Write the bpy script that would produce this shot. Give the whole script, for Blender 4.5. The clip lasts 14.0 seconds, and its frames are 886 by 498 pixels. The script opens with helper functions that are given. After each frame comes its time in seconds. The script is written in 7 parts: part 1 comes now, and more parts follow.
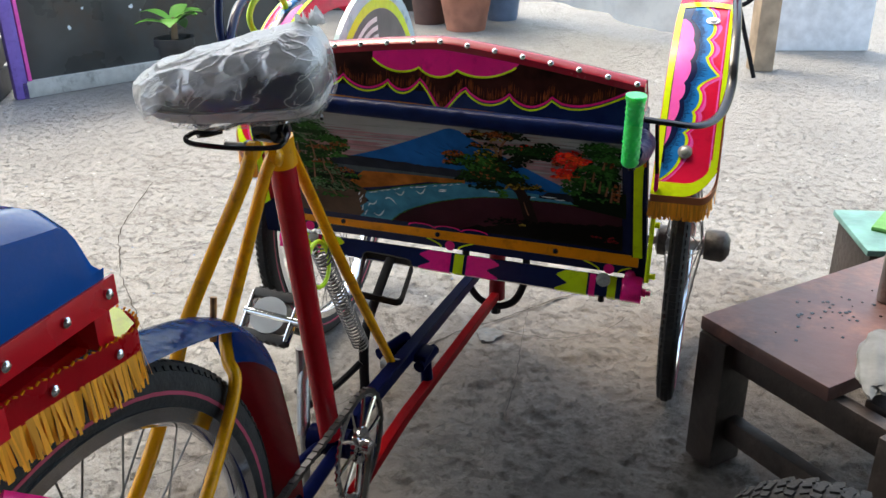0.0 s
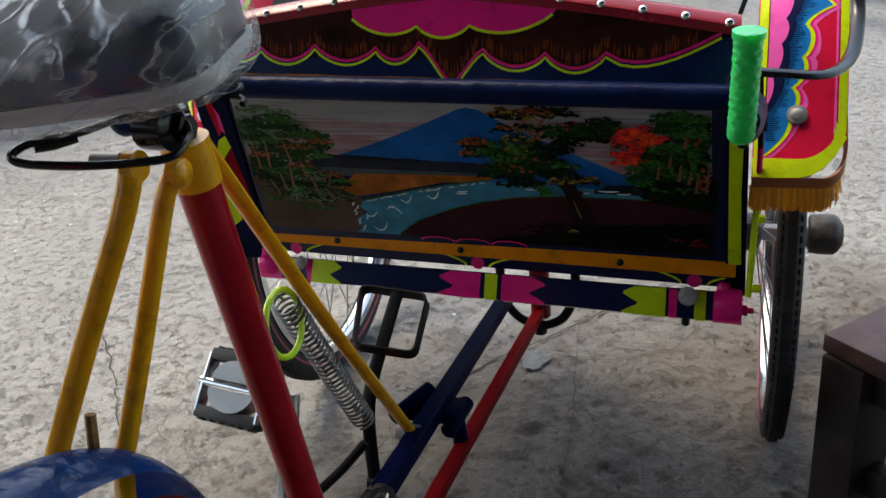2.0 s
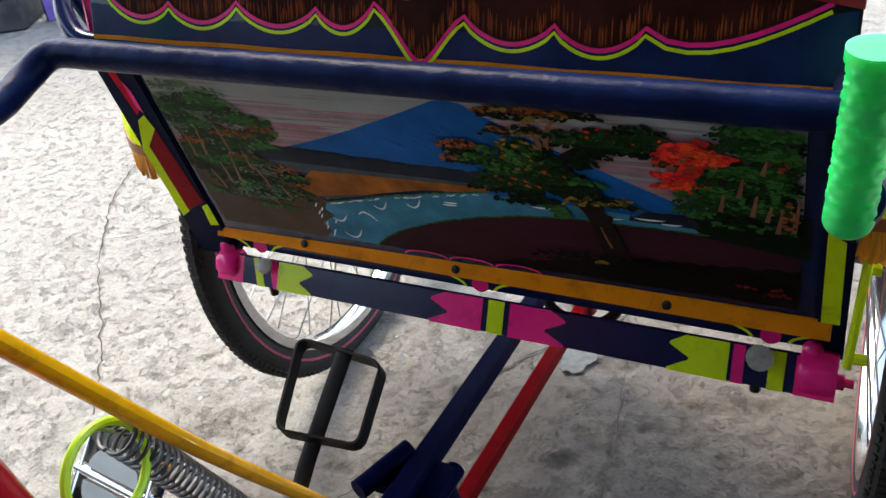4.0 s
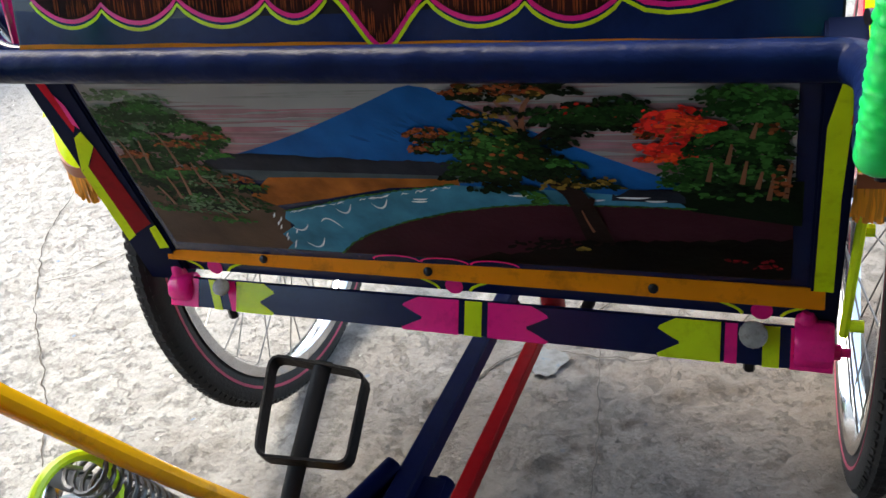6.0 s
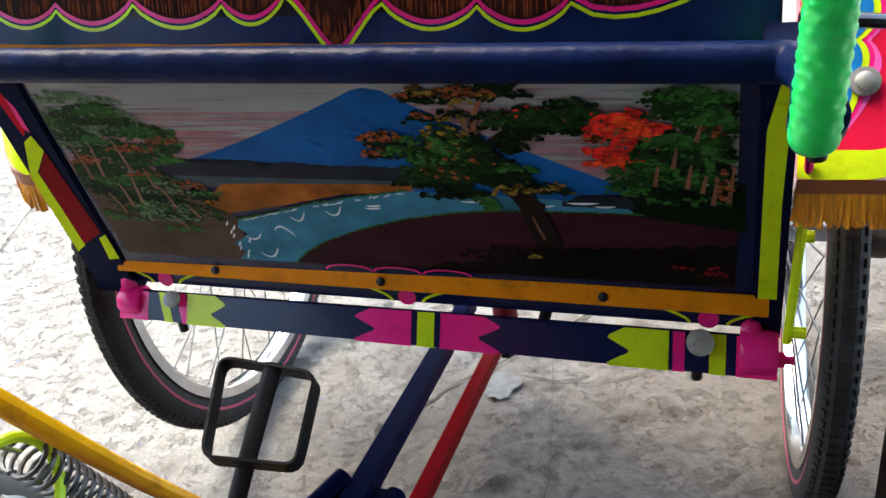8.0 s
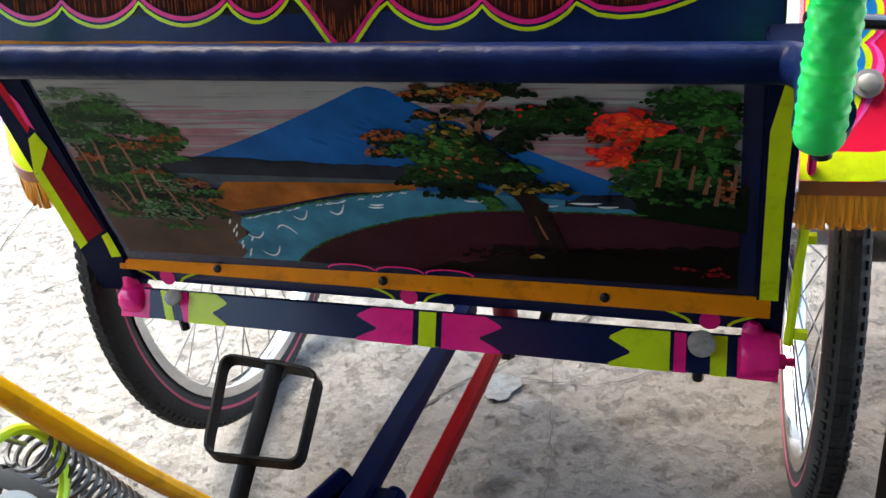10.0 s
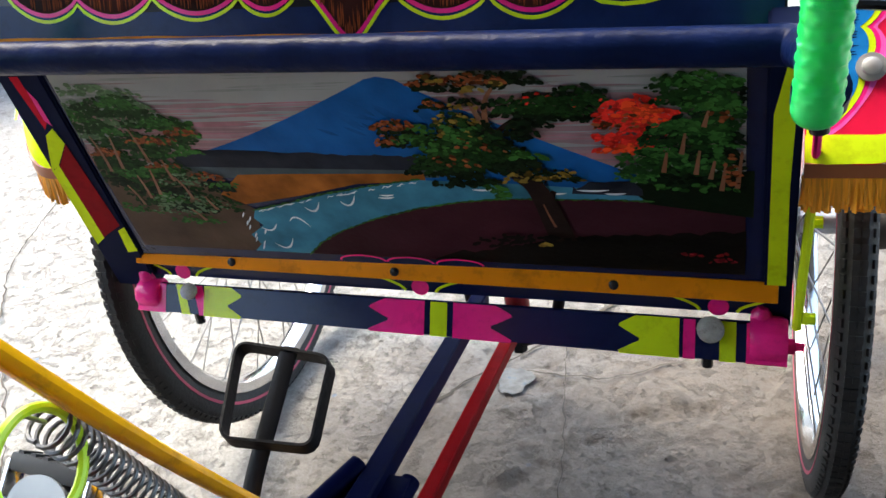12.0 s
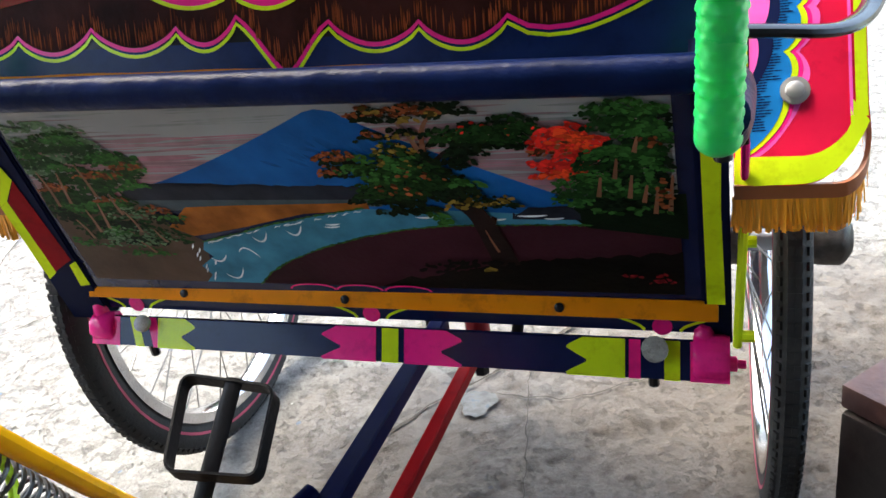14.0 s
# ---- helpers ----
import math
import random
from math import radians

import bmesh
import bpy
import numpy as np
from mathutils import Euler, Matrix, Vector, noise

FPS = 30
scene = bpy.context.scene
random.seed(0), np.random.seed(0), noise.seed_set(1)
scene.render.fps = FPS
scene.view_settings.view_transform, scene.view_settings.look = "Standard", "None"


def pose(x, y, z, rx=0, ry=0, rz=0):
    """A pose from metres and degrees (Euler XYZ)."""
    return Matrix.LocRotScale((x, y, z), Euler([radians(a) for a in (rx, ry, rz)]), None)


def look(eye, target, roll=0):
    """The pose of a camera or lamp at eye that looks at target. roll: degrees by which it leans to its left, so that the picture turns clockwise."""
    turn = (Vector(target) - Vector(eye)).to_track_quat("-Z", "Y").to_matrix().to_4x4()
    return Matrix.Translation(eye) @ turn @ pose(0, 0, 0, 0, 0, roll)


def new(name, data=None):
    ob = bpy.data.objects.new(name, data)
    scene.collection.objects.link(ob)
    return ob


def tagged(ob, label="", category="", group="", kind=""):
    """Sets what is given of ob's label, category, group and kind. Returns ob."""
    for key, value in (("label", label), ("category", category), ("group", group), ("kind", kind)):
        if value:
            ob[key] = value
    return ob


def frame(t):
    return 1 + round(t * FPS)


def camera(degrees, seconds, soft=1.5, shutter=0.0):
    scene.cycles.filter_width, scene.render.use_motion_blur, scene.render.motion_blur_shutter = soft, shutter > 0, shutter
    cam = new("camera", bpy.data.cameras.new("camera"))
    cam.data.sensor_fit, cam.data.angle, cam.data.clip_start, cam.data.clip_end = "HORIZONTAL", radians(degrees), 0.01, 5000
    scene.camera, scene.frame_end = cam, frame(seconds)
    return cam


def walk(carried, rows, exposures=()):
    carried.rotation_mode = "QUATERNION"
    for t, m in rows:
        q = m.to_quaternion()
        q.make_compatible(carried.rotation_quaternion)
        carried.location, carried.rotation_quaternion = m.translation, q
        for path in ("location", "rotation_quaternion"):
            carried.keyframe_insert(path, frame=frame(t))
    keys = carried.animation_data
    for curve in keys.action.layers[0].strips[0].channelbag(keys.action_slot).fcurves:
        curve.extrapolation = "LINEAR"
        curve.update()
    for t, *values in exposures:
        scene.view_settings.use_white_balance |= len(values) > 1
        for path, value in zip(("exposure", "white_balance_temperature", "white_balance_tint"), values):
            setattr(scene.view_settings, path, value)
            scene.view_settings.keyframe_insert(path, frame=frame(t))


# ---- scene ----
cam = camera(54.0, 14.0)
PATH = [
    (0, (0.485, 0.459, 1.149), (-0.09, 2.192, 0.332), -0.8),
    (0.5, (0.497, 0.41, 1.157), (-0.097, 2.161, 0.394), -1.3),
    (0.7, (0.479, 0.411, 1.147), (-0.127, 2.16, 0.39), -2.1),
    (1, (0.477, 0.438, 1.124), (-0.166, 2.175, 0.369), -3.5),
    (1.4, (0.441, 0.586, 1.067), (-0.221, 2.314, 0.309), -4.8),
    (1.5, (0.426, 0.642, 1.06), (-0.235, 2.369, 0.298), -5.2),
    (2, (0.366, 0.853, 1.021), (-0.274, 2.552, 0.18), -6.0),
    (2.5, (0.411, 1.072, 1.008), (-0.39, 2.638, 0.056), -8.7),
    (2.7, (0.429, 1.117, 1.003), (-0.428, 2.65, 0.046), -9.4),
    (4.8, (0.318, 1.262, 1.001), (-0.467, 2.756, -0.072), -7.3),
    (5, (0.316, 1.264, 0.997), (-0.454, 2.767, -0.073), -7.7),
    (5.5, (0.319, 1.265, 0.984), (-0.407, 2.809, -0.061), -8.6),
    (6, (0.311, 1.258, 0.959), (-0.384, 2.836, -0.055), -10.2),
    (6.5, (0.314, 1.242, 0.917), (-0.358, 2.831, -0.094), -10.4),
    (7, (0.319, 1.245, 0.925), (-0.337, 2.849, -0.074), -9.8),
    (7.5, (0.321, 1.238, 0.929), (-0.306, 2.876, -0.032), -8.6),
    (7.7, (0.319, 1.237, 0.93), (-0.293, 2.888, -0.018), -8.2),
    (9.8, (0.317, 1.231, 0.929), (-0.28, 2.899, -0.001), -7.3),
    (10, (0.315, 1.231, 0.927), (-0.287, 2.895, -0.006), -7.4),
    (10.5, (0.31, 1.226, 0.921), (-0.308, 2.885, -0.009), -7.9),
    (11, (0.316, 1.223, 0.922), (-0.314, 2.876, -0.01), -8.3),
    (11.5, (0.32, 1.217, 0.919), (-0.315, 2.873, -0.005), -8.5),
    (12, (0.324, 1.216, 0.919), (-0.311, 2.873, -0.002), -8.5),
    (12.5, (0.328, 1.216, 0.916), (-0.308, 2.876, -0.001), -8.8),
    (13, (0.33, 1.215, 0.917), (-0.315, 2.874, 0.004), -9.2),
    (13.5, (0.335, 1.219, 0.919), (-0.311, 2.881, 0.014), -9.5),
    (14, (0.361, 1.219, 0.924), (-0.232, 2.912, 0.04), -9.1),
]
EXPOSE = [(0, 1.42, 7350, 4), (0.5, 1.32, 7350, 4), (1.5, 1.12, 7250, 4), (2.0, 0.98, 7150, 4), (2.7, 1.65, 7050, 4), (5, 1.82, 7050, 3), (7.5, 2.12, 7000, 3), (14, 2.22, 7000, 3)]
walk(cam, [(t, look(eye, target, roll)) for t, eye, target, roll in PATH], exposures=EXPOSE)

# ---- light ----
SUN_ELEV, SUN_TURN = 60.0, -62.0
world = bpy.data.worlds.new("sky")
scene.world = world
world.use_nodes = True
wn = world.node_tree
sky = wn.nodes.new("ShaderNodeTexSky")
sky.sky_type, sky.sun_disc = "NISHITA", False
sky.sun_elevation, sky.sun_rotation = radians(SUN_ELEV), radians(SUN_TURN)
sky.air_density, sky.dust_density = 1.0, 3.0
wn.nodes["Background"].inputs["Strength"].default_value = 0.26
wn.links.new(sky.outputs["Color"], wn.nodes["Background"].inputs["Color"])
sun = new("sun", bpy.data.lights.new("sun", "SUN"))
sun.data.energy, sun.data.angle, sun.data.color = 0.85, radians(20), (1.0, 0.95, 0.88)
sd = Vector((math.sin(radians(SUN_TURN)) * math.cos(radians(SUN_ELEV)), math.cos(radians(SUN_TURN)) * math.cos(radians(SUN_ELEV)), math.sin(radians(SUN_ELEV))))
sun.matrix_world = look(sd * 20, (0, 0, 0))


# ---- materials ----
def mat(name, col, rough=0.4, metal=0.0, var=0.15, scale=14.0, bump=0.0, bscale=60.0, coat=0.0, island=0.0, objvar=0.0, dirt=None, dirt_amt=0.0, dscale=6.0, rvar=0.1, spec=0.5):
    m = bpy.data.materials.new(name)
    m.use_nodes = True
    t = m.node_tree
    b = t.nodes["Principled BSDF"]
    co = t.nodes.new("ShaderNodeTexCoord")
    n1 = t.nodes.new("ShaderNodeTexNoise")
    n1.inputs["Scale"].default_value, n1.inputs["Detail"].default_value = scale, 6.0
    t.links.new(co.outputs["Object"], n1.inputs["Vector"])
    ramp = t.nodes.new("ShaderNodeValToRGB")
    ramp.color_ramp.elements[0].position, ramp.color_ramp.elements[1].position = 0.3, 0.7
    ramp.color_ramp.elements[0].color = (*[c * (1 - var) for c in col], 1)
    ramp.color_ramp.elements[1].color = (*[min(1, c * (1 + var)) for c in col], 1)
    t.links.new(n1.outputs["Fac"], ramp.inputs["Fac"])
    out = ramp.outputs["Color"]
    for amount, node, sock in ((island, "ShaderNodeNewGeometry", "Random Per Island"), (objvar, "ShaderNodeObjectInfo", "Random")):
        if amount:
            r = t.nodes.new(node)
            mr = t.nodes.new("ShaderNodeMapRange")
            mr.inputs["To Min"].default_value, mr.inputs["To Max"].default_value = 1 - amount, 1 + amount
            t.links.new(r.outputs[sock], mr.inputs["Value"])
            mx = t.nodes.new("ShaderNodeVectorMath")
            mx.operation = "MULTIPLY"
            t.links.new(out, mx.inputs[0])
            t.links.new(mr.outputs["Result"], mx.inputs[1])
            out = mx.outputs["Vector"]
    if dirt is not None:
        n2 = t.nodes.new("ShaderNodeTexNoise")
        n2.inputs["Scale"].default_value, n2.inputs["Detail"].default_value, n2.inputs["Roughness"].default_value = dscale, 8.0, 0.7
        t.links.new(co.outputs["Object"], n2.inputs["Vector"])
        r2 = t.nodes.new("ShaderNodeValToRGB")
        r2.color_ramp.elements[0].position, r2.color_ramp.elements[1].position = 0.52, 0.68
        r2.color_ramp.elements[0].color, r2.color_ramp.elements[1].color = (0, 0, 0, 1), (dirt_amt, dirt_amt, dirt_amt, 1)
        t.links.new(n2.outputs["Fac"], r2.inputs["Fac"])
        mix = t.nodes.new("ShaderNodeMix")
        mix.data_type = "RGBA"
        t.links.new(r2.outputs["Color"], mix.inputs["Factor"])
        t.links.new(out, mix.inputs["A"])
        mix.inputs["B"].default_value = (*dirt, 1)
        out = mix.outputs["Result"]
    t.links.new(out, b.inputs["Base Color"])
    mr = t.nodes.new("ShaderNodeMapRange")
    mr.inputs["To Min"].default_value, mr.inputs["To Max"].default_value = max(0.02, rough - rvar), min(1, rough + rvar)
    t.links.new(n1.outputs["Fac"], mr.inputs["Value"])
    t.links.new(mr.outputs["Result"], b.inputs["Roughness"])
    b.inputs["Metallic"].default_value = metal
    b.inputs["Coat Weight"].default_value = coat
    b.inputs["Coat Roughness"].default_value = 0.08
    b.inputs["Specular IOR Level"].default_value = spec
    if bump:
        n3 = t.nodes.new("ShaderNodeTexNoise")
        n3.inputs["Scale"].default_value, n3.inputs["Detail"].default_value = bscale, 5.0
        t.links.new(co.outputs["Object"], n3.inputs["Vector"])
        bp = t.nodes.new("ShaderNodeBump")
        bp.inputs["Strength"].default_value, bp.inputs["Distance"].default_value = bump, 0.004
        t.links.new(n3.outputs["Fac"], bp.inputs["Height"])
        t.links.new(bp.outputs["Normal"], b.inputs["Normal"])
    return m


def enamel(name, col, **k):
    o = dict(rough=0.17, rvar=0.05, var=0.08, scale=22, bump=0.06, bscale=60, coat=0.0, spec=0.28, dirt=tuple(c * 0.45 for c in col), dirt_amt=0.35, dscale=40)
    o.update(k)
    return mat(name, col, **o)


NAVY = enamel("navy_enamel", (0.006, 0.012, 0.055))
BLUE = enamel("blue_enamel", (0.004, 0.011, 0.06), spec=0.35)
RED = enamel("red_enamel", (0.35, 0.007, 0.014))
YEL = enamel("mustard_enamel", (0.78, 0.35, 0.008), dirt=(0.16, 0.05, 0.01), dirt_amt=0.45, dscale=34)
STRIP = enamel("ochre_enamel", (0.76, 0.245, 0.008), spec=0.10, rough=0.3, dirt=(0.16, 0.05, 0.01), dirt_amt=0.4)
LIME = enamel("lime_enamel", (0.62, 0.80, 0.02))
PINK = enamel("pink_enamel", (0.90, 0.018, 0.24))
LPINK = enamel("light_pink_enamel", (0.88, 0.12, 0.5))
CRIM = enamel("crimson_enamel", (0.72, 0.012, 0.06))
MAROON = enamel("maroon_enamel", (0.17, 0.010, 0.016))
BLACKP = enamel("black_enamel", (0.012, 0.012, 0.014))
AZURE = enamel("azure_enamel", (0.01, 0.18, 0.52))
BARNAVY = enamel("glossy_navy_enamel", (0.004, 0.011, 0.055), spec=0.07, rough=0.36, var=0.3, bump=0.9, bscale=36, dirt=(0.004, 0.008, 0.03), dirt_amt=0.6, dscale=24)
BOARDNAVY = enamel("board_navy_enamel", (0.008, 0.020, 0.085), spec=0.16, rough=0.2, var=0.2)
TUBE_BLUE = enamel("blue_tube_enamel", (0.0025, 0.0045, 0.030), spec=0.012, rough=0.34)
TUBE_RED = enamel("red_tube_enamel", (0.19, 0.004, 0.006), spec=0.012, rough=0.34)
BLUE_FILM = enamel("film_wrapped_blue_enamel", (0.005, 0.060, 0.24), spec=0.24, rough=0.12, bump=1.0, bscale=32)
RUBBER = mat("tyre_rubber", (0.018, 0.018, 0.019), rough=0.75, var=0.3, scale=40, bump=0.3, bscale=200, dirt=(0.10, 0.09, 0.08), dirt_amt=0.22, dscale=14)
PINKLINE = mat("pink_tyre_line", (0.42, 0.06, 0.11), rough=0.7, var=0.2)
CHROME = mat("chrome", (0.72, 0.72, 0.73), rough=0.14, metal=1.0, var=0.05, scale=30, rvar=0.06, dirt=(0.3, 0.28, 0.25), dirt_amt=0.3, dscale=60)
STEEL = mat("dull_steel", (0.38, 0.38, 0.38), rough=0.38, metal=1.0, var=0.2, scale=50, dirt=(0.16, 0.10, 0.06), dirt_amt=0.5, dscale=50)
SPOKE = mat("dull_spoke_wire", (0.20, 0.195, 0.19), rough=0.35, metal=1.0, var=0.2, scale=40)
WASHER = mat("zinc_washer", (0.62, 0.62, 0.63), rough=0.36, metal=0.75, var=0.1, scale=60, rvar=0.05)
SPRING = mat("dark_spring_steel", (0.09, 0.09, 0.095), rough=0.42, metal=0.8, var=0.2, scale=60)
DARKMETAL = mat("black_painted_iron", (0.010, 0.010, 0.012), rough=0.42, var=0.2, bump=0.15, bscale=150, spec=0.07)
WHITEP = mat("white_paint", (0.75, 0.75, 0.74), rough=0.4, var=0.08)
BOLTPAINT = mat("worn_grey_bolt_paint", (0.34, 0.33, 0.30), rough=0.55, var=0.25, scale=90, bump=0.5, bscale=300, dirt=(0.12, 0.10, 0.08), dirt_amt=0.7, dscale=120)
PLAST_GREEN = mat("green_grip_plastic", (0.02, 0.72, 0.17), rough=0.3, var=0.1, coat=0.1)
PLAST_GREEN.node_tree.nodes["Principled BSDF"].inputs["Subsurface Weight"].default_value = 0.7
PLAST_GREEN.node_tree.nodes["Principled BSDF"].inputs["Subsurface Radius"].default_value = (0.4, 1.0, 0.5)
PLAST_GREEN.node_tree.nodes["Principled BSDF"].inputs["Subsurface Scale"].default_value = 0.02
PLAST_LIME = mat("lime_plastic", (0.55, 0.85, 0.03), rough=0.35, var=0.06)
VINYL_BLUE = mat("blue_vinyl", (0.004, 0.085, 0.37), rough=0.16, var=0.08, bump=0.06, bscale=200, coat=0.0, spec=0.2, dirt=(0.1, 0.16, 0.4), dirt_amt=0.15, dscale=30)
VINYL_RED = mat("red_vinyl", (0.58, 0.007, 0.018), rough=0.28, var=0.1, bump=0.06, bscale=200, coat=0.0, spec=0.35)
VINYL_CRIM = mat("crimson_vinyl", (0.30, 0.006, 0.022), rough=0.24, var=0.15, bump=0.12, bscale=120, spec=0.4)
GREASY = mat("greasy_iron", (0.085, 0.075, 0.066), rough=0.5, metal=0.4, var=0.4, scale=60, bump=0.4, bscale=90, dirt=(0.03, 0.025, 0.02), dirt_amt=0.7, dscale=40)
FRINGE = mat("orange_yellow_fringe", (0.84, 0.33, 0.010), rough=0.5, var=0.12, island=0.25)
FOAM = mat("navy_saddle_cover", (0.006, 0.009, 0.028), rough=0.4, var=0.2, bump=0.1, bscale=300)
SADBASE = mat("grey_saddle_base", (0.55, 0.53, 0.53), rough=0.55, var=0.2)
WOOD_OLD = mat("old_painted_wood", (0.026, 0.017, 0.014), rough=0.55, var=0.45, scale=9, bump=0.5, bscale=45, dirt=(0.11, 0.085, 0.075), dirt_amt=0.35, dscale=7)
WOOD_RED = mat("worn_red_brown_tabletop", (0.12, 0.060, 0.053), rough=0.42, var=0.4, scale=6, bump=0.4, bscale=40, dirt=(0.35, 0.16, 0.10), dirt_amt=0.6, dscale=4)
WOOD_POST = mat("weathered_post_wood", (0.36, 0.27, 0.19), rough=0.8, var=0.4, scale=8, bump=0.5, bscale=30)
TERRA = mat("terracotta", (0.34, 0.14, 0.09), rough=0.8, var=0.25, scale=10, bump=0.3)
TARP = mat("grey_tarpaulin", (0.60, 0.59, 0.57), rough=0.5, var=0.2, scale=2, bump=0.6, bscale=4, dirt=(0.12, 0.12, 0.13), dirt_amt=0.7, dscale=1.5)
tt = TARP.node_tree
thru, both_ = tt.nodes.new("ShaderNodeBsdfTranslucent"), tt.nodes.new("ShaderNodeMixShader")
thru.inputs["Color"].default_value, both_.inputs["Fac"].default_value = (0.8, 0.8, 0.8, 1), 0.5
tt.links.new(tt.nodes["Principled BSDF"].outputs[0], both_.inputs[1])
tt.links.new(thru.outputs[0], both_.inputs[2])
tt.links.new(both_.outputs[0], tt.nodes["Material Output"].inputs["Surface"])
LEAF = mat("bright_leaf", (0.09, 0.28, 0.03), rough=0.45, var=0.2, island=0.3)
BARK = mat("plant_stem", (0.18, 0.12, 0.07), rough=0.85, var=0.3)
POST = dict(spec=0.02, rough=0.5)
POST_LIME = enamel("worn_lime_enamel", (0.60, 0.78, 0.02), **POST)
POST_MAROON = enamel("worn_maroon_enamel", (0.24, 0.006, 0.012), **POST)
POST_RED = enamel("worn_red_enamel", (0.55, 0.010, 0.03), **POST)
POST_LPINK = enamel("worn_pink_enamel", (0.85, 0.06, 0.30), **POST)
POST_ORANGE = enamel("worn_orange_enamel", (0.70, 0.16, 0.02), **POST)
POST_NAVY = enamel("worn_navy_enamel", (0.005, 0.009, 0.035), **POST)
PURPLE = enamel("purple_enamel", (0.22, 0.14, 0.5))
BOARDPAINT = mat("dark_mural_paint", (0.055, 0.058, 0.056), rough=0.28, var=0.5, scale=2.5, dirt=(0.07, 0.045, 0.03), dirt_amt=0.8, dscale=2.0)
WALLP = mat("shade_wall_grey", (0.24, 0.23, 0.22), rough=0.85, var=0.2, scale=2, bump=0.3, bscale=12)
ROOFM = mat("shade_roof_grey", (0.12, 0.115, 0.11), rough=0.7, var=0.3, scale=2)


def concrete():
    m = mat("worn_concrete", (0.262, 0.254, 0.241), rough=0.62, var=0.13, scale=1.7, dirt=(0.15, 0.135, 0.12), dirt_amt=0.5, dscale=5.0, rvar=0.18)
    t = m.node_tree
    b = t.nodes["Principled BSDF"]
    co = [n for n in t.nodes if n.type == "TEX_COORD"][0]
    base = b.inputs["Base Color"].links[0].from_socket
    # fine speckle, pale scuffs and a few dark pits
    sp = t.nodes.new("ShaderNodeTexNoise")
    sp.inputs["Scale"].default_value, sp.inputs["Detail"].default_value, sp.inputs["Roughness"].default_value = 130.0, 9.0, 0.85
    t.links.new(co.outputs["Object"], sp.inputs["Vector"])
    r = t.nodes.new("ShaderNodeValToRGB")
    r.color_ramp.elements[0].position, r.color_ramp.elements[1].position = 0.36, 0.66
    r.color_ramp.elements[0].color, r.color_ramp.elements[1].color = (0.64, 0.63, 0.62, 1), (1.25, 1.25, 1.25, 1)
    t.links.new(sp.outputs["Fac"], r.inputs["Fac"])
    mul = t.nodes.new("ShaderNodeVectorMath")
    mul.operation = "MULTIPLY"
    t.links.new(base, mul.inputs[0])
    t.links.new(r.outputs["Color"], mul.inputs[1])
    # flaked skin: a broken upper layer with sharp edges, relief shading painted into its pits
    fl = t.nodes.new("ShaderNodeTexNoise")
    fl.inputs["Scale"].default_value, fl.inputs["Detail"].default_value, fl.inputs["Roughness"].default_value = 30.0, 12.0, 0.8
    t.links.new(co.outputs["Object"], fl.inputs["Vector"])
    fr = t.nodes.new("ShaderNodeValToRGB")
    fr.color_ramp.elements[0].position, fr.color_ramp.elements[1].position = 0.43, 0.465
    fr.color_ramp.elements[0].color, fr.color_ramp.elements[1].color = (0.78, 0.77, 0.76, 1), (1.04, 1.04, 1.04, 1)
    t.links.new(fl.outputs["Fac"], fr.inputs["Fac"])
    mulf = t.nodes.new("ShaderNodeVectorMath")
    mulf.operation = "MULTIPLY"
    t.links.new(mul.outputs["Vector"], mulf.inputs[0])
    t.links.new(fr.outputs["Color"], mulf.inputs[1])
    # scattered specks of blue and white paint
    vs = t.nodes.new("ShaderNodeTexVoronoi")
    vs.inputs["Scale"].default_value = 26.0
    t.links.new(co.outputs["Object"], vs.inputs["Vector"])
    near = t.nodes.new("ShaderNodeMath")
    near.operation = "LESS_THAN"
    near.inputs[1].default_value = 0.13
    t.links.new(vs.outputs["Distance"], near.inputs[0])
    sep = t.nodes.new("ShaderNodeSeparateColor")
    t.links.new(vs.outputs["Color"], sep.inputs["Color"])
    rare = t.nodes.new("ShaderNodeMath")
    rare.operation = "GREATER_THAN"
    rare.inputs[1].default_value = 0.84
    t.links.new(sep.outputs["Red"], rare.inputs[0])
    both = t.nodes.new("ShaderNodeMath")
    both.operation = "MULTIPLY"
    t.links.new(near.outputs[0], both.inputs[0])
    t.links.new(rare.outputs[0], both.inputs[1])
    tone = t.nodes.new("ShaderNodeValToRGB")
    tone.color_ramp.interpolation = "CONSTANT"
    tone.color_ramp.elements[0].color, tone.color_ramp.elements[1].color = (0.14, 0.20, 0.30, 1), (0.55, 0.55, 0.53, 1)
    tone.color_ramp.elements[1].position = 0.4
    t.links.new(sep.outputs["Green"], tone.inputs["Fac"])
    mxs = t.nodes.new("ShaderNodeMix")
    mxs.data_type = "RGBA"
    t.links.new(both.outputs[0], mxs.inputs["Factor"])
    t.links.new(mulf.outputs["Vector"], mxs.inputs["A"])
    t.links.new(tone.outputs["Color"], mxs.inputs["B"])
    # wide brown stain by the bench, deepened to stand in for shade there
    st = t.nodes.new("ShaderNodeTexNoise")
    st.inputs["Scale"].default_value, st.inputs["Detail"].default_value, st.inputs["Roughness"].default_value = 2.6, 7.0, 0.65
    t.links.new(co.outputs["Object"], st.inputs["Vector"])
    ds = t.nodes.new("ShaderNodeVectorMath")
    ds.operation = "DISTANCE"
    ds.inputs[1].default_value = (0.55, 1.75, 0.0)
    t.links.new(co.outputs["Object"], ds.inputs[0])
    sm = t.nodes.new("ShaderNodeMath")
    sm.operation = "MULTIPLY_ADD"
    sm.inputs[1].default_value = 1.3
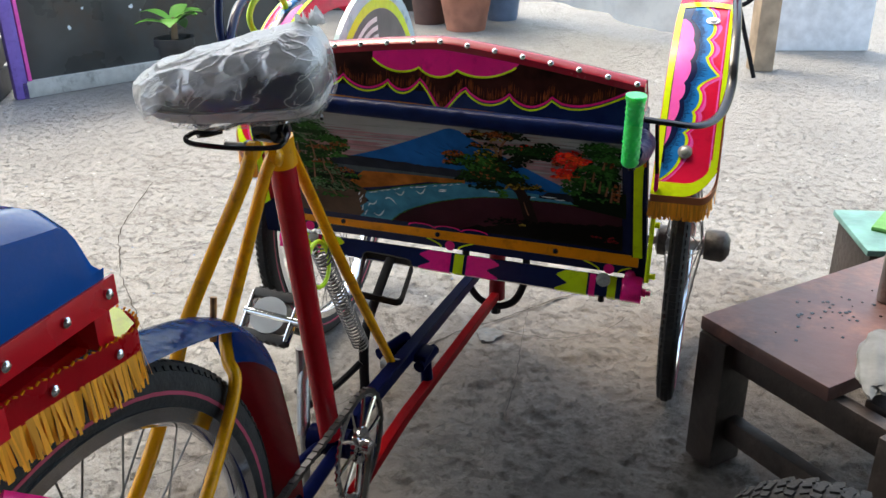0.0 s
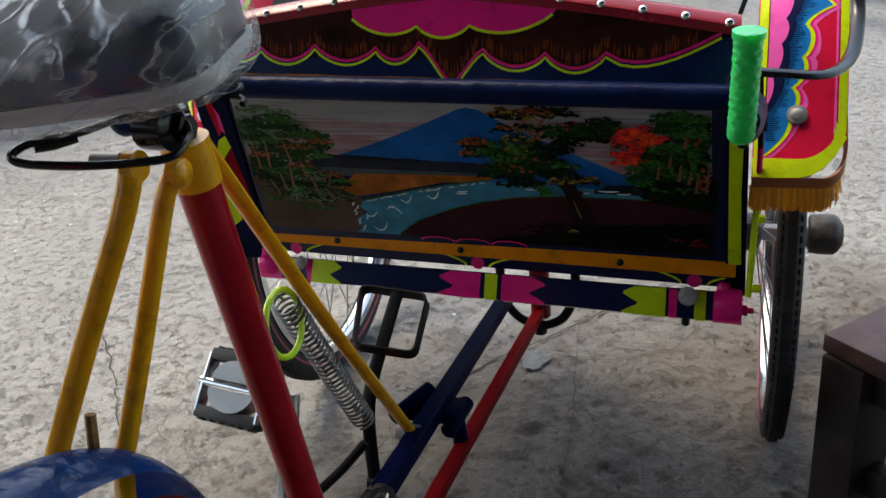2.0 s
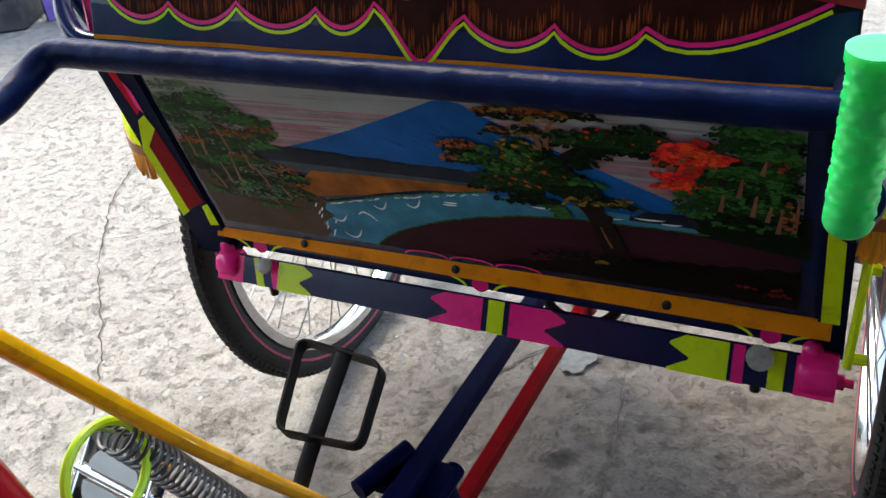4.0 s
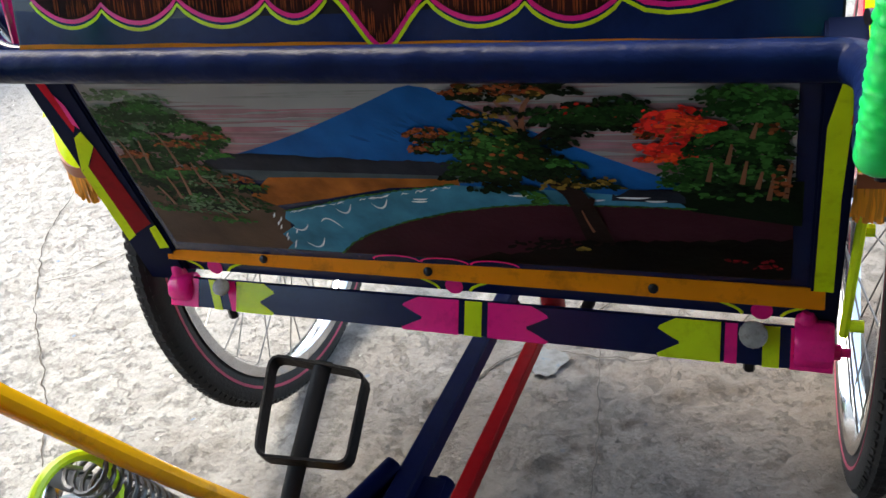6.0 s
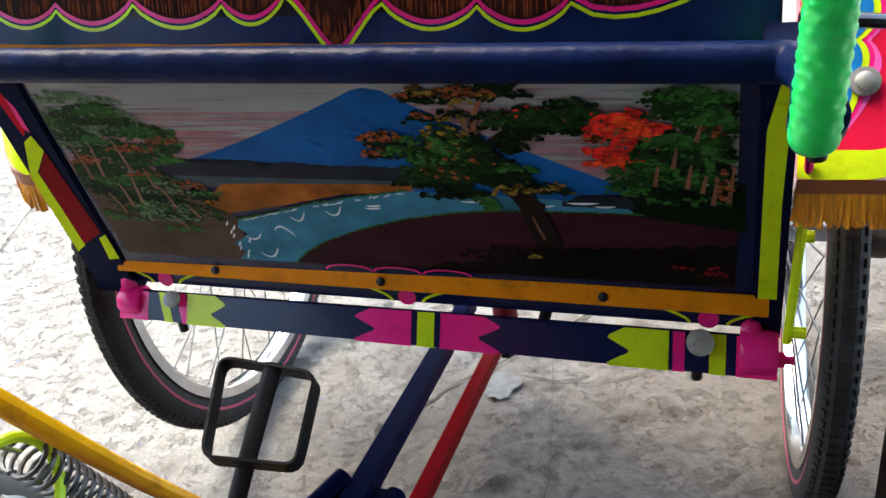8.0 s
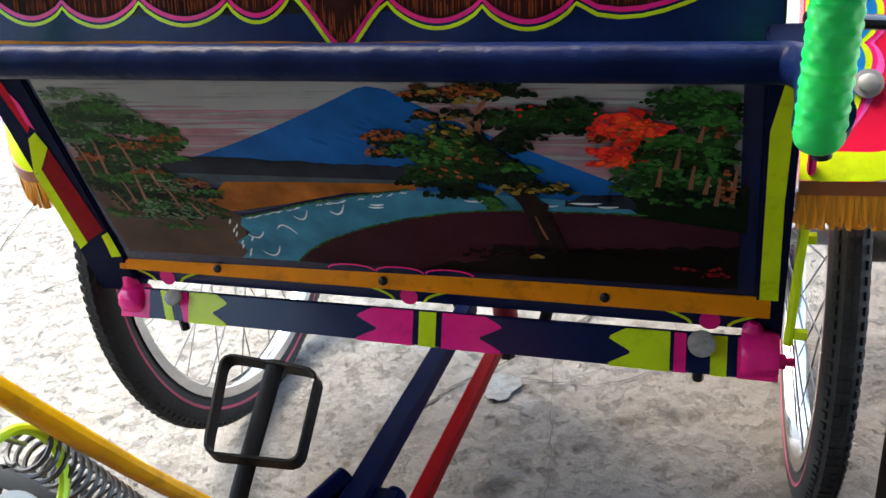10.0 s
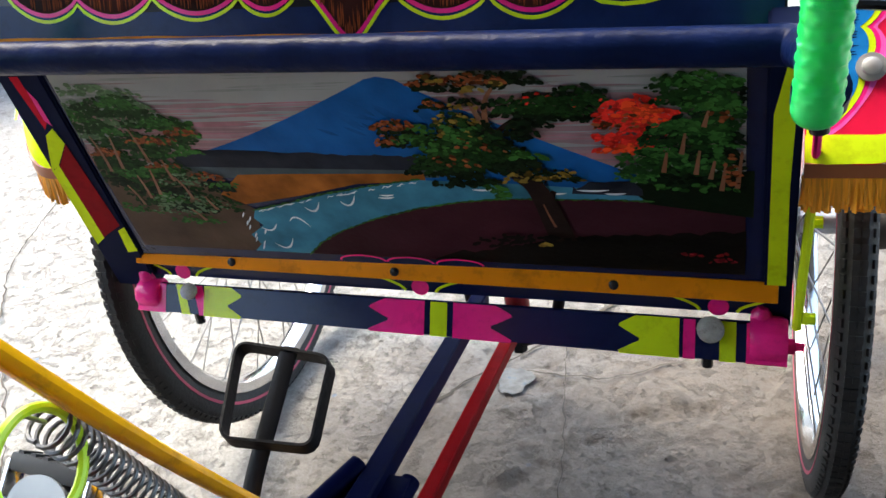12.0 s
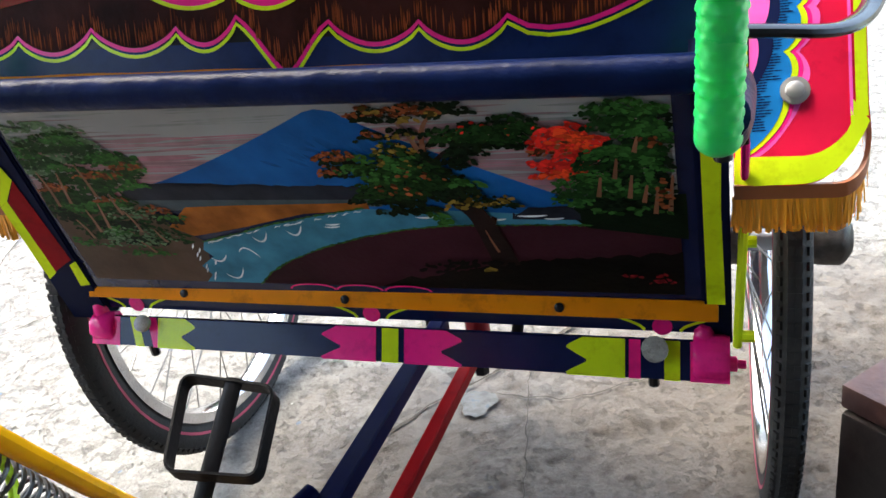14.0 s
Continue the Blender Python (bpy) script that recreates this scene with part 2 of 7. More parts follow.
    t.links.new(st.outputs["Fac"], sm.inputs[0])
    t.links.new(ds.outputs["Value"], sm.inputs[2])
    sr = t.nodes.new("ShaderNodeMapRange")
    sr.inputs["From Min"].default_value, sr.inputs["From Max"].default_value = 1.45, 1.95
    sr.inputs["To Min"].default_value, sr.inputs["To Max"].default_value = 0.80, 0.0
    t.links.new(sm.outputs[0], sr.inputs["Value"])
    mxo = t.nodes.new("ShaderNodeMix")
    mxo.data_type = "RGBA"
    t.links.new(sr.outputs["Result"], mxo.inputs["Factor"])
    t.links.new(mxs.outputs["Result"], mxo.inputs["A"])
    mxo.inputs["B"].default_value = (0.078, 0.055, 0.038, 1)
    # cracks
    dn = t.nodes.new("ShaderNodeTexNoise")
    dn.inputs["Scale"].default_value, dn.inputs["Detail"].default_value = 3.0, 6.0
    t.links.new(co.outputs["Object"], dn.inputs["Vector"])
    ad = t.nodes.new("ShaderNodeVectorMath")
    ad.operation = "MULTIPLY_ADD"
    ad.inputs[1].default_value = (0.9, 0.9, 0.0)
    t.links.new(dn.outputs["Color"], ad.inputs[0])
    t.links.new(co.outputs["Object"], ad.inputs[2])
    vo = t.nodes.new("ShaderNodeTexVoronoi")
    vo.feature = "DISTANCE_TO_EDGE"
    vo.inputs["Scale"].default_value = 0.42
    t.links.new(ad.outputs["Vector"], vo.inputs["Vector"])
    cr = t.nodes.new("ShaderNodeValToRGB")
    cr.color_ramp.elements[0].position, cr.color_ramp.elements[1].position = 0.0005, 0.0035
    cr.color_ramp.elements[0].color, cr.color_ramp.elements[1].color = (0.68, 0.66, 0.64, 1), (1, 1, 1, 1)
    t.links.new(vo.outputs["Distance"], cr.inputs["Fac"])
    mul2 = t.nodes.new("ShaderNodeVectorMath")
    mul2.operation = "MULTIPLY"
    t.links.new(mxo.outputs["Result"], mul2.inputs[0])
    t.links.new(cr.outputs["Color"], mul2.inputs[1])
    t.links.new(mul2.outputs["Vector"], b.inputs["Base Color"])
    # relief at two scales
    n4 = t.nodes.new("ShaderNodeTexNoise")
    n4.inputs["Scale"].default_value, n4.inputs["Detail"].default_value, n4.inputs["Roughness"].default_value = 38.0, 8.0, 0.7
    t.links.new(co.outputs["Object"], n4.inputs["Vector"])
    bp = t.nodes.new("ShaderNodeBump")
    bp.inputs["Strength"].default_value, bp.inputs["Distance"].default_value = 0.9, 0.010
    t.links.new(n4.outputs["Fac"], bp.inputs["Height"])
    bp2 = t.nodes.new("ShaderNodeBump")
    bp2.inputs["Strength"].default_value, bp2.inputs["Distance"].default_value = 0.6, 0.006
    t.links.new(cr.outputs["Color"], bp2.inputs["Height"])
    t.links.new(bp.outputs["Normal"], bp2.inputs["Normal"])
    bp3 = t.nodes.new("ShaderNodeBump")
    bp3.inputs["Strength"].default_value, bp3.inputs["Distance"].default_value = 1.0, 0.011
    t.links.new(fr.outputs["Color"], bp3.inputs["Height"])
    t.links.new(bp2.outputs["Normal"], bp3.inputs["Normal"])
    # crumbled grit
    n5 = t.nodes.new("ShaderNodeTexNoise")
    n5.inputs["Scale"].default_value, n5.inputs["Detail"].default_value, n5.inputs["Roughness"].default_value = 150.0, 6.0, 0.75
    t.links.new(co.outputs["Object"], n5.inputs["Vector"])
    bp4 = t.nodes.new("ShaderNodeBump")
    bp4.inputs["Strength"].default_value, bp4.inputs["Distance"].default_value = 0.8, 0.004
    t.links.new(n5.outputs["Fac"], bp4.inputs["Height"])
    t.links.new(bp3.outputs["Normal"], bp4.inputs["Normal"])
    t.links.new(bp4.outputs["Normal"], b.inputs["Normal"])
    return m


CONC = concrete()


def film_plastic(name, thin, thick, up, along_dir, side_dir, h0, h1, mid):
    """Clear wrapping film: whitened towards the top and nose and along its folds, as if lit there."""
    m = bpy.data.materials.new(name)
    m.use_nodes = True
    t = m.node_tree
    t.nodes.remove(t.nodes["Principled BSDF"])
    out = t.nodes["Material Output"]

    def node(kind, **values):
        n = t.nodes.new(kind)
        for key, value in values.items():
            n.inputs[key.replace("_", " ")].default_value = value
        return n

    def calc(op, a, b=None, c=None):
        n = t.nodes.new("ShaderNodeMath")
        n.operation = op
        for k, v in enumerate((a, b, c)):
            if isinstance(v, (int, float)):
                n.inputs[k].default_value = v
            elif v is not None:
                t.links.new(v, n.inputs[k])
        return n.outputs[0]

    def dot(vec):
        n = t.nodes.new("ShaderNodeVectorMath")
        n.operation = "DOT_PRODUCT"
        n.inputs[1].default_value = vec
        t.links.new(co.outputs["Object"], n.inputs[0])
        return n.outputs["Value"]

    co = t.nodes.new("ShaderNodeTexCoord")
    u, v, w = dot(along_dir), dot(side_dir), dot(up)
    swept = t.nodes.new("ShaderNodeCombineXYZ")
    t.links.new(calc("MULTIPLY_ADD", w, 9.0, calc("MULTIPLY", u, 10.0)), swept.inputs[0])
    t.links.new(calc("MULTIPLY_ADD", w, 34.0, calc("MULTIPLY", u, -14.0)), swept.inputs[1])
    t.links.new(calc("MULTIPLY", v, 22.0), swept.inputs[2])
    # thin white lines along the folds, painted in place of glints
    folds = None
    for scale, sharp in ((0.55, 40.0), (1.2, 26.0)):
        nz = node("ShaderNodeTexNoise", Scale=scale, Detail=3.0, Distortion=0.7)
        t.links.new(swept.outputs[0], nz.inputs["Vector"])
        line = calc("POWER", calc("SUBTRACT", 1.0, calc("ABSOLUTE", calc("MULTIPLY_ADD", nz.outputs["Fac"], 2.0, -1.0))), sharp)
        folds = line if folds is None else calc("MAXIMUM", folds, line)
    # bright top and nose put into the film's opacity, clear sides below
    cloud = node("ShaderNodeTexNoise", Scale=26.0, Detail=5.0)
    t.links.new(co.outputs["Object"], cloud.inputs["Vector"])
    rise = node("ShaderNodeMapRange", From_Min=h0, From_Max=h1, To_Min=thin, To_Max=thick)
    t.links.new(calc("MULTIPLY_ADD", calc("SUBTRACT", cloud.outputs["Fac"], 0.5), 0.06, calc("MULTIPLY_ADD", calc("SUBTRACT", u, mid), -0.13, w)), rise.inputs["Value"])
    milk_sheen = calc("MINIMUM", calc("MULTIPLY_ADD", folds, 0.38, calc("MULTIPLY", rise.outputs["Result"], calc("MULTIPLY_ADD", cloud.outputs["Fac"], 0.7, 0.3))), 0.96)
    tr, gl = t.nodes.new("ShaderNodeBsdfTransparent"), node("ShaderNodeBsdfGlossy", Roughness=0.24)
    df, tl = node("ShaderNodeBsdfDiffuse", Color=(0.97, 0.97, 0.97, 1)), node("ShaderNodeBsdfTranslucent", Color=(0.97, 0.97, 0.97, 1))
    m0, m1, m2 = node("ShaderNodeMixShader", Fac=0.2), t.nodes.new("ShaderNodeMixShader"), t.nodes.new("ShaderNodeMixShader")
    t.links.new(calc("MULTIPLY_ADD", milk_sheen, 0.10, 0.07), m2.inputs["Fac"])
    t.links.new(df.outputs[0], m0.inputs[1])
    t.links.new(tl.outputs[0], m0.inputs[2])
    t.links.new(milk_sheen, m1.inputs["Fac"])
    t.links.new(tr.outputs[0], m1.inputs[1])
    t.links.new(m0.outputs[0], m1.inputs[2])
    t.links.new(m1.outputs[0], m2.inputs[1])
    t.links.new(gl.outputs[0], m2.inputs[2])
    bp = node("ShaderNodeBump", Strength=0.35, Distance=0.004)
    t.links.new(folds, bp.inputs["Height"])
    t.links.new(bp.outputs["Normal"], gl.inputs["Normal"])
    t.links.new(bp.outputs["Normal"], df.inputs["Normal"])
    t.links.new(m2.outputs[0], out.inputs["Surface"])
    return m


# ---- mesh helpers ----
def finish(name, bm, material, smooth=True):
    me = bpy.data.meshes.new(name)
    bm.to_mesh(me)
    bm.free()
    for mm in (material if isinstance(material, (list, tuple)) else [material]):
        me.materials.append(mm)
    if smooth:
        me.polygons.foreach_set("use_smooth", [True] * len(me.polygons))
        me.set_sharp_from_angle(angle=radians(38))
    return me


def thing(name, base, label, category, group="", kind=""):
    ob = new(name)
    ob.empty_display_size = 0.1
    ob.location = base
    ob["base"] = 1
    return tagged(ob, label, category, group, kind)


def put_under(ob, parent):
    ob.parent = parent
    ob.matrix_parent_inverse = Matrix.Translation(-parent.location) if parent.type == "EMPTY" else Matrix.Identity(4)


def part(name, bm, material, parent, label="", smooth=True):
    ob = new(name, finish(name, bm, material, smooth))
    put_under(ob, parent)
    if label:
        ob["label"] = label
    return ob


def single(name, bm, material, label, category, group="", kind="", smooth=True):
    return tagged(new(name, finish(name, bm, material, smooth)), label, category, group, kind)


def V(*a):
    return Vector(a)


def smooth_path(pts, n=6):
    pts = [Vector(p) for p in pts]
    out = []
    for i in range(len(pts) - 1):
        p0, p1, p2, p3 = pts[max(0, i - 1)], pts[i], pts[i + 1], pts[min(len(pts) - 1, i + 2)]
        for k in range(n):
            s = k / n
            out.append(0.5 * ((2 * p1) + (p2 - p0) * s + (2 * p0 - 5 * p1 + 4 * p2 - p3) * s * s + (3 * p1 - p0 - 3 * p2 + p3) * s ** 3))
    return out + [pts[-1]]


def tube(bm, pts, r, seg=12, caps=True, up=None, flat=1.0):
    pts = [Vector(p) for p in pts]
    rings, side = [], None
    for i, p in enumerate(pts):
        d = (pts[min(i + 1, len(pts) - 1)] - pts[max(i - 1, 0)]).normalized()
        if side is None:
            ref = Vector(up) if up else (V(0, 0, 1) if abs(d.z) < 0.9 else V(0, 1, 0))
            side = d.cross(ref).normalized()
        side = (side - d * side.dot(d)).normalized()
        oth = side.cross(d)
        rr = r[i] if isinstance(r, (list, tuple)) else r
        rings.append([bm.verts.new(p + (side * math.cos(a) + oth * math.sin(a) * flat) * rr) for a in (2 * math.pi * k / seg for k in range(seg))])
    for a, b in zip(rings, rings[1:]):
        for k in range(seg):
            bm.faces.new((a[k], a[(k + 1) % seg], b[(k + 1) % seg], b[k]))
    if caps:
        bm.faces.new(rings[0][::-1])
        bm.faces.new(rings[-1])
    return bm


def T(pts, r, seg=12, **k):
    return tube(bmesh.new(), pts, r, seg, **k)


def box(bm, c, size, m=None, bevel=0.0):
    r = bmesh.ops.create_cube(bm, size=1.0)
    mm = Matrix.Translation(c) @ (m.to_4x4() if m else Matrix.Identity(4)) @ Matrix.Diagonal((*size, 1))
    bmesh.ops.transform(bm, matrix=mm, verts=r["verts"])
    if bevel:
        es = list({e for v in r["verts"] for e in v.link_edges})
        bmesh.ops.bevel(bm, geom=es, offset=bevel, segments=2, affect="EDGES", profile=0.6)
    return bm


def B(c, size, m=None, bevel=0.003):
    return box(bmesh.new(), c, size, m, bevel)


def disc(bm, c, axis, r, h, seg=16, dome=0.0):
    c, axis = Vector(c), Vector(axis).normalized()
    rr, pp = ([r, r, r * 0.6, 0.001], [0, h, h + dome, h + dome * 1.25]) if dome else ([r, r], [0, h])
    return tube(bm, [c + axis * p for p in pp], rr, seg)


def lathe(bm, profile, centre, axis="x", seg=64):
    """profile: (radius, along) closed loop; turned about an axis through centre."""
    c = Vector(centre)
    rings = []
    for k in range(seg):
        a = 2 * math.pi * k / seg
        ring = []
        for r, s in profile:
            if axis == "x":
                ring.append(bm.verts.new(c + V(s, r * math.cos(a), r * math.sin(a))))
            else:
                ring.append(bm.verts.new(c + V(r * math.cos(a), r * math.sin(a), s)))
        rings.append(ring)
    n = len(profile)
    for k in range(seg):
        a, b = rings[k], rings[(k + 1) % seg]
        for i in range(n):
            bm.faces.new((a[i], a[(i + 1) % n], b[(i + 1) % n], b[i]))
    bmesh.ops.recalc_face_normals(bm, faces=bm.faces)
    return bm


def lathe_open(bm, profile, centre, axis="z", seg=32):
    c = Vector(centre)
    rings = []
    for k in range(seg):
        a = 2 * math.pi * k / seg
        rings.append([bm.verts.new(c + (V(r * math.cos(a), r * math.sin(a), s) if axis == "z" else V(s, r * math.cos(a), r * math.sin(a)))) for r, s in profile])
    for k in range(seg):
        a, b = rings[k], rings[(k + 1) % seg]
        for i in range(len(profile) - 1):
            bm.faces.new((a[i], a[i + 1], b[i + 1], b[i]))
    bmesh.ops.remove_doubles(bm, verts=bm.verts, dist=1e-5)
    bmesh.ops.recalc_face_normals(bm, faces=bm.faces)
    return bm


def fill(bm, pts):
    bm.faces.new([bm.verts.new(p) for p in pts])


def ribbon(bm, surf, pts, width, off, taper=False):
    """A painted stroke along pts (2D) on a surface surf(x, z, off)."""
    P = [Vector(p) for p in pts]
    prev = None
    for i, p in enumerate(P):
        d = (P[min(i + 1, len(P) - 1)] - P[max(i - 1, 0)])
        d = d.normalized() if d.length > 0 else Vector((1, 0))
        w = (width[i] if isinstance(width, (list, tuple)) else width) / 2
        if taper:
            w *= max(0.08, math.sin(math.pi * i / (len(P) - 1)) ** 0.5)
        nrm = Vector((-d.y, d.x))
        a, b = bm.verts.new(surf(*(p + nrm * w), off)), bm.verts.new(surf(*(p - nrm * w), off))
        if prev:
            bm.faces.new((prev[0], prev[1], b, a))
        prev = (a, b)
    return bm


# ---- large structure ----
gx = np.concatenate([np.linspace(-60, -4, 8), np.linspace(-3, -1.45, 8), np.arange(-1.4, -0.6, 0.0125), np.arange(-0.6, 0.95, 0.0068), np.arange(0.95, 1.3, 0.0125), np.linspace(1.35, 3, 8), np.linspace(4, 60, 8)])
gy = np.concatenate([np.linspace(-60, -3, 8), np.linspace(-2, 0.75, 8), np.arange(0.8, 1.6, 0.0125), np.arange(1.6, 2.75, 0.0068), np.arange(2.75, 3.7, 0.0125), np.linspace(3.8, 8, 14), np.linspace(9, 60, 8)])
GX, GY = np.meshgrid(gx, gy, indexing="ij")
GZ = np.zeros_like(GX)
inner = (GX > -1.4) & (GX < 1.3) & (GY > 0.8) & (GY < 3.7)
for a_, b_ in zip(*np.nonzero(inner)):
    p_ = V(GX[a_, b_], GY[a_, b_], 0)
    GZ[a_, b_] = 0.0022 * noise.noise(p_ * 9) + 0.0016 * noise.noise(p_ * 27) - 0.0012 * abs(noise.noise(p_ * 55))
rs = np.random.RandomState(5)
for k_ in range(1900):               # chipped pits and hardened lumps
    cx_, cy_, r_ = rs.uniform(-1.35, 1.25), rs.uniform(0.9, 3.6), 0.007 + 0.034 * rs.rand() ** 1.8
    h_ = rs.uniform(0.0015, 0.0052) * (-1 if rs.rand() < 0.72 else 0.8)
    ia, ib = np.searchsorted(gx, [cx_ - r_ * 1.6, cx_ + r_ * 1.6])
    ja, jb = np.searchsorted(gy, [cy_ - r_ * 1.6, cy_ + r_ * 1.6])
    xx, yy = GX[ia:ib, ja:jb] - cx_, GY[ia:ib, ja:jb] - cy_
    an = np.arctan2(yy, xx)
    rr_ = r_ * (1 + 0.25 * np.sin(3 * an + rs.uniform(0, 6)) + 0.15 * np.sin(5 * an + rs.uniform(0, 6)))
    d_ = np.hypot(xx, yy) / rr_
    GZ[ia:ib, ja:jb] += h_ * np.clip((1.05 - d_) / 0.16, 0, 1)
for x0_, y0_, x1_, y1_ in ((-0.16, 2.22, 0.16, 2.62), (0.16, 2.62, 0.7, 2.9), (0.08, 2.0, 0.10, 3.4), (-1.3, 2.3, -0.5, 2.55), (-0.75, 1.5, -0.62, 3.4)):     # cracks and the pour joint
    L_ = math.hypot(x1_ - x0_, y1_ - y0_)
    tx, ty = (x1_ - x0_) / L_, (y1_ - y0_) / L_
    s_ = (GX - x0_) * tx + (GY - y0_) * ty
    q_ = -(GX - x0_) * ty + (GY - y0_) * tx + 0.02 * np.sin(s_ * 17) + 0.012 * np.sin(s_ * 41 + 1)
    GZ -= np.where((s_ > 0) & (s_ < L_), 0.0035 * np.clip(1 - np.abs(q_) / 0.009, 0, 1), 0)
GZ[~inner] = 0
GZ -= 0.001
nxg, nyg = GX.shape
me_ = bpy.data.meshes.new("ground")
idx = np.arange(nxg * nyg).reshape(nxg, nyg)
quads = np.stack([idx[:-1, :-1], idx[1:, :-1], idx[1:, 1:], idx[:-1, 1:]], axis=-1).reshape(-1, 4)
me_.from_pydata(np.stack([GX, GY, GZ], axis=-1).reshape(-1, 3).tolist(), [], quads.tolist())
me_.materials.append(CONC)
me_.polygons.foreach_set("use_smooth", [True] * len(me_.polygons))
tagged(new("ground", me_), "worn grey concrete floor with chips, cracks and stains", "floor", kind="structure")
# out-of-view roof and walls, added to block sky and sun around the camera
single("ceiling", B((0.84, -0.31, 2.22), (5.94, 4.88, 0.06)), ROOFM, "unseen grey sheet roof added to shade the near floor", "ceiling", kind="structure")
single("wall_right", B((3.8, -0.9, 1.09), (0.12, 3.4, 2.18)), WALLP, "unseen grey wall added to hold back light", "wall", kind="structure")
single("wall_back", B((-0.5, -2.6, 1.09), (8.4, 0.12, 2.18)), WALLP, "unseen grey wall added to hold back light", "wall", kind="structure")
single("wall_left", B((-4.65, -0.9, 1.09), (0.12, 3.4, 2.18)), WALLP, "unseen grey wall added to hold back light", "wall", kind="structure")


# ---- pedicab: shared pieces ----
becak = thing("pedicab", (0, 1.9, 0), "painted three-wheeled pedicab with navy, pink and lime ornaments", "pedicab")

PY0, PZ0, PS = 2.0, 0.455, -0.40      # panel plane: y = PY0 + PS * (z - PZ0)
PN = V(0, -1, PS).normalized()


def taper(x, z):
    """The cabin back narrows upwards, more so on its left."""
    q = (z - 0.463) / 0.261
    return x * (1.045 - 0.115 * q) if x < 0 else x * (1.018 - 0.018 * q)


def panel(x, z, off=0.0):
    return V(taper(x, z), PY0 + PS * (z - PZ0), z) + PN * off


def canvas(x, z, off=0.0):
    """The painting, a little askew on its panel and trimmed at the panel's sides."""
    x, z = 1.0067 * x - 0.0197 * z + 0.0033, 1.0095 * z - 0.0035 * x + 0.0081
    z = min(max(z, 0.4665), 0.728)
    x = min(max(x, taper(-0.345, z)), taper(0.338, z))
    return V(x, PY0 + PS * (z - PZ0), z) + PN * off


def sag(x, z):
    """The cabin sits a little lower on its right."""
    return -0.027 * x * min(max((0.73 - z) / 0.28, 0), 1)


def back_y(z, x=0.0):
    """The backrest stands a little askew, its right end further forward and lower."""
    return 1.893 + 0.30 * (z - 0.745) + 0.05 * x


BN = V(0, -1, 0.30).normalized()


def back(x, z, off=0.0):
    return V(x, back_y(z, x), z) + BN * off


def back_top(x):
    return 0.860 - 0.045 * (abs(x) / 0.36) ** 1.3 - 0.035 * x


def back_low(x):
    return 0.734 - 0.048 * x


def wheel(name, c, r, label, parent, w=0.0185):
    c = Vector(c)
    prof = [(r - 0.052, -w * 0.55), (r - 0.04, -w * 0.95), (r - 0.022, -w), (r - 0.008, -w * 0.8), (r, -w * 0.35), (r, w * 0.35), (r - 0.008, w * 0.8), (r - 0.022, w), (r - 0.04, w * 0.95), (r - 0.052, w * 0.55)]
    bm = lathe(bmesh.new(), prof, c, seg=88)
    n = 150
    for k in range(n):          # tread blocks
        a = 2 * math.pi * (k + 0.5) / n
        rot = Matrix.Rotation(a, 3, "X")
        for s, ang in ((-0.66, 0.6), (-0.2, 0), (0.2, 0), (0.66, -0.6)):
            cc = c + rot @ V(s * w, r - (0.0012 if abs(s) < 0.5 else 0.0072), 0)
            box(bm, cc, (w * 0.34, 0.006, 0.0084), rot @ Matrix.Rotation(ang * (-1), 3, "Z"))
    ob = part(name, bm, RUBBER, parent, label)
    for s in (-1, 1):
        part("wall_line", lathe(bmesh.new(), [(r - 0.034, s * w * 0.98), (r - 0.0295, s * w * 1.02), (r - 0.0295, s * w * 0.9), (r - 0.034, s * w * 0.9)], c, seg=72), PINKLINE, ob)
    rr = r - 0.052
    part("rim", lathe(bmesh.new(), [(rr + 0.004, -0.017), (rr + 0.004, -0.013), (rr - 0.008, -0.011), (rr - 0.013, -0.004), (rr - 0.013, 0.004), (rr - 0.008, 0.011), (rr + 0.004, 0.013), (rr + 0.004, 0.017), (rr - 0.012, 0.0165), (rr - 0.019, 0.006), (rr - 0.019, -0.006), (rr - 0.012, -0.0165)], c, seg=80), CHROME, ob, "chromed steel rim")
    hb = bmesh.new()
    tube(hb, [c + V(x, 0, 0) for x in (-0.055, -0.05, -0.048, -0.036, -0.034, 0.034, 0.036, 0.048, 0.05, 0.055)], [0.008, 0.02, 0.024, 0.024, 0.015, 0.015, 0.024, 0.024, 0.02, 0.008], 20)
    part("hub", hb, STEEL, ob, "dull steel hub")
    spoke = None
    for k in range(36):
        a = 2 * math.pi * k / 36
        s = 1 if k % 2 else -1
        da = 0.28 * (1 if (k // 2) % 2 else -1)
        p0 = c + V(s * 0.04, 0.022 * math.cos(a + da * 3), 0.022 * math.sin(a + da * 3))
        p1 = c + V(s * 0.004, (rr - 0.015) * math.cos(a), (rr - 0.015) * math.sin(a))
        part("spoke", T([p0, p1], 0.0012, 6), SPOKE, ob)
    return ob


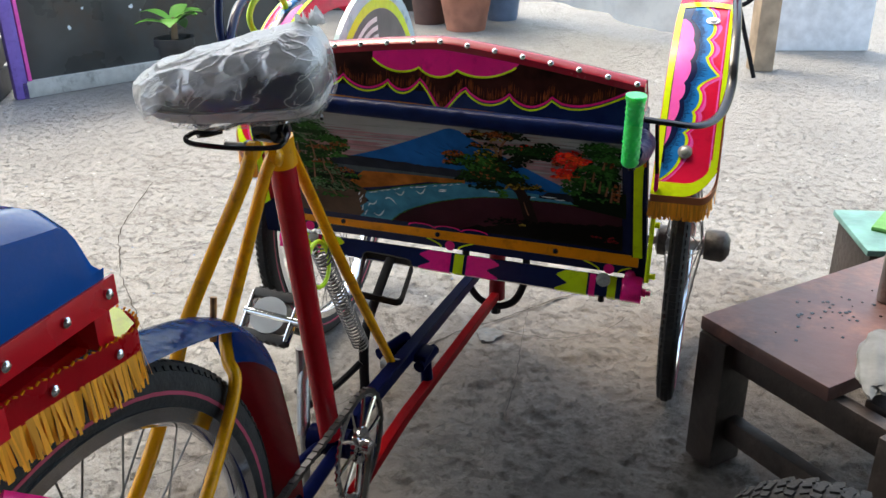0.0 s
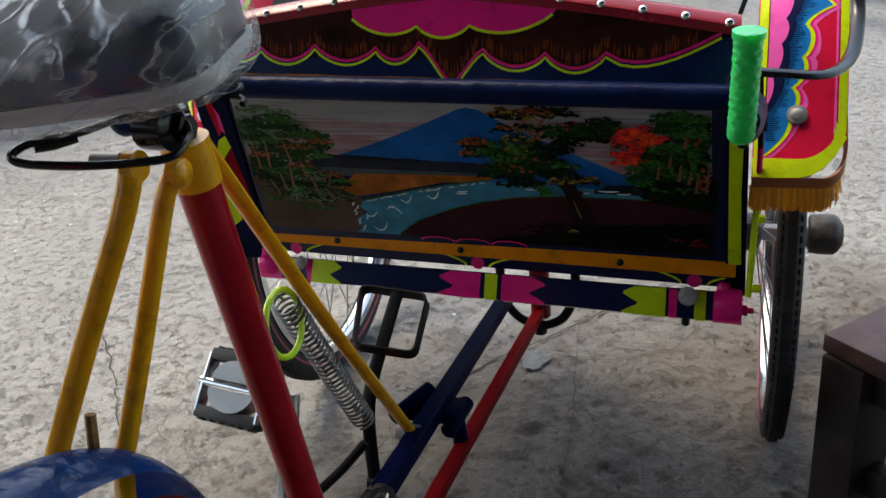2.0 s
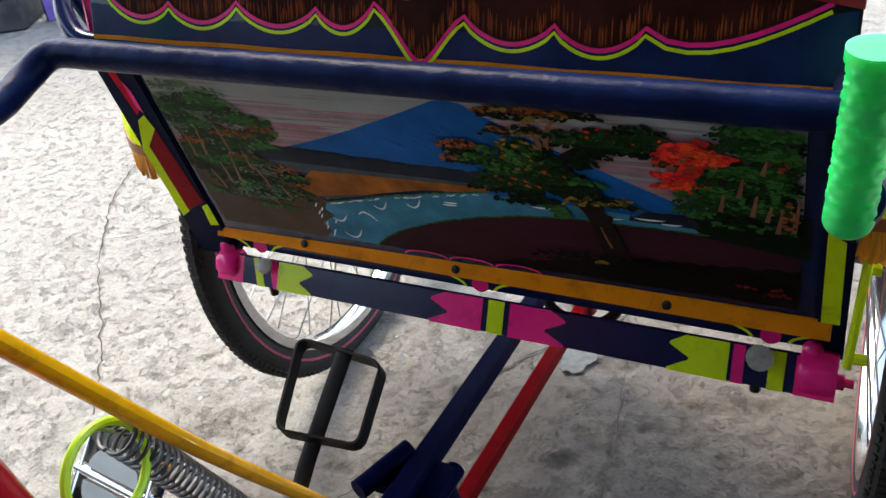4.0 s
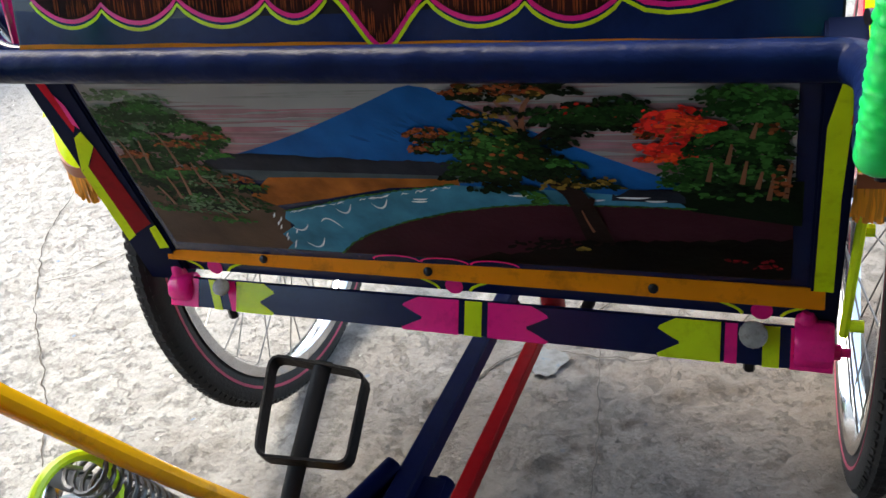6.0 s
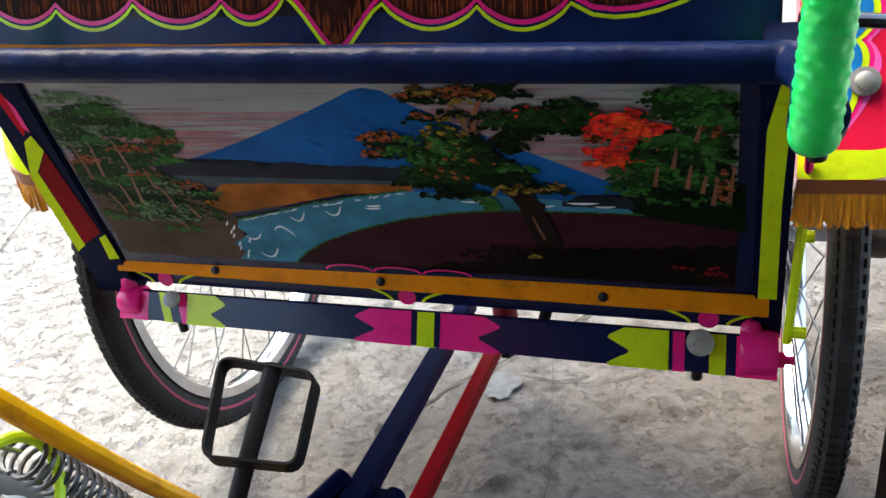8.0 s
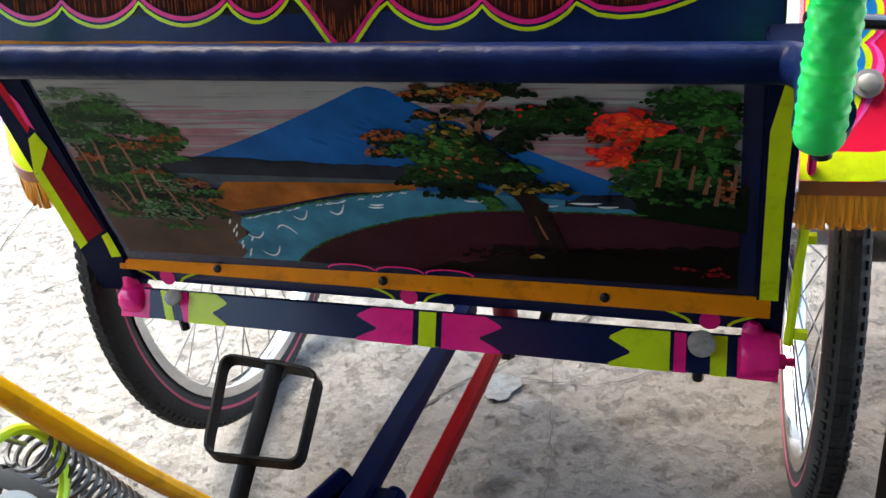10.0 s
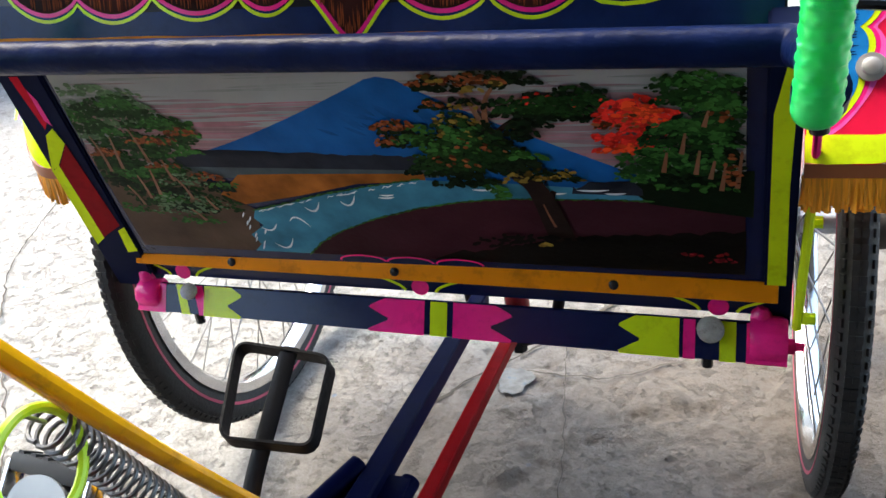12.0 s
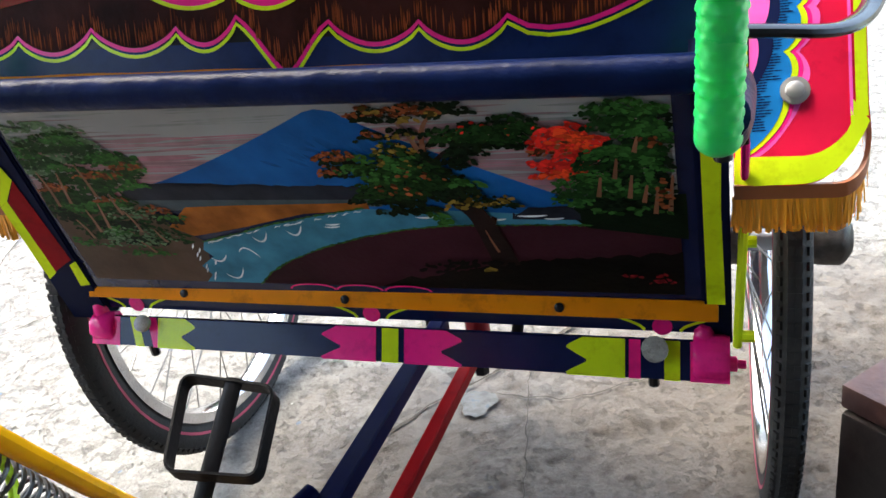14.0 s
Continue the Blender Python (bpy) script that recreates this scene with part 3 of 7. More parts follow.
WY, WZ, WR = 2.33, 0.356, 0.356
wheel("front_wheel", (-0.452, 2.36, 0.36), 0.36, "black tyre with thin pink sidewall line", becak)
wheel("front_wheel", (0.436, WY, WZ), WR, "black tyre with thin pink sidewall line", becak)
RX = -0.065
wheel("rear_wheel", (RX, 0.958, 0.352), 0.352, "black treaded tyre with thin pink sidewall line", becak)
ax = bmesh.new()
tube(ax, [V(-0.53, WY, WZ), V(0.53, WY, WZ)], 0.011, 12)
part("axle", ax, STEEL, becak, "dull steel cross axle")
for s in (-1, 1):
    bm = tube(bmesh.new(), [V(s * x, WY, WZ) for x in (0.478, 0.482, 0.5, 0.52, 0.527, 0.535)], [0.02, 0.033, 0.035, 0.035, 0.03, 0.018], 20)
    part("axle_bearing", bm, GREASY, becak, "greasy grey axle bearing housing")
    part("axle_bearing", tube(bmesh.new(), [V(s * x, WY, WZ) for x in (0.375, 0.38, 0.4, 0.405)], [0.02, 0.033, 0.035, 0.02], 20), GREASY, becak, "greasy grey axle bearing housing")


# ---- cabin: ridge tube along the bottom ----
TY, TZ, TH = 2.003, 0.394, 0.0225
X0, X1 = -0.392, 0.376


def rail_size(x):
    return 0.92 + 0.19 * x


def ridge(bm, x0, x1, grow=0.0):
    ring = []
    for x in (x0, x1):
        h = (TH + grow) * rail_size(x)
        ring.append([bm.verts.new(V(x, TY + a * h, TZ + b * h)) for a, b in ((-1, -0.62), (-0.12, 0.95), (0.12, 0.95), (1, -0.62), (0.12, -1.2), (-0.12, -1.2))])
    n = len(ring[0])
    for k in range(n):
        bm.faces.new((ring[0][k], ring[0][(k + 1) % n], ring[1][(k + 1) % n], ring[1][k]))
    bm.faces.new(ring[0][::-1])
    bm.faces.new(ring[1])
    bmesh.ops.recalc_face_normals(bm, faces=bm.faces)
    return bm


bottom = part("bottom_rail", ridge(bmesh.new(), X0, X1), NAVY, becak, "navy square tube with painted pink and lime leaves", smooth=False)


def face_pt(x, s, off):
    """s in -1..1 across the rear-facing faces of the ridge tube (0: the ridge)."""
    h = TH * rail_size(x) + off
    return V(x, TY - h * (1 - abs(s) * 0.88), TZ + h * (-0.62 + (1.57 if s > 0 else 0.58) * s))


def band(x0, x1, material, off=0.0008, skew=0.0):
    bm = bmesh.new()
    for s0, s1 in ((-1, 0), (0, 1)):
        k0, k1 = skew * (1 - abs(s0)), skew * (1 - abs(s1))
        fill(bm, [face_pt(x0 + k0, s0, off), face_pt(x1 + k0, s0, off), face_pt(x1 + k1, s1, off), face_pt(x0 + k1, s1, off)])
    part("painted_band", bm, material, bottom, smooth=False)


def leafband(x0, tip, material, off=0.0011):
    """A painted band whose far edge runs out in pointed leaves."""
    bm = bmesh.new()
    for half in (-1, 1):
        for j in range(14):
            s0, s1 = half * j / 14, half * (j + 1) / 14

            def edge(s):
                q = max(0.0, 1 - min(abs(s + 0.72), abs(s - 0.05), abs(s - 0.74)) / 0.38)
                return x0 + (tip - x0) * (0.52 + 0.48 * q ** 0.85)
            fill(bm, [face_pt(x0, s0, off), face_pt(edge(s0), s0, off), face_pt(edge(s1), s1, off), face_pt(x0, s1, off)])
    part("painted_leaf", bm, material, bottom, smooth=False)


band(-0.393, -0.352, PINK)
band(-0.338, -0.326, LIME, skew=0.01)
band(-0.313, -0.300, PINK, skew=0.01)
leafband(-0.297, -0.243, LIME)
leafband(-0.008, -0.078, PINK)
band(-0.001, 0.019, LIME)
leafband(0.026, 0.096, PINK)
leafband(0.272, 0.208, LIME)
band(0.276, 0.288, PINK)
band(0.312, 0.328, LIME)
band(0.338, 0.377, PINK)
for x, r_ in ((-0.313, 0.0105), (0.303, 0.0138)):
    bm = bmesh.new()
    disc(bm, V(x, TY - 0.012, TZ + 0.016), V(0, -0.7, 0.7), r_, 0.005, 16, 0.002)
    part("rail_bolt", bm, BOLTPAINT, bottom, "worn grey-painted bolt head")
    bm = bmesh.new()
    disc(bm, V(x - 0.003, TY - 0.004, TZ - 0.018), V(0, 0, -1), 0.006, 0.016, 8)
    part("rail_nut", bm, BLACKP, bottom)
for xs, rr in ((((0.341, 0.345, 0.372, 0.377)), 0.0262), ((-0.394, -0.390, -0.366, -0.362), 0.0205)):
    cap = bmesh.new()
    tube(cap, [V(x, TY, TZ + 0.002) for x in xs], [rr - 0.003, rr, rr, rr - 0.003], 8)
    tube(cap, [V(xs[1] + 0.006, TY + 0.004, TZ + 0.012), V(xs[1] + 0.007, TY + 0.006, TZ + 0.030), V(xs[1] + 0.008, TY + 0.006, TZ + 0.036)], [0.011, 0.010, 0.005], 10)
    part("rail_cap", cap, PINK, bottom, "lumpy pink-painted end joint")
bm = bmesh.new()
tube(bm, [V(0.374, TY - 0.004, TZ - 0.002), V(0.384, TY - 0.004, TZ - 0.002), V(0.385, TY - 0.004, TZ - 0.002), V(0.393, TY - 0.004, TZ - 0.002)], [0.008, 0.008, 0.0045, 0.0045], 8)
part("end_bolt", bm, PINK, bottom)

# board behind the rail, with small painted ornaments
bm = bmesh.new()
box(bm, V(-0.005, 2.016, 0.4375), (0.735, 0.010, 0.036), None, 0.002)
under = part("lower_board", bm, NAVY, becak, "dark lower board with pink dots and lime sprigs")


# ---- painted scenery panel ----
def plate(surf, x0, x1, z0, z1, thick, z2):
    bm = bmesh.new()
    f = [bm.verts.new(surf(x, z, 0)) for x, z in ((x0, z0), (x1, z0), (x1, z2), (x0, z1))]
    b = [bm.verts.new(surf(x, z, -thick)) for x, z in ((x0, z0), (x1, z0), (x1, z2), (x0, z1))]
    bm.faces.new(f)
    bm.faces.new(b[::-1])
    for k in range(4):
        bm.faces.new((f[k], b[k], b[(k + 1) % 4], f[(k + 1) % 4]))
    bmesh.ops.recalc_face_normals(bm, faces=bm.faces)
    return bm


PX0, PX1, PZB, PZT = -0.345, 0.338, 0.463, 0.728
scen = part("painted_panel", plate(panel, PX0 - 0.018, PX1 + 0.022, PZB - 0.012, 0.748, 0.012, 0.720), NAVY, becak, "glossy enamel panel with a painted volcano, river and trees", smooth=False)


def art(name, col, **k):
    o = dict(rough=0.42, var=0.22, scale=35, bump=0.12, bscale=160, coat=0.0, spec=0.05)
    o.update(k)
    return mat(name, [min(0.9, c) for c in col], **o)


A_SKY = art("painted_sky", (0.32, 0.335, 0.345), var=0.15, scale=8)
A_CLOUD = art("painted_pink_cloud", (0.36, 0.17, 0.21), var=0.3)
A_WASH = art("painted_rose_wash", (0.30, 0.19, 0.215), var=0.2, island=0.16)
A_MAUVE = art("painted_mauve_cloud", (0.27, 0.19, 0.215), var=0.2)
A_HAZE = art("painted_pale_haze", (0.25, 0.275, 0.275), var=0.2)
A_MTD = art("painted_mountain_shade", (0.008, 0.086, 0.29), var=0.3)
A_TRP = art("painted_pale_trunk", (0.19, 0.10, 0.066), island=0.4)
A_STRAW = art("painted_straw_leaves", (0.19, 0.13, 0.025), island=0.7)
A_BLOOM = art("painted_orange_blossom", (0.80, 0.07, 0.02), island=0.4)
A_CRIMS = art("painted_dark_blossom", (0.22, 0.012, 0.02), island=0.4)
A_MT = art("painted_blue_mountain", (0.008, 0.10, 0.34), var=0.3, scale=18)
A_FAR = art("painted_treeline", (0.020, 0.024, 0.037), var=0.3)
A_FARW = art("painted_far_water", (0.060, 0.085, 0.102), var=0.3)
A_OCHRE = art("painted_ochre_field", (0.340, 0.111, 0.020), var=0.4)
A_RIV = art("painted_river", (0.051, 0.221, 0.340), var=0.35, scale=26)
A_FOAM = art("painted_white_foam", (0.765, 0.850, 0.935))
A_BANK = art("painted_plum_bank", (0.043, 0.012, 0.019), var=0.35, scale=9)
A_DARK = art("painted_dark_ground", (0.007, 0.006, 0.005), var=0.5, scale=9)
A_BROWN = art("painted_brown_ground", (0.093, 0.060, 0.043), var=0.4, scale=12)
A_G1 = art("painted_dark_leaves", (0.006, 0.014, 0.006), island=0.6)
A_G2 = art("painted_mid_leaves", (0.030, 0.105, 0.022), island=0.55)
A_GD = art("painted_deep_leaves", (0.012, 0.038, 0.010), island=0.5)
A_G3 = art("painted_grey_leaves", (0.102, 0.170, 0.093), island=0.4)
A_R = art("painted_red_blossom", (0.72, 0.028, 0.022), island=0.45)
A_O = art("painted_orange_leaves", (0.21, 0.06, 0.022), island=0.7)
A_TR = art("painted_trunk", (0.170, 0.076, 0.043), island=0.5)
A_TRD = art("painted_dark_trunk", (0.015, 0.009, 0.008), island=0.4)
rnd = random.Random(7)


def shape(name, pts, material, off, surf=canvas, parent=None):
    bm = bmesh.new()
    fill(bm, [surf(x, z, off) for x, z in pts])
    bmesh.ops.triangulate(bm, faces=bm.faces)
    return part(name, bm, material, parent or scen, smooth=False)


def jag(a, b, n, amp):
    return [(a[0] + (b[0] - a[0]) * i / n + rnd.uniform(-amp, amp) * 0.5, a[1] + (b[1] - a[1]) * i / n + rnd.uniform(-amp, amp)) for i in range(n + 1)]


E = 0.00012
LAYER = [E * 9]


def paint(n=1):
    """The height of the next coat of paint."""
    LAYER[0] += 0.00002
    z = LAYER[0]
    LAYER[0] += n * 1.2e-7
    return z


def clumps(material, dense, size, spots, elong=1.7, name="painted_foliage"):
    """Flat-bottomed sprays of leaves, each spot (x, z, half width, half height)."""
    bm = bmesh.new()
    size *= 0.8
    total = [max(6, int(dense * rx * rz / (size * size * 0.62))) for x, z, rx, rz in spots]
    off = paint(sum(total))
    for (cx, cz, rx, rz), n in zip(spots, total):
        arms = [rnd.uniform(0.65, 1.3) for _ in range(9)]
        for i in range(n):
            a, q = rnd.uniform(0, 2 * math.pi), rnd.random() ** 0.55
            q *= arms[int(a / (2 * math.pi) * 9) % 9]
            x = min(max(cx + rx * q * math.cos(a), PX0 + 0.004), PX1 - 0.003)
            dz = rz * q * math.sin(a)
            z = min(max(cz + (dz if dz > 0 else dz * 0.65) - 0.25 * rz * (abs(x - cx) / rx) ** 2, PZB + 0.003), PZT)
            s = size * rnd.uniform(0.55, 1.2)
            th, e = rnd.uniform(-0.5, 0.5) - 0.35 * (x - cx) / rx, elong * rnd.uniform(0.7, 1.3)
            pts = []
            for k in range(6):
                ph = 2 * math.pi * k / 6
                u, v = s * e * math.cos(ph) * rnd.uniform(0.75, 1.1), s * math.sin(ph) * rnd.uniform(0.7, 1.15)
                pts.append(canvas(x + u * math.cos(th) - v * math.sin(th), z + u * math.sin(th) + v * math.cos(th), off))
            off += 1.2e-7
            fill(bm, pts)
    return tagged(part(name, bm, material, scen, smooth=False), kind="stuff")


shape("painted_sky", [(PX0, 0.58), (PX1, 0.57), (PX1, PZT), (PX0, PZT)], A_SKY, E)
bm = bmesh.new()
for i in range(150):
    x, z = rnd.uniform(-0.34, 0.34), 0.598 + 0.075 * rnd.random() ** 1.4
    L = rnd.uniform(0.08, 0.24)
    xa, xb = max(PX0, x - L / 2), min(PX1, x + L / 2)
    sl = rnd.uniform(-0.03, 0.02)
    ribbon(bm, canvas, [(xa + (xb - xa) * k / 6, z + sl * (xb - xa) * (k / 6 - 0.5)) for k in range(7)], rnd.uniform(0.003, 0.008), E * 1.05 + i * 1.5e-7, True)
tagged(part("painted_cloud", bm, A_WASH, scen, smooth=False), kind="stuff")
for tone, count, zlo, zhi in ((A_HAZE, 46, 0.655, 0.72), (A_CLOUD, 70, 0.60, 0.672), (A_MAUVE, 30, 0.615, 0.70)):
    bm = bmesh.new()
    for i in range(count):
        x, z = rnd.uniform(-0.33, 0.33), zlo + (zhi - zlo) * rnd.random() ** 1.3
        L = rnd.uniform(0.04, 0.17)
        xa, xb = max(PX0, x - L / 2), min(PX1, x + L / 2)
        sl = rnd.uniform(-0.02, 0.02)
        ribbon(bm, canvas, [(xa + (xb - xa) * k / 5, z + sl * (xb - xa) * (k / 5 - 0.5)) for k in range(6)], rnd.uniform(0.0008, 0.0032), E * (1.2 if tone is A_HAZE else 1.4 if tone is A_CLOUD else 1.65) + i * 2e-7, True)
    tagged(part("painted_cloud", bm, tone, scen, smooth=False), kind="stuff")
# volcano with two flanks
N = 22
left = [(-0.200 + 0.222 * (k / N), 0.609 + 0.084 * (k / N) ** 1.2) for k in range(N + 1)]
right = [(0.050 + 0.205 * (k / N), 0.692 - 0.110 * (k / N) ** 0.88) for k in range(N + 1)]
shape("painted_mountain", left + [(0.034, 0.6955)] + right + [(0.20, 0.56), (-0.20, 0.59)], A_MT, E * 2)
bm = bmesh.new()
for i in range(26):
    s = rnd.random()
    x, z = -0.03 + 0.10 * s + rnd.uniform(-0.05, 0.05), 0.64 + 0.03 * rnd.random()
    ribbon(bm, canvas, [(x + 0.004 * k, z - 0.004 * k * (0.4 + s)) for k in range(6)], 0.0040, E * 2.3 + i * 3e-7, True)
tagged(part("painted_slope", bm, A_MTD, scen, smooth=False), kind="stuff")
shape("painted_treeline", jag((-0.215, 0.612), (0.06, 0.602), 60, 0.0055) + [(0.06, 0.585), (-0.235, 0.588)], A_FAR, E * 3)
shape("painted_far_water", [(-0.26, 0.592), (0.06, 0.589), (0.06, 0.580), (-0.26, 0.575)], A_FARW, E * 3.5)
shape("painted_field", [(-0.195, 0.552), (-0.160, 0.581), (-0.10, 0.583), (0.045, 0.585), (0.045, 0.576), (-0.03, 0.5705), (-0.104, 0.552), (-0.171, 0.538)], A_OCHRE, E * 4)
shape("painted_bank", [(-0.345, 0.60), (-0.215, 0.588), (-0.19, 0.552), (-0.162, 0.53), (-0.185, 0.463), (-0.345, 0.463)], A_BROWN, E * 3.8)
river_top = [(-0.165, 0.529), (-0.12, 0.541), (-0.077, 0.554), (-0.02, 0.567), (0.037, 0.577), (0.13, 0.574), (0.26, 0.566)]
river_low = [(0.26, 0.556), (0.19, 0.556), (0.117, 0.555), (0.07, 0.549), (0.025, 0.539), (-0.025, 0.523), (-0.071, 0.503), (-0.105, 0.482), (-0.125, 0.463)]
shape("painted_river", river_top + river_low + [(-0.195, 0.463), (-0.182, 0.475), (-0.188, 0.49), (-0.165, 0.506), (-0.172, 0.517)], A_RIV, E * 5)
shape("painted_bank", river_low[::-1] + [(0.338, 0.545), (0.338, 0.463)], A_BANK, E * 6)
shape("painted_undergrowth", [(0.235, 0.572), (0.29, 0.590), (0.345, 0.592), (0.345, 0.538), (0.255, 0.552)], A_G1, E * 6.3)
shape("painted_shade", jag((0.338, 0.520), (0.20, 0.508), 14, 0.003) + jag((0.18, 0.505), (0.06, 0.478), 12, 0.003) + [(0.02, 0.463), (0.338, 0.463)], A_DARK, E * 6.6)
shape("painted_treeline", jag((0.185, 0.572), (0.25, 0.574), 16, 0.006) + [(0.25, 0.562), (0.185, 0.563)], A_FAR, E * 7)
for line, dz in ((river_low, 0.0), (river_top[:5], 0.0012)):
    bm = bmesh.new()
    off = paint(60)
    for (xa, za), (xb, zb) in zip(line, line[1:]):
        m = max(2, int(math.hypot(xb - xa, zb - za) / 0.0045))
        for k in range(m):
            s = (k + rnd.random()) / m
            x, z = xa + (xb - xa) * s, za + (zb - za) * s + dz
            ribbon(bm, canvas, [(x - 0.004 + 0.0027 * j, z + (zb - za) / (xb - xa) * (-0.004 + 0.0027 * j) + rnd.uniform(-0.0006, 0.0006)) for j in range(4)], rnd.uniform(0.0014, 0.0034), off, True)
            off += 4e-7
    tagged(part("painted_grass_edge", bm, A_G2, scen, smooth=False), kind="stuff")
bm = bmesh.new()
off = paint(60)
for x, z, w, dip in ((-0.150, 0.477, 0.026, 0.012), (-0.118, 0.516, 0.022, -0.010), (-0.092, 0.536, 0.020, 0.010), (-0.048, 0.546, 0.020, 0.010), (-0.004, 0.553, 0.018, 0.001), (-0.002, 0.5565, 0.016, 0.001), (-0.158, 0.503, 0.022, 0.008), (0.10, 0.566, 0.022, 0.001), (0.17, 0.563, 0.02, 0.001), (0.205, 0.5675, 0.03, 0.001), (0.225, 0.564, 0.02, 0.001)):
    ribbon(bm, canvas, [(x + w * (k / 8 - 0.5), z + dip * ((k / 8 - 0.4) ** 2 * 4 - 0.5)) for k in range(9)], 0.0024, off, True)
for i in range(30):
    s = rnd.random()
    x = -0.165 + 0.20 * s
    ribbon(bm, canvas, [(x + k * 0.003, 0.5265 + 0.048 * s ** 0.85 + rnd.uniform(-0.0015, 0.0015) + 0.0007 * k) for k in range(4)], 0.0012, off, True)
for i in range(9):
    ribbon(bm, canvas, [(-0.184 + 0.010 * (i % 5 == 4) + 0.004 * math.sin(i * 2) + k * 0.002, 0.466 + i * 0.0065 + 0.003 * k) for k in range(4)], 0.002, off, True)
tagged(part("painted_foam", bm, A_FOAM, scen, smooth=False), kind="stuff")


def trunk(pts, w, material=A_TR):
    bm = bmesh.new()
    pp = [(p.x, p.y) for p in smooth_path([(x, z, 0) for x, z in pts], 5)]
    ribbon(bm, canvas, pp, [w * (1 - 0.55 * i / (len(pp) - 1)) for i in range(len(pp))], paint())
    part("painted_trunk", bm, material, scen, smooth=False)


# grove on the near bank: grey-green sprays above, mixed undergrowth below, pale trunks between
clumps(A_GD, 0.75, 0.0032, [(-0.262, 0.600, 0.050, 0.040), (-0.300, 0.590, 0.032, 0.046), (-0.250, 0.545, 0.06, 0.024)])
clumps(A_G3, 0.9, 0.0028, [(-0.275, 0.692, 0.032, 0.010), (-0.242, 0.684, 0.026, 0.009), (-0.302, 0.669, 0.030, 0.010), (-0.236, 0.669, 0.034, 0.010), (-0.268, 0.652, 0.048, 0.011), (-0.310, 0.637, 0.022, 0.010)])
clumps(A_G2, 0.9, 0.0030, [(-0.326, 0.645, 0.017, 0.007), (-0.207, 0.645, 0.032, 0.010), (-0.194, 0.634, 0.022, 0.008), (-0.205, 0.614, 0.020, 0.008), (-0.242, 0.610, 0.028, 0.008), (-0.293, 0.584, 0.028, 0.010), (-0.247, 0.589, 0.026, 0.008)])
clumps(A_GD, 1.0, 0.0026, [(-0.262, 0.668, 0.046, 0.016), (-0.300, 0.650, 0.032, 0.016), (-0.222, 0.652, 0.036, 0.013), (-0.205, 0.630, 0.026, 0.011), (-0.250, 0.622, 0.04, 0.014), (-0.305, 0.600, 0.024, 0.016)])
clumps(A_G2, 0.7, 0.0024, [(-0.318, 0.662, 0.024, 0.012), (-0.255, 0.676, 0.03, 0.010), (-0.214, 0.650, 0.028, 0.009), (-0.272, 0.640, 0.024, 0.009), (-0.232, 0.628, 0.024, 0.007)])
clumps(A_O, 0.7, 0.0024, [(-0.238, 0.628, 0.028, 0.006), (-0.305, 0.612, 0.020, 0.008), (-0.196, 0.638, 0.018, 0.005), (-0.246, 0.594, 0.022, 0.005), (-0.196, 0.578, 0.022, 0.006)])
clumps(A_G1, 0.8, 0.0030, [(-0.256, 0.556, 0.035, 0.012), (-0.312, 0.570, 0.018, 0.014), (-0.190, 0.563, 0.024, 0.010), (-0.240, 0.530, 0.03, 0.008)])
clumps(A_G2, 0.5, 0.0026, [(-0.308, 0.528, 0.024, 0.010), (-0.182, 0.566, 0.018, 0.007), (-0.262, 0.545, 0.030, 0.010), (-0.246, 0.513, 0.034, 0.010)])
clumps(A_G3, 0.25, 0.0020, [(-0.250, 0.535, 0.05, 0.02), (-0.225, 0.575, 0.03, 0.012)])
for (xa, za), (xb, zb) in (((-0.329, 0.593), (-0.323, 0.637)), ((-0.312, 0.585), (-0.308, 0.635)), ((-0.295, 0.589), (-0.284, 0.633)), ((-0.256, 0.598), (-0.255, 0.644)), ((-0.270, 0.551), (-0.262, 0.589)), ((-0.285, 0.545), (-0.283, 0.580)), ((-0.240, 0.572), (-0.239, 0.602)), ((-0.232, 0.545), (-0.237, 0.578)), ((-0.209, 0.530), (-0.215, 0.550)), ((-0.233, 0.512), (-0.243, 0.530)), ((-0.30, 0.535), (-0.305, 0.565))):
    trunk([(xa, za), ((xa + xb) / 2 + rnd.uniform(-0.002, 0.002), (za + zb) / 2), (xb, zb)], 0.0042, A_TRP)
# the spreading tree by the river
trunk([(0.168, 0.500), (0.1625, 0.53), (0.158, 0.552), (0.150, 0.575), (0.128, 0.600), (0.119, 0.629), (0.119, 0.656)], 0.027, A_TRD)
trunk([(0.157, 0.545), (0.165, 0.56), (0.169, 0.567)], 0.010, A_TRD)
trunk([(0.119, 0.640), (0.112, 0.665), (0.104, 0.681)], 0.006, A_TRP)
trunk([(0.120, 0.640), (0.126, 0.668), (0.138, 0.685)], 0.006, A_TR)
trunk([(0.121, 0.628), (0.146, 0.648), (0.175, 0.660)], 0.006, A_TRD)
trunk([(0.163, 0.520), (0.159, 0.535), (0.156, 0.550)], 0.003, A_TR)
clumps(A_G1, 1.0, 0.0030, [(0.087, 0.687, 0.028, 0.009), (0.123, 0.692, 0.032, 0.008), (0.157, 0.688, 0.020, 0.008), (0.078, 0.664, 0.018, 0.006), (0.108, 0.668, 0.014, 0.005)])
clumps(A_O, 0.6, 0.0026, [(0.084, 0.690, 0.024, 0.006), (0.118, 0.690, 0.024, 0.006), (0.142, 0.688, 0.014, 0.004), (0.078, 0.667, 0.014, 0.004)])
clumps(A_STRAW, 0.5, 0.0034, [(0.113, 0.681, 0.012, 0.005), (0.090, 0.692, 0.014, 0.004), (0.142, 0.686, 0.010, 0.003)])
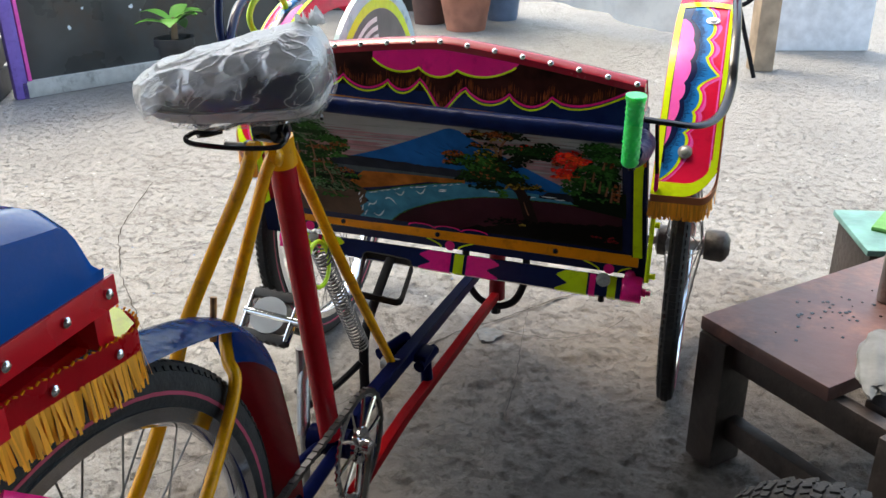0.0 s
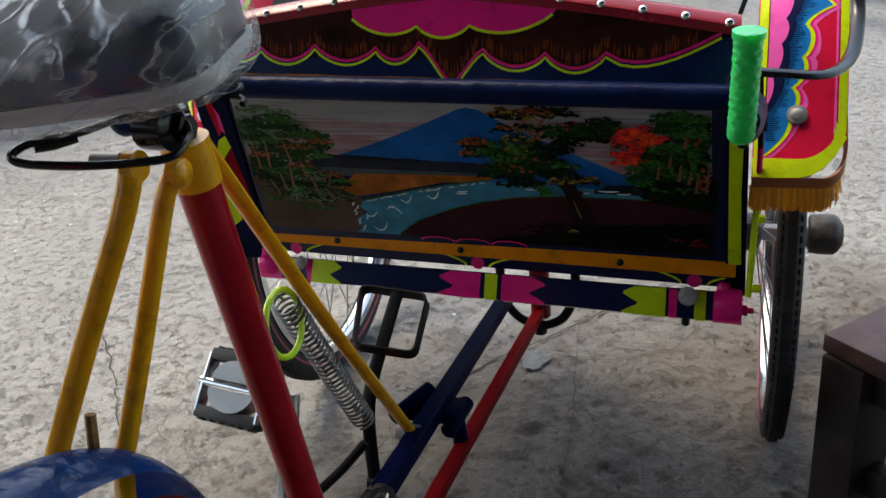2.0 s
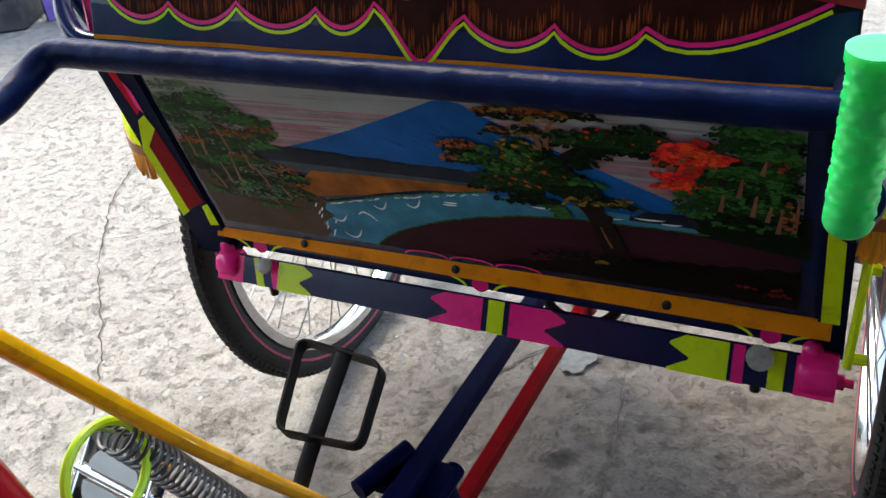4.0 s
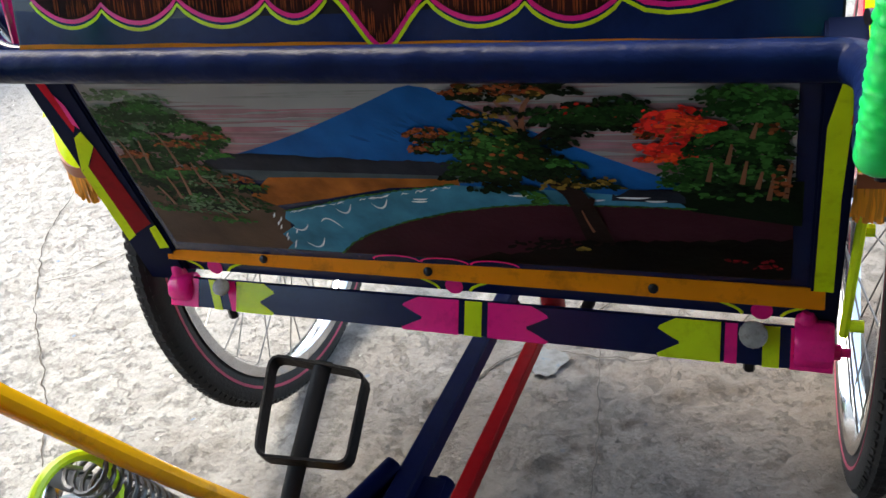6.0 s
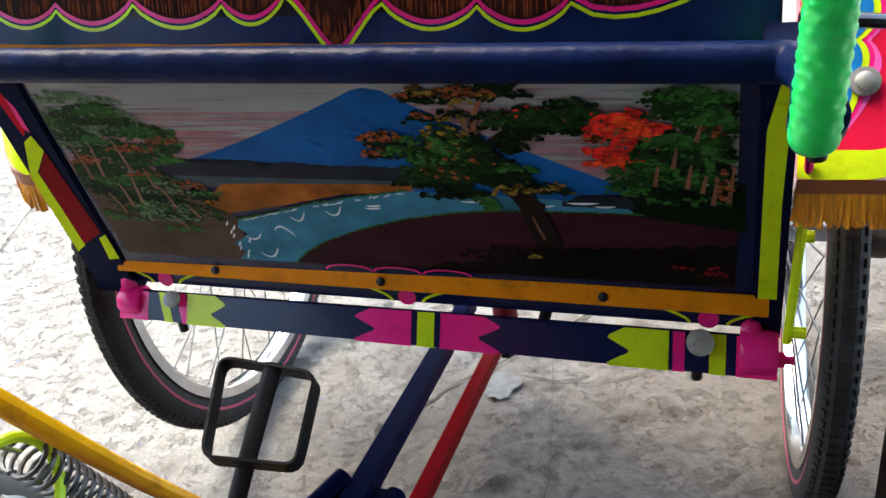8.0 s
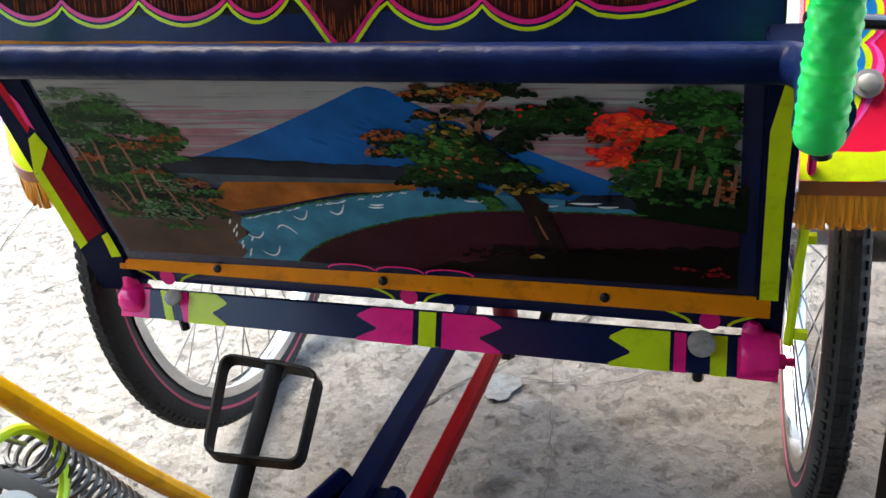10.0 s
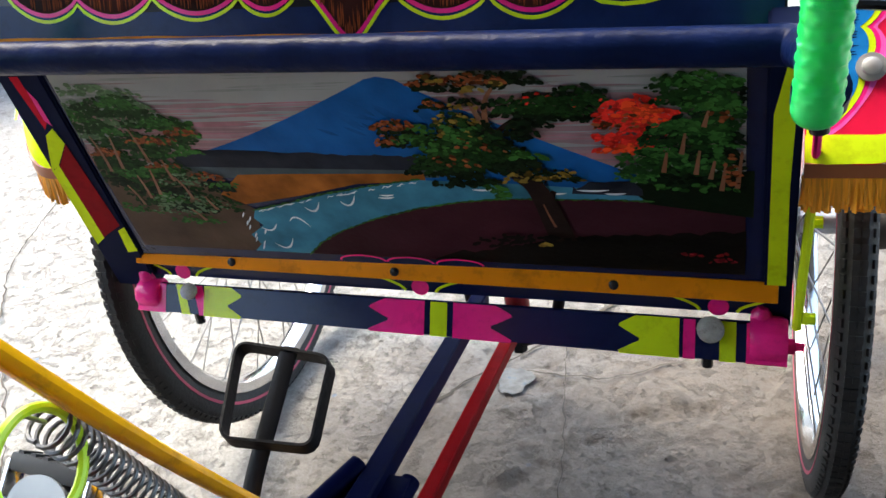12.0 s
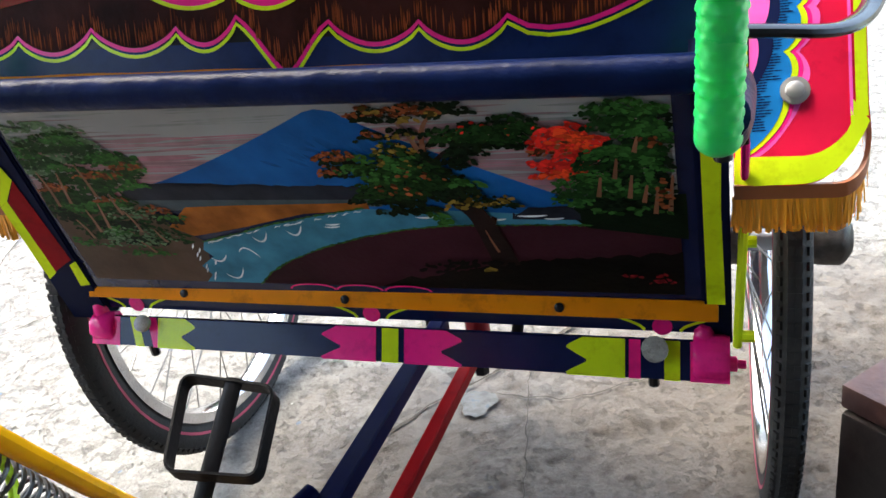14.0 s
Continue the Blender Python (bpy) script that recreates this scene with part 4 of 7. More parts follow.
clumps(A_G1, 1.1, 0.0030, [(0.170, 0.661, 0.044, 0.015), (0.204, 0.668, 0.028, 0.012), (0.186, 0.652, 0.036, 0.008), (0.158, 0.645, 0.022, 0.009), (0.150, 0.633, 0.014, 0.010)])
clumps(A_G2, 0.16, 0.0024, [(0.185, 0.662, 0.04, 0.012)])
clumps(A_R, 0.10, 0.0024, [(0.172, 0.664, 0.03, 0.010)])
clumps(A_G1, 0.8, 0.0028, [(0.035, 0.641, 0.024, 0.009), (0.028, 0.624, 0.018, 0.009), (0.050, 0.628, 0.024, 0.008)])
clumps(A_O, 0.8, 0.0024, [(0.034, 0.643, 0.022, 0.007), (0.024, 0.627, 0.014, 0.007)])
clumps(A_G2, 0.5, 0.0028, [(0.052, 0.628, 0.026, 0.007), (0.060, 0.640, 0.016, 0.006)])
clumps(A_G1, 1.3, 0.0034, [(0.092, 0.614, 0.046, 0.024), (0.078, 0.592, 0.042, 0.016), (0.090, 0.577, 0.030, 0.009), (0.115, 0.605, 0.036, 0.024), (0.138, 0.602, 0.020, 0.018), (0.098, 0.640, 0.022, 0.016), (0.120, 0.630, 0.026, 0.014)])
clumps(A_GD, 0.8, 0.0026, [(0.080, 0.618, 0.040, 0.020), (0.108, 0.612, 0.036, 0.022), (0.092, 0.640, 0.024, 0.016), (0.070, 0.598, 0.034, 0.012), (0.176, 0.662, 0.046, 0.013), (0.206, 0.668, 0.026, 0.011)])
clumps(A_STRAW, 0.35, 0.0026, [(0.095, 0.649, 0.018, 0.010), (0.088, 0.632, 0.022, 0.006), (0.106, 0.664, 0.016, 0.004)])
clumps(A_G2, 0.35, 0.0028, [(0.075, 0.620, 0.03, 0.014), (0.095, 0.635, 0.024, 0.012)])
clumps(A_O, 0.09, 0.0024, [(0.105, 0.620, 0.022, 0.010), (0.085, 0.600, 0.03, 0.012)])
clumps(A_G2, 1.0, 0.0036, [(0.150, 0.610, 0.018, 0.007), (0.114, 0.566, 0.016, 0.008)])
clumps(A_G1, 0.9, 0.0030, [(0.170, 0.585, 0.028, 0.009)])
clumps(A_STRAW, 0.4, 0.0026, [(0.172, 0.586, 0.026, 0.008), (0.134, 0.583, 0.013, 0.006)])
# blossom tree and the dense grove beside it
clumps(A_R, 1.1, 0.0030, [(0.248, 0.660, 0.030, 0.011), (0.270, 0.651, 0.018, 0.010), (0.238, 0.646, 0.026, 0.009), (0.258, 0.641, 0.022, 0.011), (0.240, 0.622, 0.026, 0.009), (0.250, 0.631, 0.020, 0.007), (0.222, 0.630, 0.010, 0.005), (0.255, 0.624, 0.014, 0.007)])
clumps(A_BLOOM, 0.5, 0.0026, [(0.250, 0.657, 0.024, 0.008), (0.238, 0.617, 0.022, 0.006), (0.262, 0.650, 0.014, 0.008)])
clumps(A_O, 0.2, 0.0024, [(0.245, 0.645, 0.03, 0.010)])
clumps(A_G1, 1.2, 0.0036, [(0.300, 0.640, 0.034, 0.018), (0.312, 0.612, 0.028, 0.022), (0.278, 0.610, 0.026, 0.014), (0.285, 0.585, 0.046, 0.012), (0.324, 0.670, 0.014, 0.016)])
clumps(A_G2, 0.9, 0.0032, [(0.289, 0.683, 0.022, 0.007), (0.318, 0.682, 0.020, 0.009), (0.300, 0.664, 0.024, 0.009), (0.328, 0.660, 0.010, 0.012), (0.286, 0.640, 0.026, 0.008), (0.250, 0.588, 0.022, 0.010), (0.272, 0.606, 0.026, 0.009)])
clumps(A_GD, 1.0, 0.0028, [(0.296, 0.672, 0.034, 0.016), (0.318, 0.650, 0.018, 0.022), (0.290, 0.628, 0.034, 0.016), (0.268, 0.600, 0.032, 0.014), (0.312, 0.600, 0.024, 0.018)])
clumps(A_G2, 0.6, 0.0025, [(0.300, 0.684, 0.032, 0.009), (0.310, 0.662, 0.024, 0.012), (0.284, 0.640, 0.026, 0.011), (0.262, 0.612, 0.024, 0.010), (0.318, 0.625, 0.016, 0.012)])
clumps(A_G2, 0.35, 0.0030, [(0.315, 0.634, 0.020, 0.014), (0.300, 0.603, 0.03, 0.014), (0.30, 0.575, 0.036, 0.006)])
for xa, za, h in ((0.270, 0.592, 0.022), (0.286, 0.612, 0.022), (0.297, 0.590, 0.026), (0.309, 0.585, 0.020), (0.318, 0.572, 0.03), (0.331, 0.575, 0.04), (0.305, 0.640, 0.016)):
    trunk([(xa, za), (xa + 0.002, za + h / 2), (xa + 0.004, za + h)], 0.0046, A_TR)
clumps(A_O, 0.3, 0.0026, [(0.328, 0.592, 0.010, 0.018), (0.318, 0.650, 0.014, 0.006)])
clumps(A_DARK, 0.5, 0.0034, [(0.20, 0.502, 0.13, 0.008), (0.15, 0.494, 0.07, 0.008)], name="painted_bush")
clumps(A_STRAW, 0.7, 0.0028, [(0.148, 0.497, 0.010, 0.003)], name="painted_bush")
clumps(A_CRIMS, 0.35, 0.0028, [(0.315, 0.485, 0.018, 0.008), (0.29, 0.492, 0.02, 0.003)], name="painted_bush")
E2 = paint()

for xa in (-0.066, -0.012, 0.043):
    bm = bmesh.new()
    ribbon(bm, panel, [(xa + 0.026 * math.cos(math.pi * k / 12), 0.4715 + 0.0085 * math.sin(math.pi * k / 12)) for k in range(13)], 0.0022, E2)
    part("painted_arc", bm, PINK, scen, smooth=False)
# ochre strip with three bolts under the panel
bm = bmesh.new()
mr_ = Matrix.Rotation(radians(-20), 3, "X")
box(bm, V(-0.006, 1.997, 0.4555), (0.744, 0.008, 0.021), mr_, 0.0015)
strip = part("ochre_strip", bm, STRIP, becak, "ochre-yellow wooden strip with dark screws")
for x in (-0.242, -0.035, 0.207):
    bm = bmesh.new()
    disc(bm, V(x, 1.9935, 0.4555), V(0, -1, 0.35), 0.0052, 0.0022, 12, 0.001)
    part("screw", bm, BLACKP, strip)


# corner posts of the cabin back
def post(x0, x1, z0, z1, material, label, off=0.004, deep=0.03):
    bm = bmesh.new()
    f = [panel(x0, z0, off), panel(x1, z0, off), panel(x1, z1, off), panel(x0, z1, off)]
    fr = [bm.verts.new(p) for p in f]
    bk = [bm.verts.new(p - PN * deep) for p in f]
    bm.faces.new(fr)
    bm.faces.new(bk[::-1])
    for k in range(4):
        bm.faces.new((fr[k], bk[k], bk[(k + 1) % 4], fr[(k + 1) % 4]))
    bmesh.ops.recalc_face_normals(bm, faces=bm.faces)
    bmesh.ops.bevel(bm, geom=list(bm.edges), offset=0.0025, segments=2, affect="EDGES")
    return part("corner_post", bm, material, becak, label)


lp = post(-0.408, -0.350, 0.40, 0.738, POST_NAVY, "navy corner post with painted red, pink and lime facets")


def deco(pts, material, parent, off):
    bm = bmesh.new()
    fill(bm, [panel(x, z, off) for x, z in pts])
    part("painted_facet", bm, material, parent, smooth=False)


deco([(-0.392, 0.611), (-0.406, 0.602), (-0.4035, 0.478), (-0.388, 0.491)], POST_LIME, lp, 0.0046)
deco([(-0.366, 0.642), (-0.391, 0.610), (-0.388, 0.493), (-0.356, 0.515)], POST_MAROON, lp, 0.0049)
deco([(-0.371, 0.664), (-0.385, 0.655), (-0.4055, 0.603), (-0.392, 0.611), (-0.366, 0.643)], POST_LIME, lp, 0.0052)
deco([(-0.390, 0.73), (-0.378, 0.73), (-0.374, 0.672), (-0.382, 0.662)], POST_RED, lp, 0.0046)
deco([(-0.376, 0.714), (-0.370, 0.70), (-0.3695, 0.667), (-0.376, 0.674)], POST_LPINK, lp, 0.0049)
deco([(-0.363, 0.505), (-0.3515, 0.512), (-0.3515, 0.469), (-0.366, 0.466)], POST_LIME, lp, 0.0046)
rp_ = post(0.344, 0.372, 0.40, 0.738, POST_NAVY, "navy corner post with worn lime facets")
deco([(0.349, 0.466), (0.366, 0.466), (0.3645, 0.59), (0.366, 0.655), (0.3715, 0.712), (0.360, 0.718), (0.3495, 0.665)], POST_LIME, rp_, 0.0046)
deco([(0.3655, 0.668), (0.3705, 0.668), (0.3718, 0.712), (0.3690, 0.712)], POST_ORANGE, rp_, 0.0049)

for ob_ in becak.children_recursive:
    if ob_.name.split(".")[0] in ("front_wheel", "rear_wheel", "wall_line", "rim", "hub", "spoke", "axle", "axle_bearing"):
        continue
    flat_ = ob_ in (scen, lp, rp_) or ob_.parent in (scen, lp, rp_)
    for v_ in ob_.data.vertices:
        dz_ = sag(v_.co.x, v_.co.z)
        v_.co.z += dz_
        v_.co.y += PS * dz_ if flat_ else 0.0

# ---- backrest board with scalloped painting ----
bm = bmesh.new()
nx = 40
cols = []
for i in range(nx + 1):
    x = -0.357 + 0.714 * i / nx
    zt = back_top(x)
    prof = [back(x, back_low(x)), back(x, zt - 0.012), back(x, zt - 0.003) + V(0, 0.003, 0), V(x, back_y(zt, x) + 0.012, zt), V(x, back_y(zt, x) + 0.035, zt - 0.006), V(x, back_y(zt, x) + 0.05, zt - 0.03), V(x, back_y(0.738, x) + 0.06, back_low(x))]
    cols.append([bm.verts.new(p) for p in prof])
for a, b in zip(cols, cols[1:]):
    for k in range(len(a) - 1):
        bm.faces.new((a[k], a[k + 1], b[k + 1], b[k]))
    bm.faces.new((a[-1], a[0], b[0], b[-1]))
bm.faces.new(cols[0])
bm.faces.new(cols[-1][::-1])
bmesh.ops.recalc_face_normals(bm, faces=bm.faces)
brest = part("backrest", bm, BLACKP, becak, "dark glossy backrest board with scalloped ornament")
deck = bmesh.new()
cols = []
for i in range(nx + 1):
    x = -0.358 + 0.716 * i / nx
    zt = back_top(x)
    cols.append([deck.verts.new(p) for p in (back(x, zt - 0.016, 0.0012), back(x, zt - 0.006, 0.0035), V(x, back_y(zt, x) + 0.004, zt + 0.003), V(x, back_y(zt, x) + 0.02, zt + 0.004), V(x, back_y(zt, x) + 0.04, zt - 0.002), V(x, back_y(zt, x) + 0.054, zt - 0.03))])
for a, b in zip(cols, cols[1:]):
    for k in range(len(a) - 1):
        deck.faces.new((a[k], a[k + 1], b[k + 1], b[k]))
bmesh.ops.recalc_face_normals(deck, faces=deck.faces)
part("vinyl_edge", deck, VINYL_CRIM, brest, "glossy crimson vinyl edging")
for i in range(15):
    x = -0.345 + 0.69 * i / 14
    bm = bmesh.new()
    disc(bm, back(x, back_top(x) - 0.004, 0.004) , V(0, -0.9, 0.5), 0.0050, 0.002, 12, 0.002)
    part("stud", bm, CHROME, brest)
shape("navy_field", [(-0.355, back_low(-0.355) + 0.001), (0.355, back_low(0.355) + 0.001), (0.355, 0.786), (0.20, 0.768), (0.0, 0.772), (-0.2, 0.780), (-0.355, 0.797)], BOARDNAVY, 0.0004, back, brest)
bm = bmesh.new()
ribbon(bm, back, [(-0.356 + 0.712 * k / 20, 0.7478 - 0.048 * (-0.356 + 0.712 * k / 20) + 0.0006 * math.sin(k * 1.7)) for k in range(21)], 0.0042, 0.0008)
part("painted_line", bm, STRIP, brest, smooth=False)


def scallops(cusps, drop, tip=None):
    """Lobes hanging between cusps (x, z); the lobe pair about the middle runs to a pointed tip."""
    out = []
    for (xa, za), (xb, zb) in zip(cusps, cusps[1:]):
        m = 12
        for k in range(m):
            s = k / m
            x = xa + (xb - xa) * s
            if tip and xa < tip[0] < xb:
                tt = (tip[0] - xa) / (xb - xa)
                u = s / tt if s < tt else (1 - s) / (1 - tt)
                z = za + (zb - za) * s - (za - tip[1]) * (u ** 1.0 * 0.55 + 0.45 * math.sin(u * math.pi / 2) ** 2 if u < 1 else 1)
            else:
                z = za + (zb - za) * s - drop * math.sin(math.pi * s) ** 0.75
            out.append((x, z))
    return out + [cusps[-1]]


low = [(x, z - 0.004) for x, z in scallops([(-0.335, 0.812), (-0.258, 0.800), (-0.179, 0.800), (-0.093, 0.794), (-0.034, 0.798), (0.051, 0.787), (0.13, 0.780), (0.204, 0.778)], 0.018, (0.010, 0.7535)) + [(0.204 + 0.133 * k / 8, 0.778 - 0.014 * math.sin(math.pi * (k / 8) ** 0.7) + 0.017 * (k / 8) ** 2) for k in range(1, 9)]]
top_l = [(x, back_top(x) - 0.016) for x in [0.338 - 0.663 * k / 30 for k in range(31)]]
A_FUR = art("painted_brown_scallops", (0.036, 0.010, 0.008), var=0.5, scale=25)
shape("scallop_field", low + top_l, A_FUR, 0.0006, back, brest)
bm = bmesh.new()
for i in range(420):
    x = rnd.uniform(-0.31, 0.31)
    zb = min(low, key=lambda p: abs(p[0] - x))[1] + 0.003
    L = rnd.uniform(0.008, 0.022)
    ribbon(bm, back, [(x, zb + L * k / 3) for k in range(4)], 0.0011, 0.0008 + i * 1.5e-6, True)
tagged(part("painted_streak", bm, art("painted_rust_streaks", (0.20, 0.044, 0.014), island=0.6), brest, smooth=False), kind="stuff")
bm = bmesh.new()
ribbon(bm, back, low, 0.0036, 0.0010)
part("painted_line", bm, PINK, brest, smooth=False)
bm = bmesh.new()
ribbon(bm, back, [(x, z - 0.0055) for x, z in low], 0.0030, 0.0012)
part("painted_line", bm, LIME, brest, smooth=False)
swag = scallops([(-0.125, 0.8255), (-0.037, 0.813), (0.033, 0.811), (0.138, 0.820)], 0.014)
sw_top = [(x, back_top(x) - 0.0155) for x in [0.143 - 0.268 * k / 14 for k in range(15)]]
shape("painted_swag", swag + sw_top, PINK, 0.0010, back, brest)
bm = bmesh.new()
ribbon(bm, back, swag, 0.0034, 0.0014)
part("painted_line", bm, LIME, brest, smooth=False)

# ---- handlebar rail with grips ----
HR = 0.0155
bar = smooth_path([V(-0.392, 1.742, 0.746), V(-0.396, 1.756, 0.730), V(-0.401, 1.785, 0.730), V(-0.402, 1.822, 0.742), V(-0.388, 1.850, 0.756), V(-0.34, 1.855, 0.755)], 5) + smooth_path([V(0.34, 1.878, 0.727), V(0.362, 1.874, 0.727), V(0.374, 1.84, 0.728), V(0.372, 1.78, 0.730), V(0.367, 1.722, 0.740), V(0.366, 1.702, 0.754)], 5)
handle = part("handlebar", T(bar, HR, 20), BARNAVY, becak, "navy painted handlebar tube")
for p0, p1 in ((V(0.364, 1.7005, 0.737), V(0.367, 1.690, 0.843)), (V(-0.392, 1.742, 0.742), V(-0.388, 1.724, 0.848))):
    d = p1 - p0
    pts, rr = [], []
    for k in range(121):
        s = k / 120
        pts.append(p0 + d * (s * 1.05 - 0.05))
        rib = 0.0003 * max(0.0, 1 - abs((s * 12.5) % 1 - 0.5) / 0.13) * (0.12 < s < 0.9)
        dome = max(0.0, 1 - s / 0.10)
        rr.append(0.0124 * (1 - dome ** 2.2) ** 0.5 * 1.0 + 0.0012 * (s < 0.2) * (1 - dome) * (0.2 - s) / 0.2 + rib + (0.0022 if s > 0.94 else 0.0) + 0.0004)
    gb, rings = bmesh.new(), []
    dn_ = d.normalized()
    gx_ = dn_.cross(V(0, 1, 0)).normalized()
    gy_ = dn_.cross(gx_)
    for k, (p, r) in enumerate(zip(pts, rr)):
        row, fit_ = divmod(k / 120 * 15.0, 1.0)
        knob = 0.0008 * min(1, max(0, (0.30 - abs(fit_ - 0.5)) / 0.10)) * (1.5 < row < 14)
        ring = []
        for q in range(48):
            f = (q / 6 + 0.5 * (row % 2)) % 1.0
            a = 2 * math.pi * q / 48
            ring.append(gb.verts.new(p + (gx_ * math.cos(a) + gy_ * math.sin(a)) * (r + knob * min(1, max(0, (0.36 - abs(f - 0.5)) / 0.12)))))
        rings.append(ring)
    for a, b in zip(rings, rings[1:]):
        for q in range(48):
            gb.faces.new((a[q], a[(q + 1) % 48], b[(q + 1) % 48], b[q]))
    gb.faces.new(rings[0][::-1])
    gb.faces.new(rings[-1])
    bmesh.ops.recalc_face_normals(gb, faces=gb.faces)
    part("grip", gb, PLAST_GREEN, handle, "knobbed green plastic grip")
part("bar_tip", T([V(0.366, 1.7035, 0.741), V(0.367, 1.705, 0.7275)], 0.0055, 10), BLACKP, handle)
for x, y, z in ((-0.33, 1.855, 0.755), (0.325, 1.877, 0.728)):
    part("bar_bracket", T([V(x, y, z), V(x, back_y(z, x) + 0.01, z - 0.004)], 0.009, 10), NAVY, handle)
arm = part("arm_rail", T(smooth_path([V(-0.352, 1.895, 0.752), V(-0.395, 1.893, 0.762), V(-0.43, 1.925, 0.80), V(-0.462, 2.02, 0.875), V(-0.472, 2.12, 0.905), V(-0.475, 2.25, 0.918), V(-0.475, 2.40, 0.915)], 7), 0.010, 12), BLUE, becak, "blue arched arm rail")
part("arm_rail", T(smooth_path([V(-0.40, 1.93, 0.75), V(-0.46, 1.955, 0.83), V(-0.485, 2.01, 0.93), V(-0.49, 2.08, 1.02)], 6), 0.009, 12), NAVY, becak, "navy arched arm rail")
part("pink_rod", T([V(-0.40, 1.922, 0.755), V(-0.398, 1.935, 0.84)], 0.006, 8), PINK, becak, "pink painted upright rod")
part("pink_rod", T([V(-0.470, 2.305, 0.93), V(-0.468, 2.315, 0.85)], 0.007, 8), PINK, becak, "pink painted upright rod")
rg = [V(-0.462 + 0.01 * math.cos(a), 2.15 + 0.062 * math.cos(a), 0.852 + 0.045 * math.sin(a)) for a in [2 * math.pi * k / 36 for k in range(37)]]
part("hanging_ring", tube(bmesh.new(), rg, 0.0065, 8, caps=False), PLAST_LIME, arm, "lime plastic ring hung on the arm")

# ---- fenders over the front wheels ----
FP = [(1.957, 0.597), (1.985, 0.635), (2.02, 0.683), (2.06, 0.737), (2.11, 0.787), (2.17, 0.830), (2.25, 0.862), (2.35, 0.877), (2.46, 0.872), (2.58, 0.845), (2.68, 0.79), (2.74, 0.72)]
FPATH = [(p.x, p.y) for p in smooth_path([(y, z, 0) for y, z in FP], 4)]
FLEN = [0.0]
for a, b in zip(FPATH, FPATH[1:]):
    FLEN.append(FLEN[-1] + math.hypot(b[0] - a[0], b[1] - a[1]))


def along(s):
    s = min(max(s, 0), FLEN[-1])
    for i in range(len(FLEN) - 1):
        if s <= FLEN[i + 1]:
            q = (s - FLEN[i]) / (FLEN[i + 1] - FLEN[i])
            (ya, za), (yb, zb) = FPATH[i], FPATH[i + 1]
            d = Vector((yb - ya, zb - za)).normalized()
            return ya + (yb - ya) * q, za + (zb - za) * q, Vector((-d.y, d.x))
    return FPATH[-1][0], FPATH[-1][1], Vector((-1, 0))


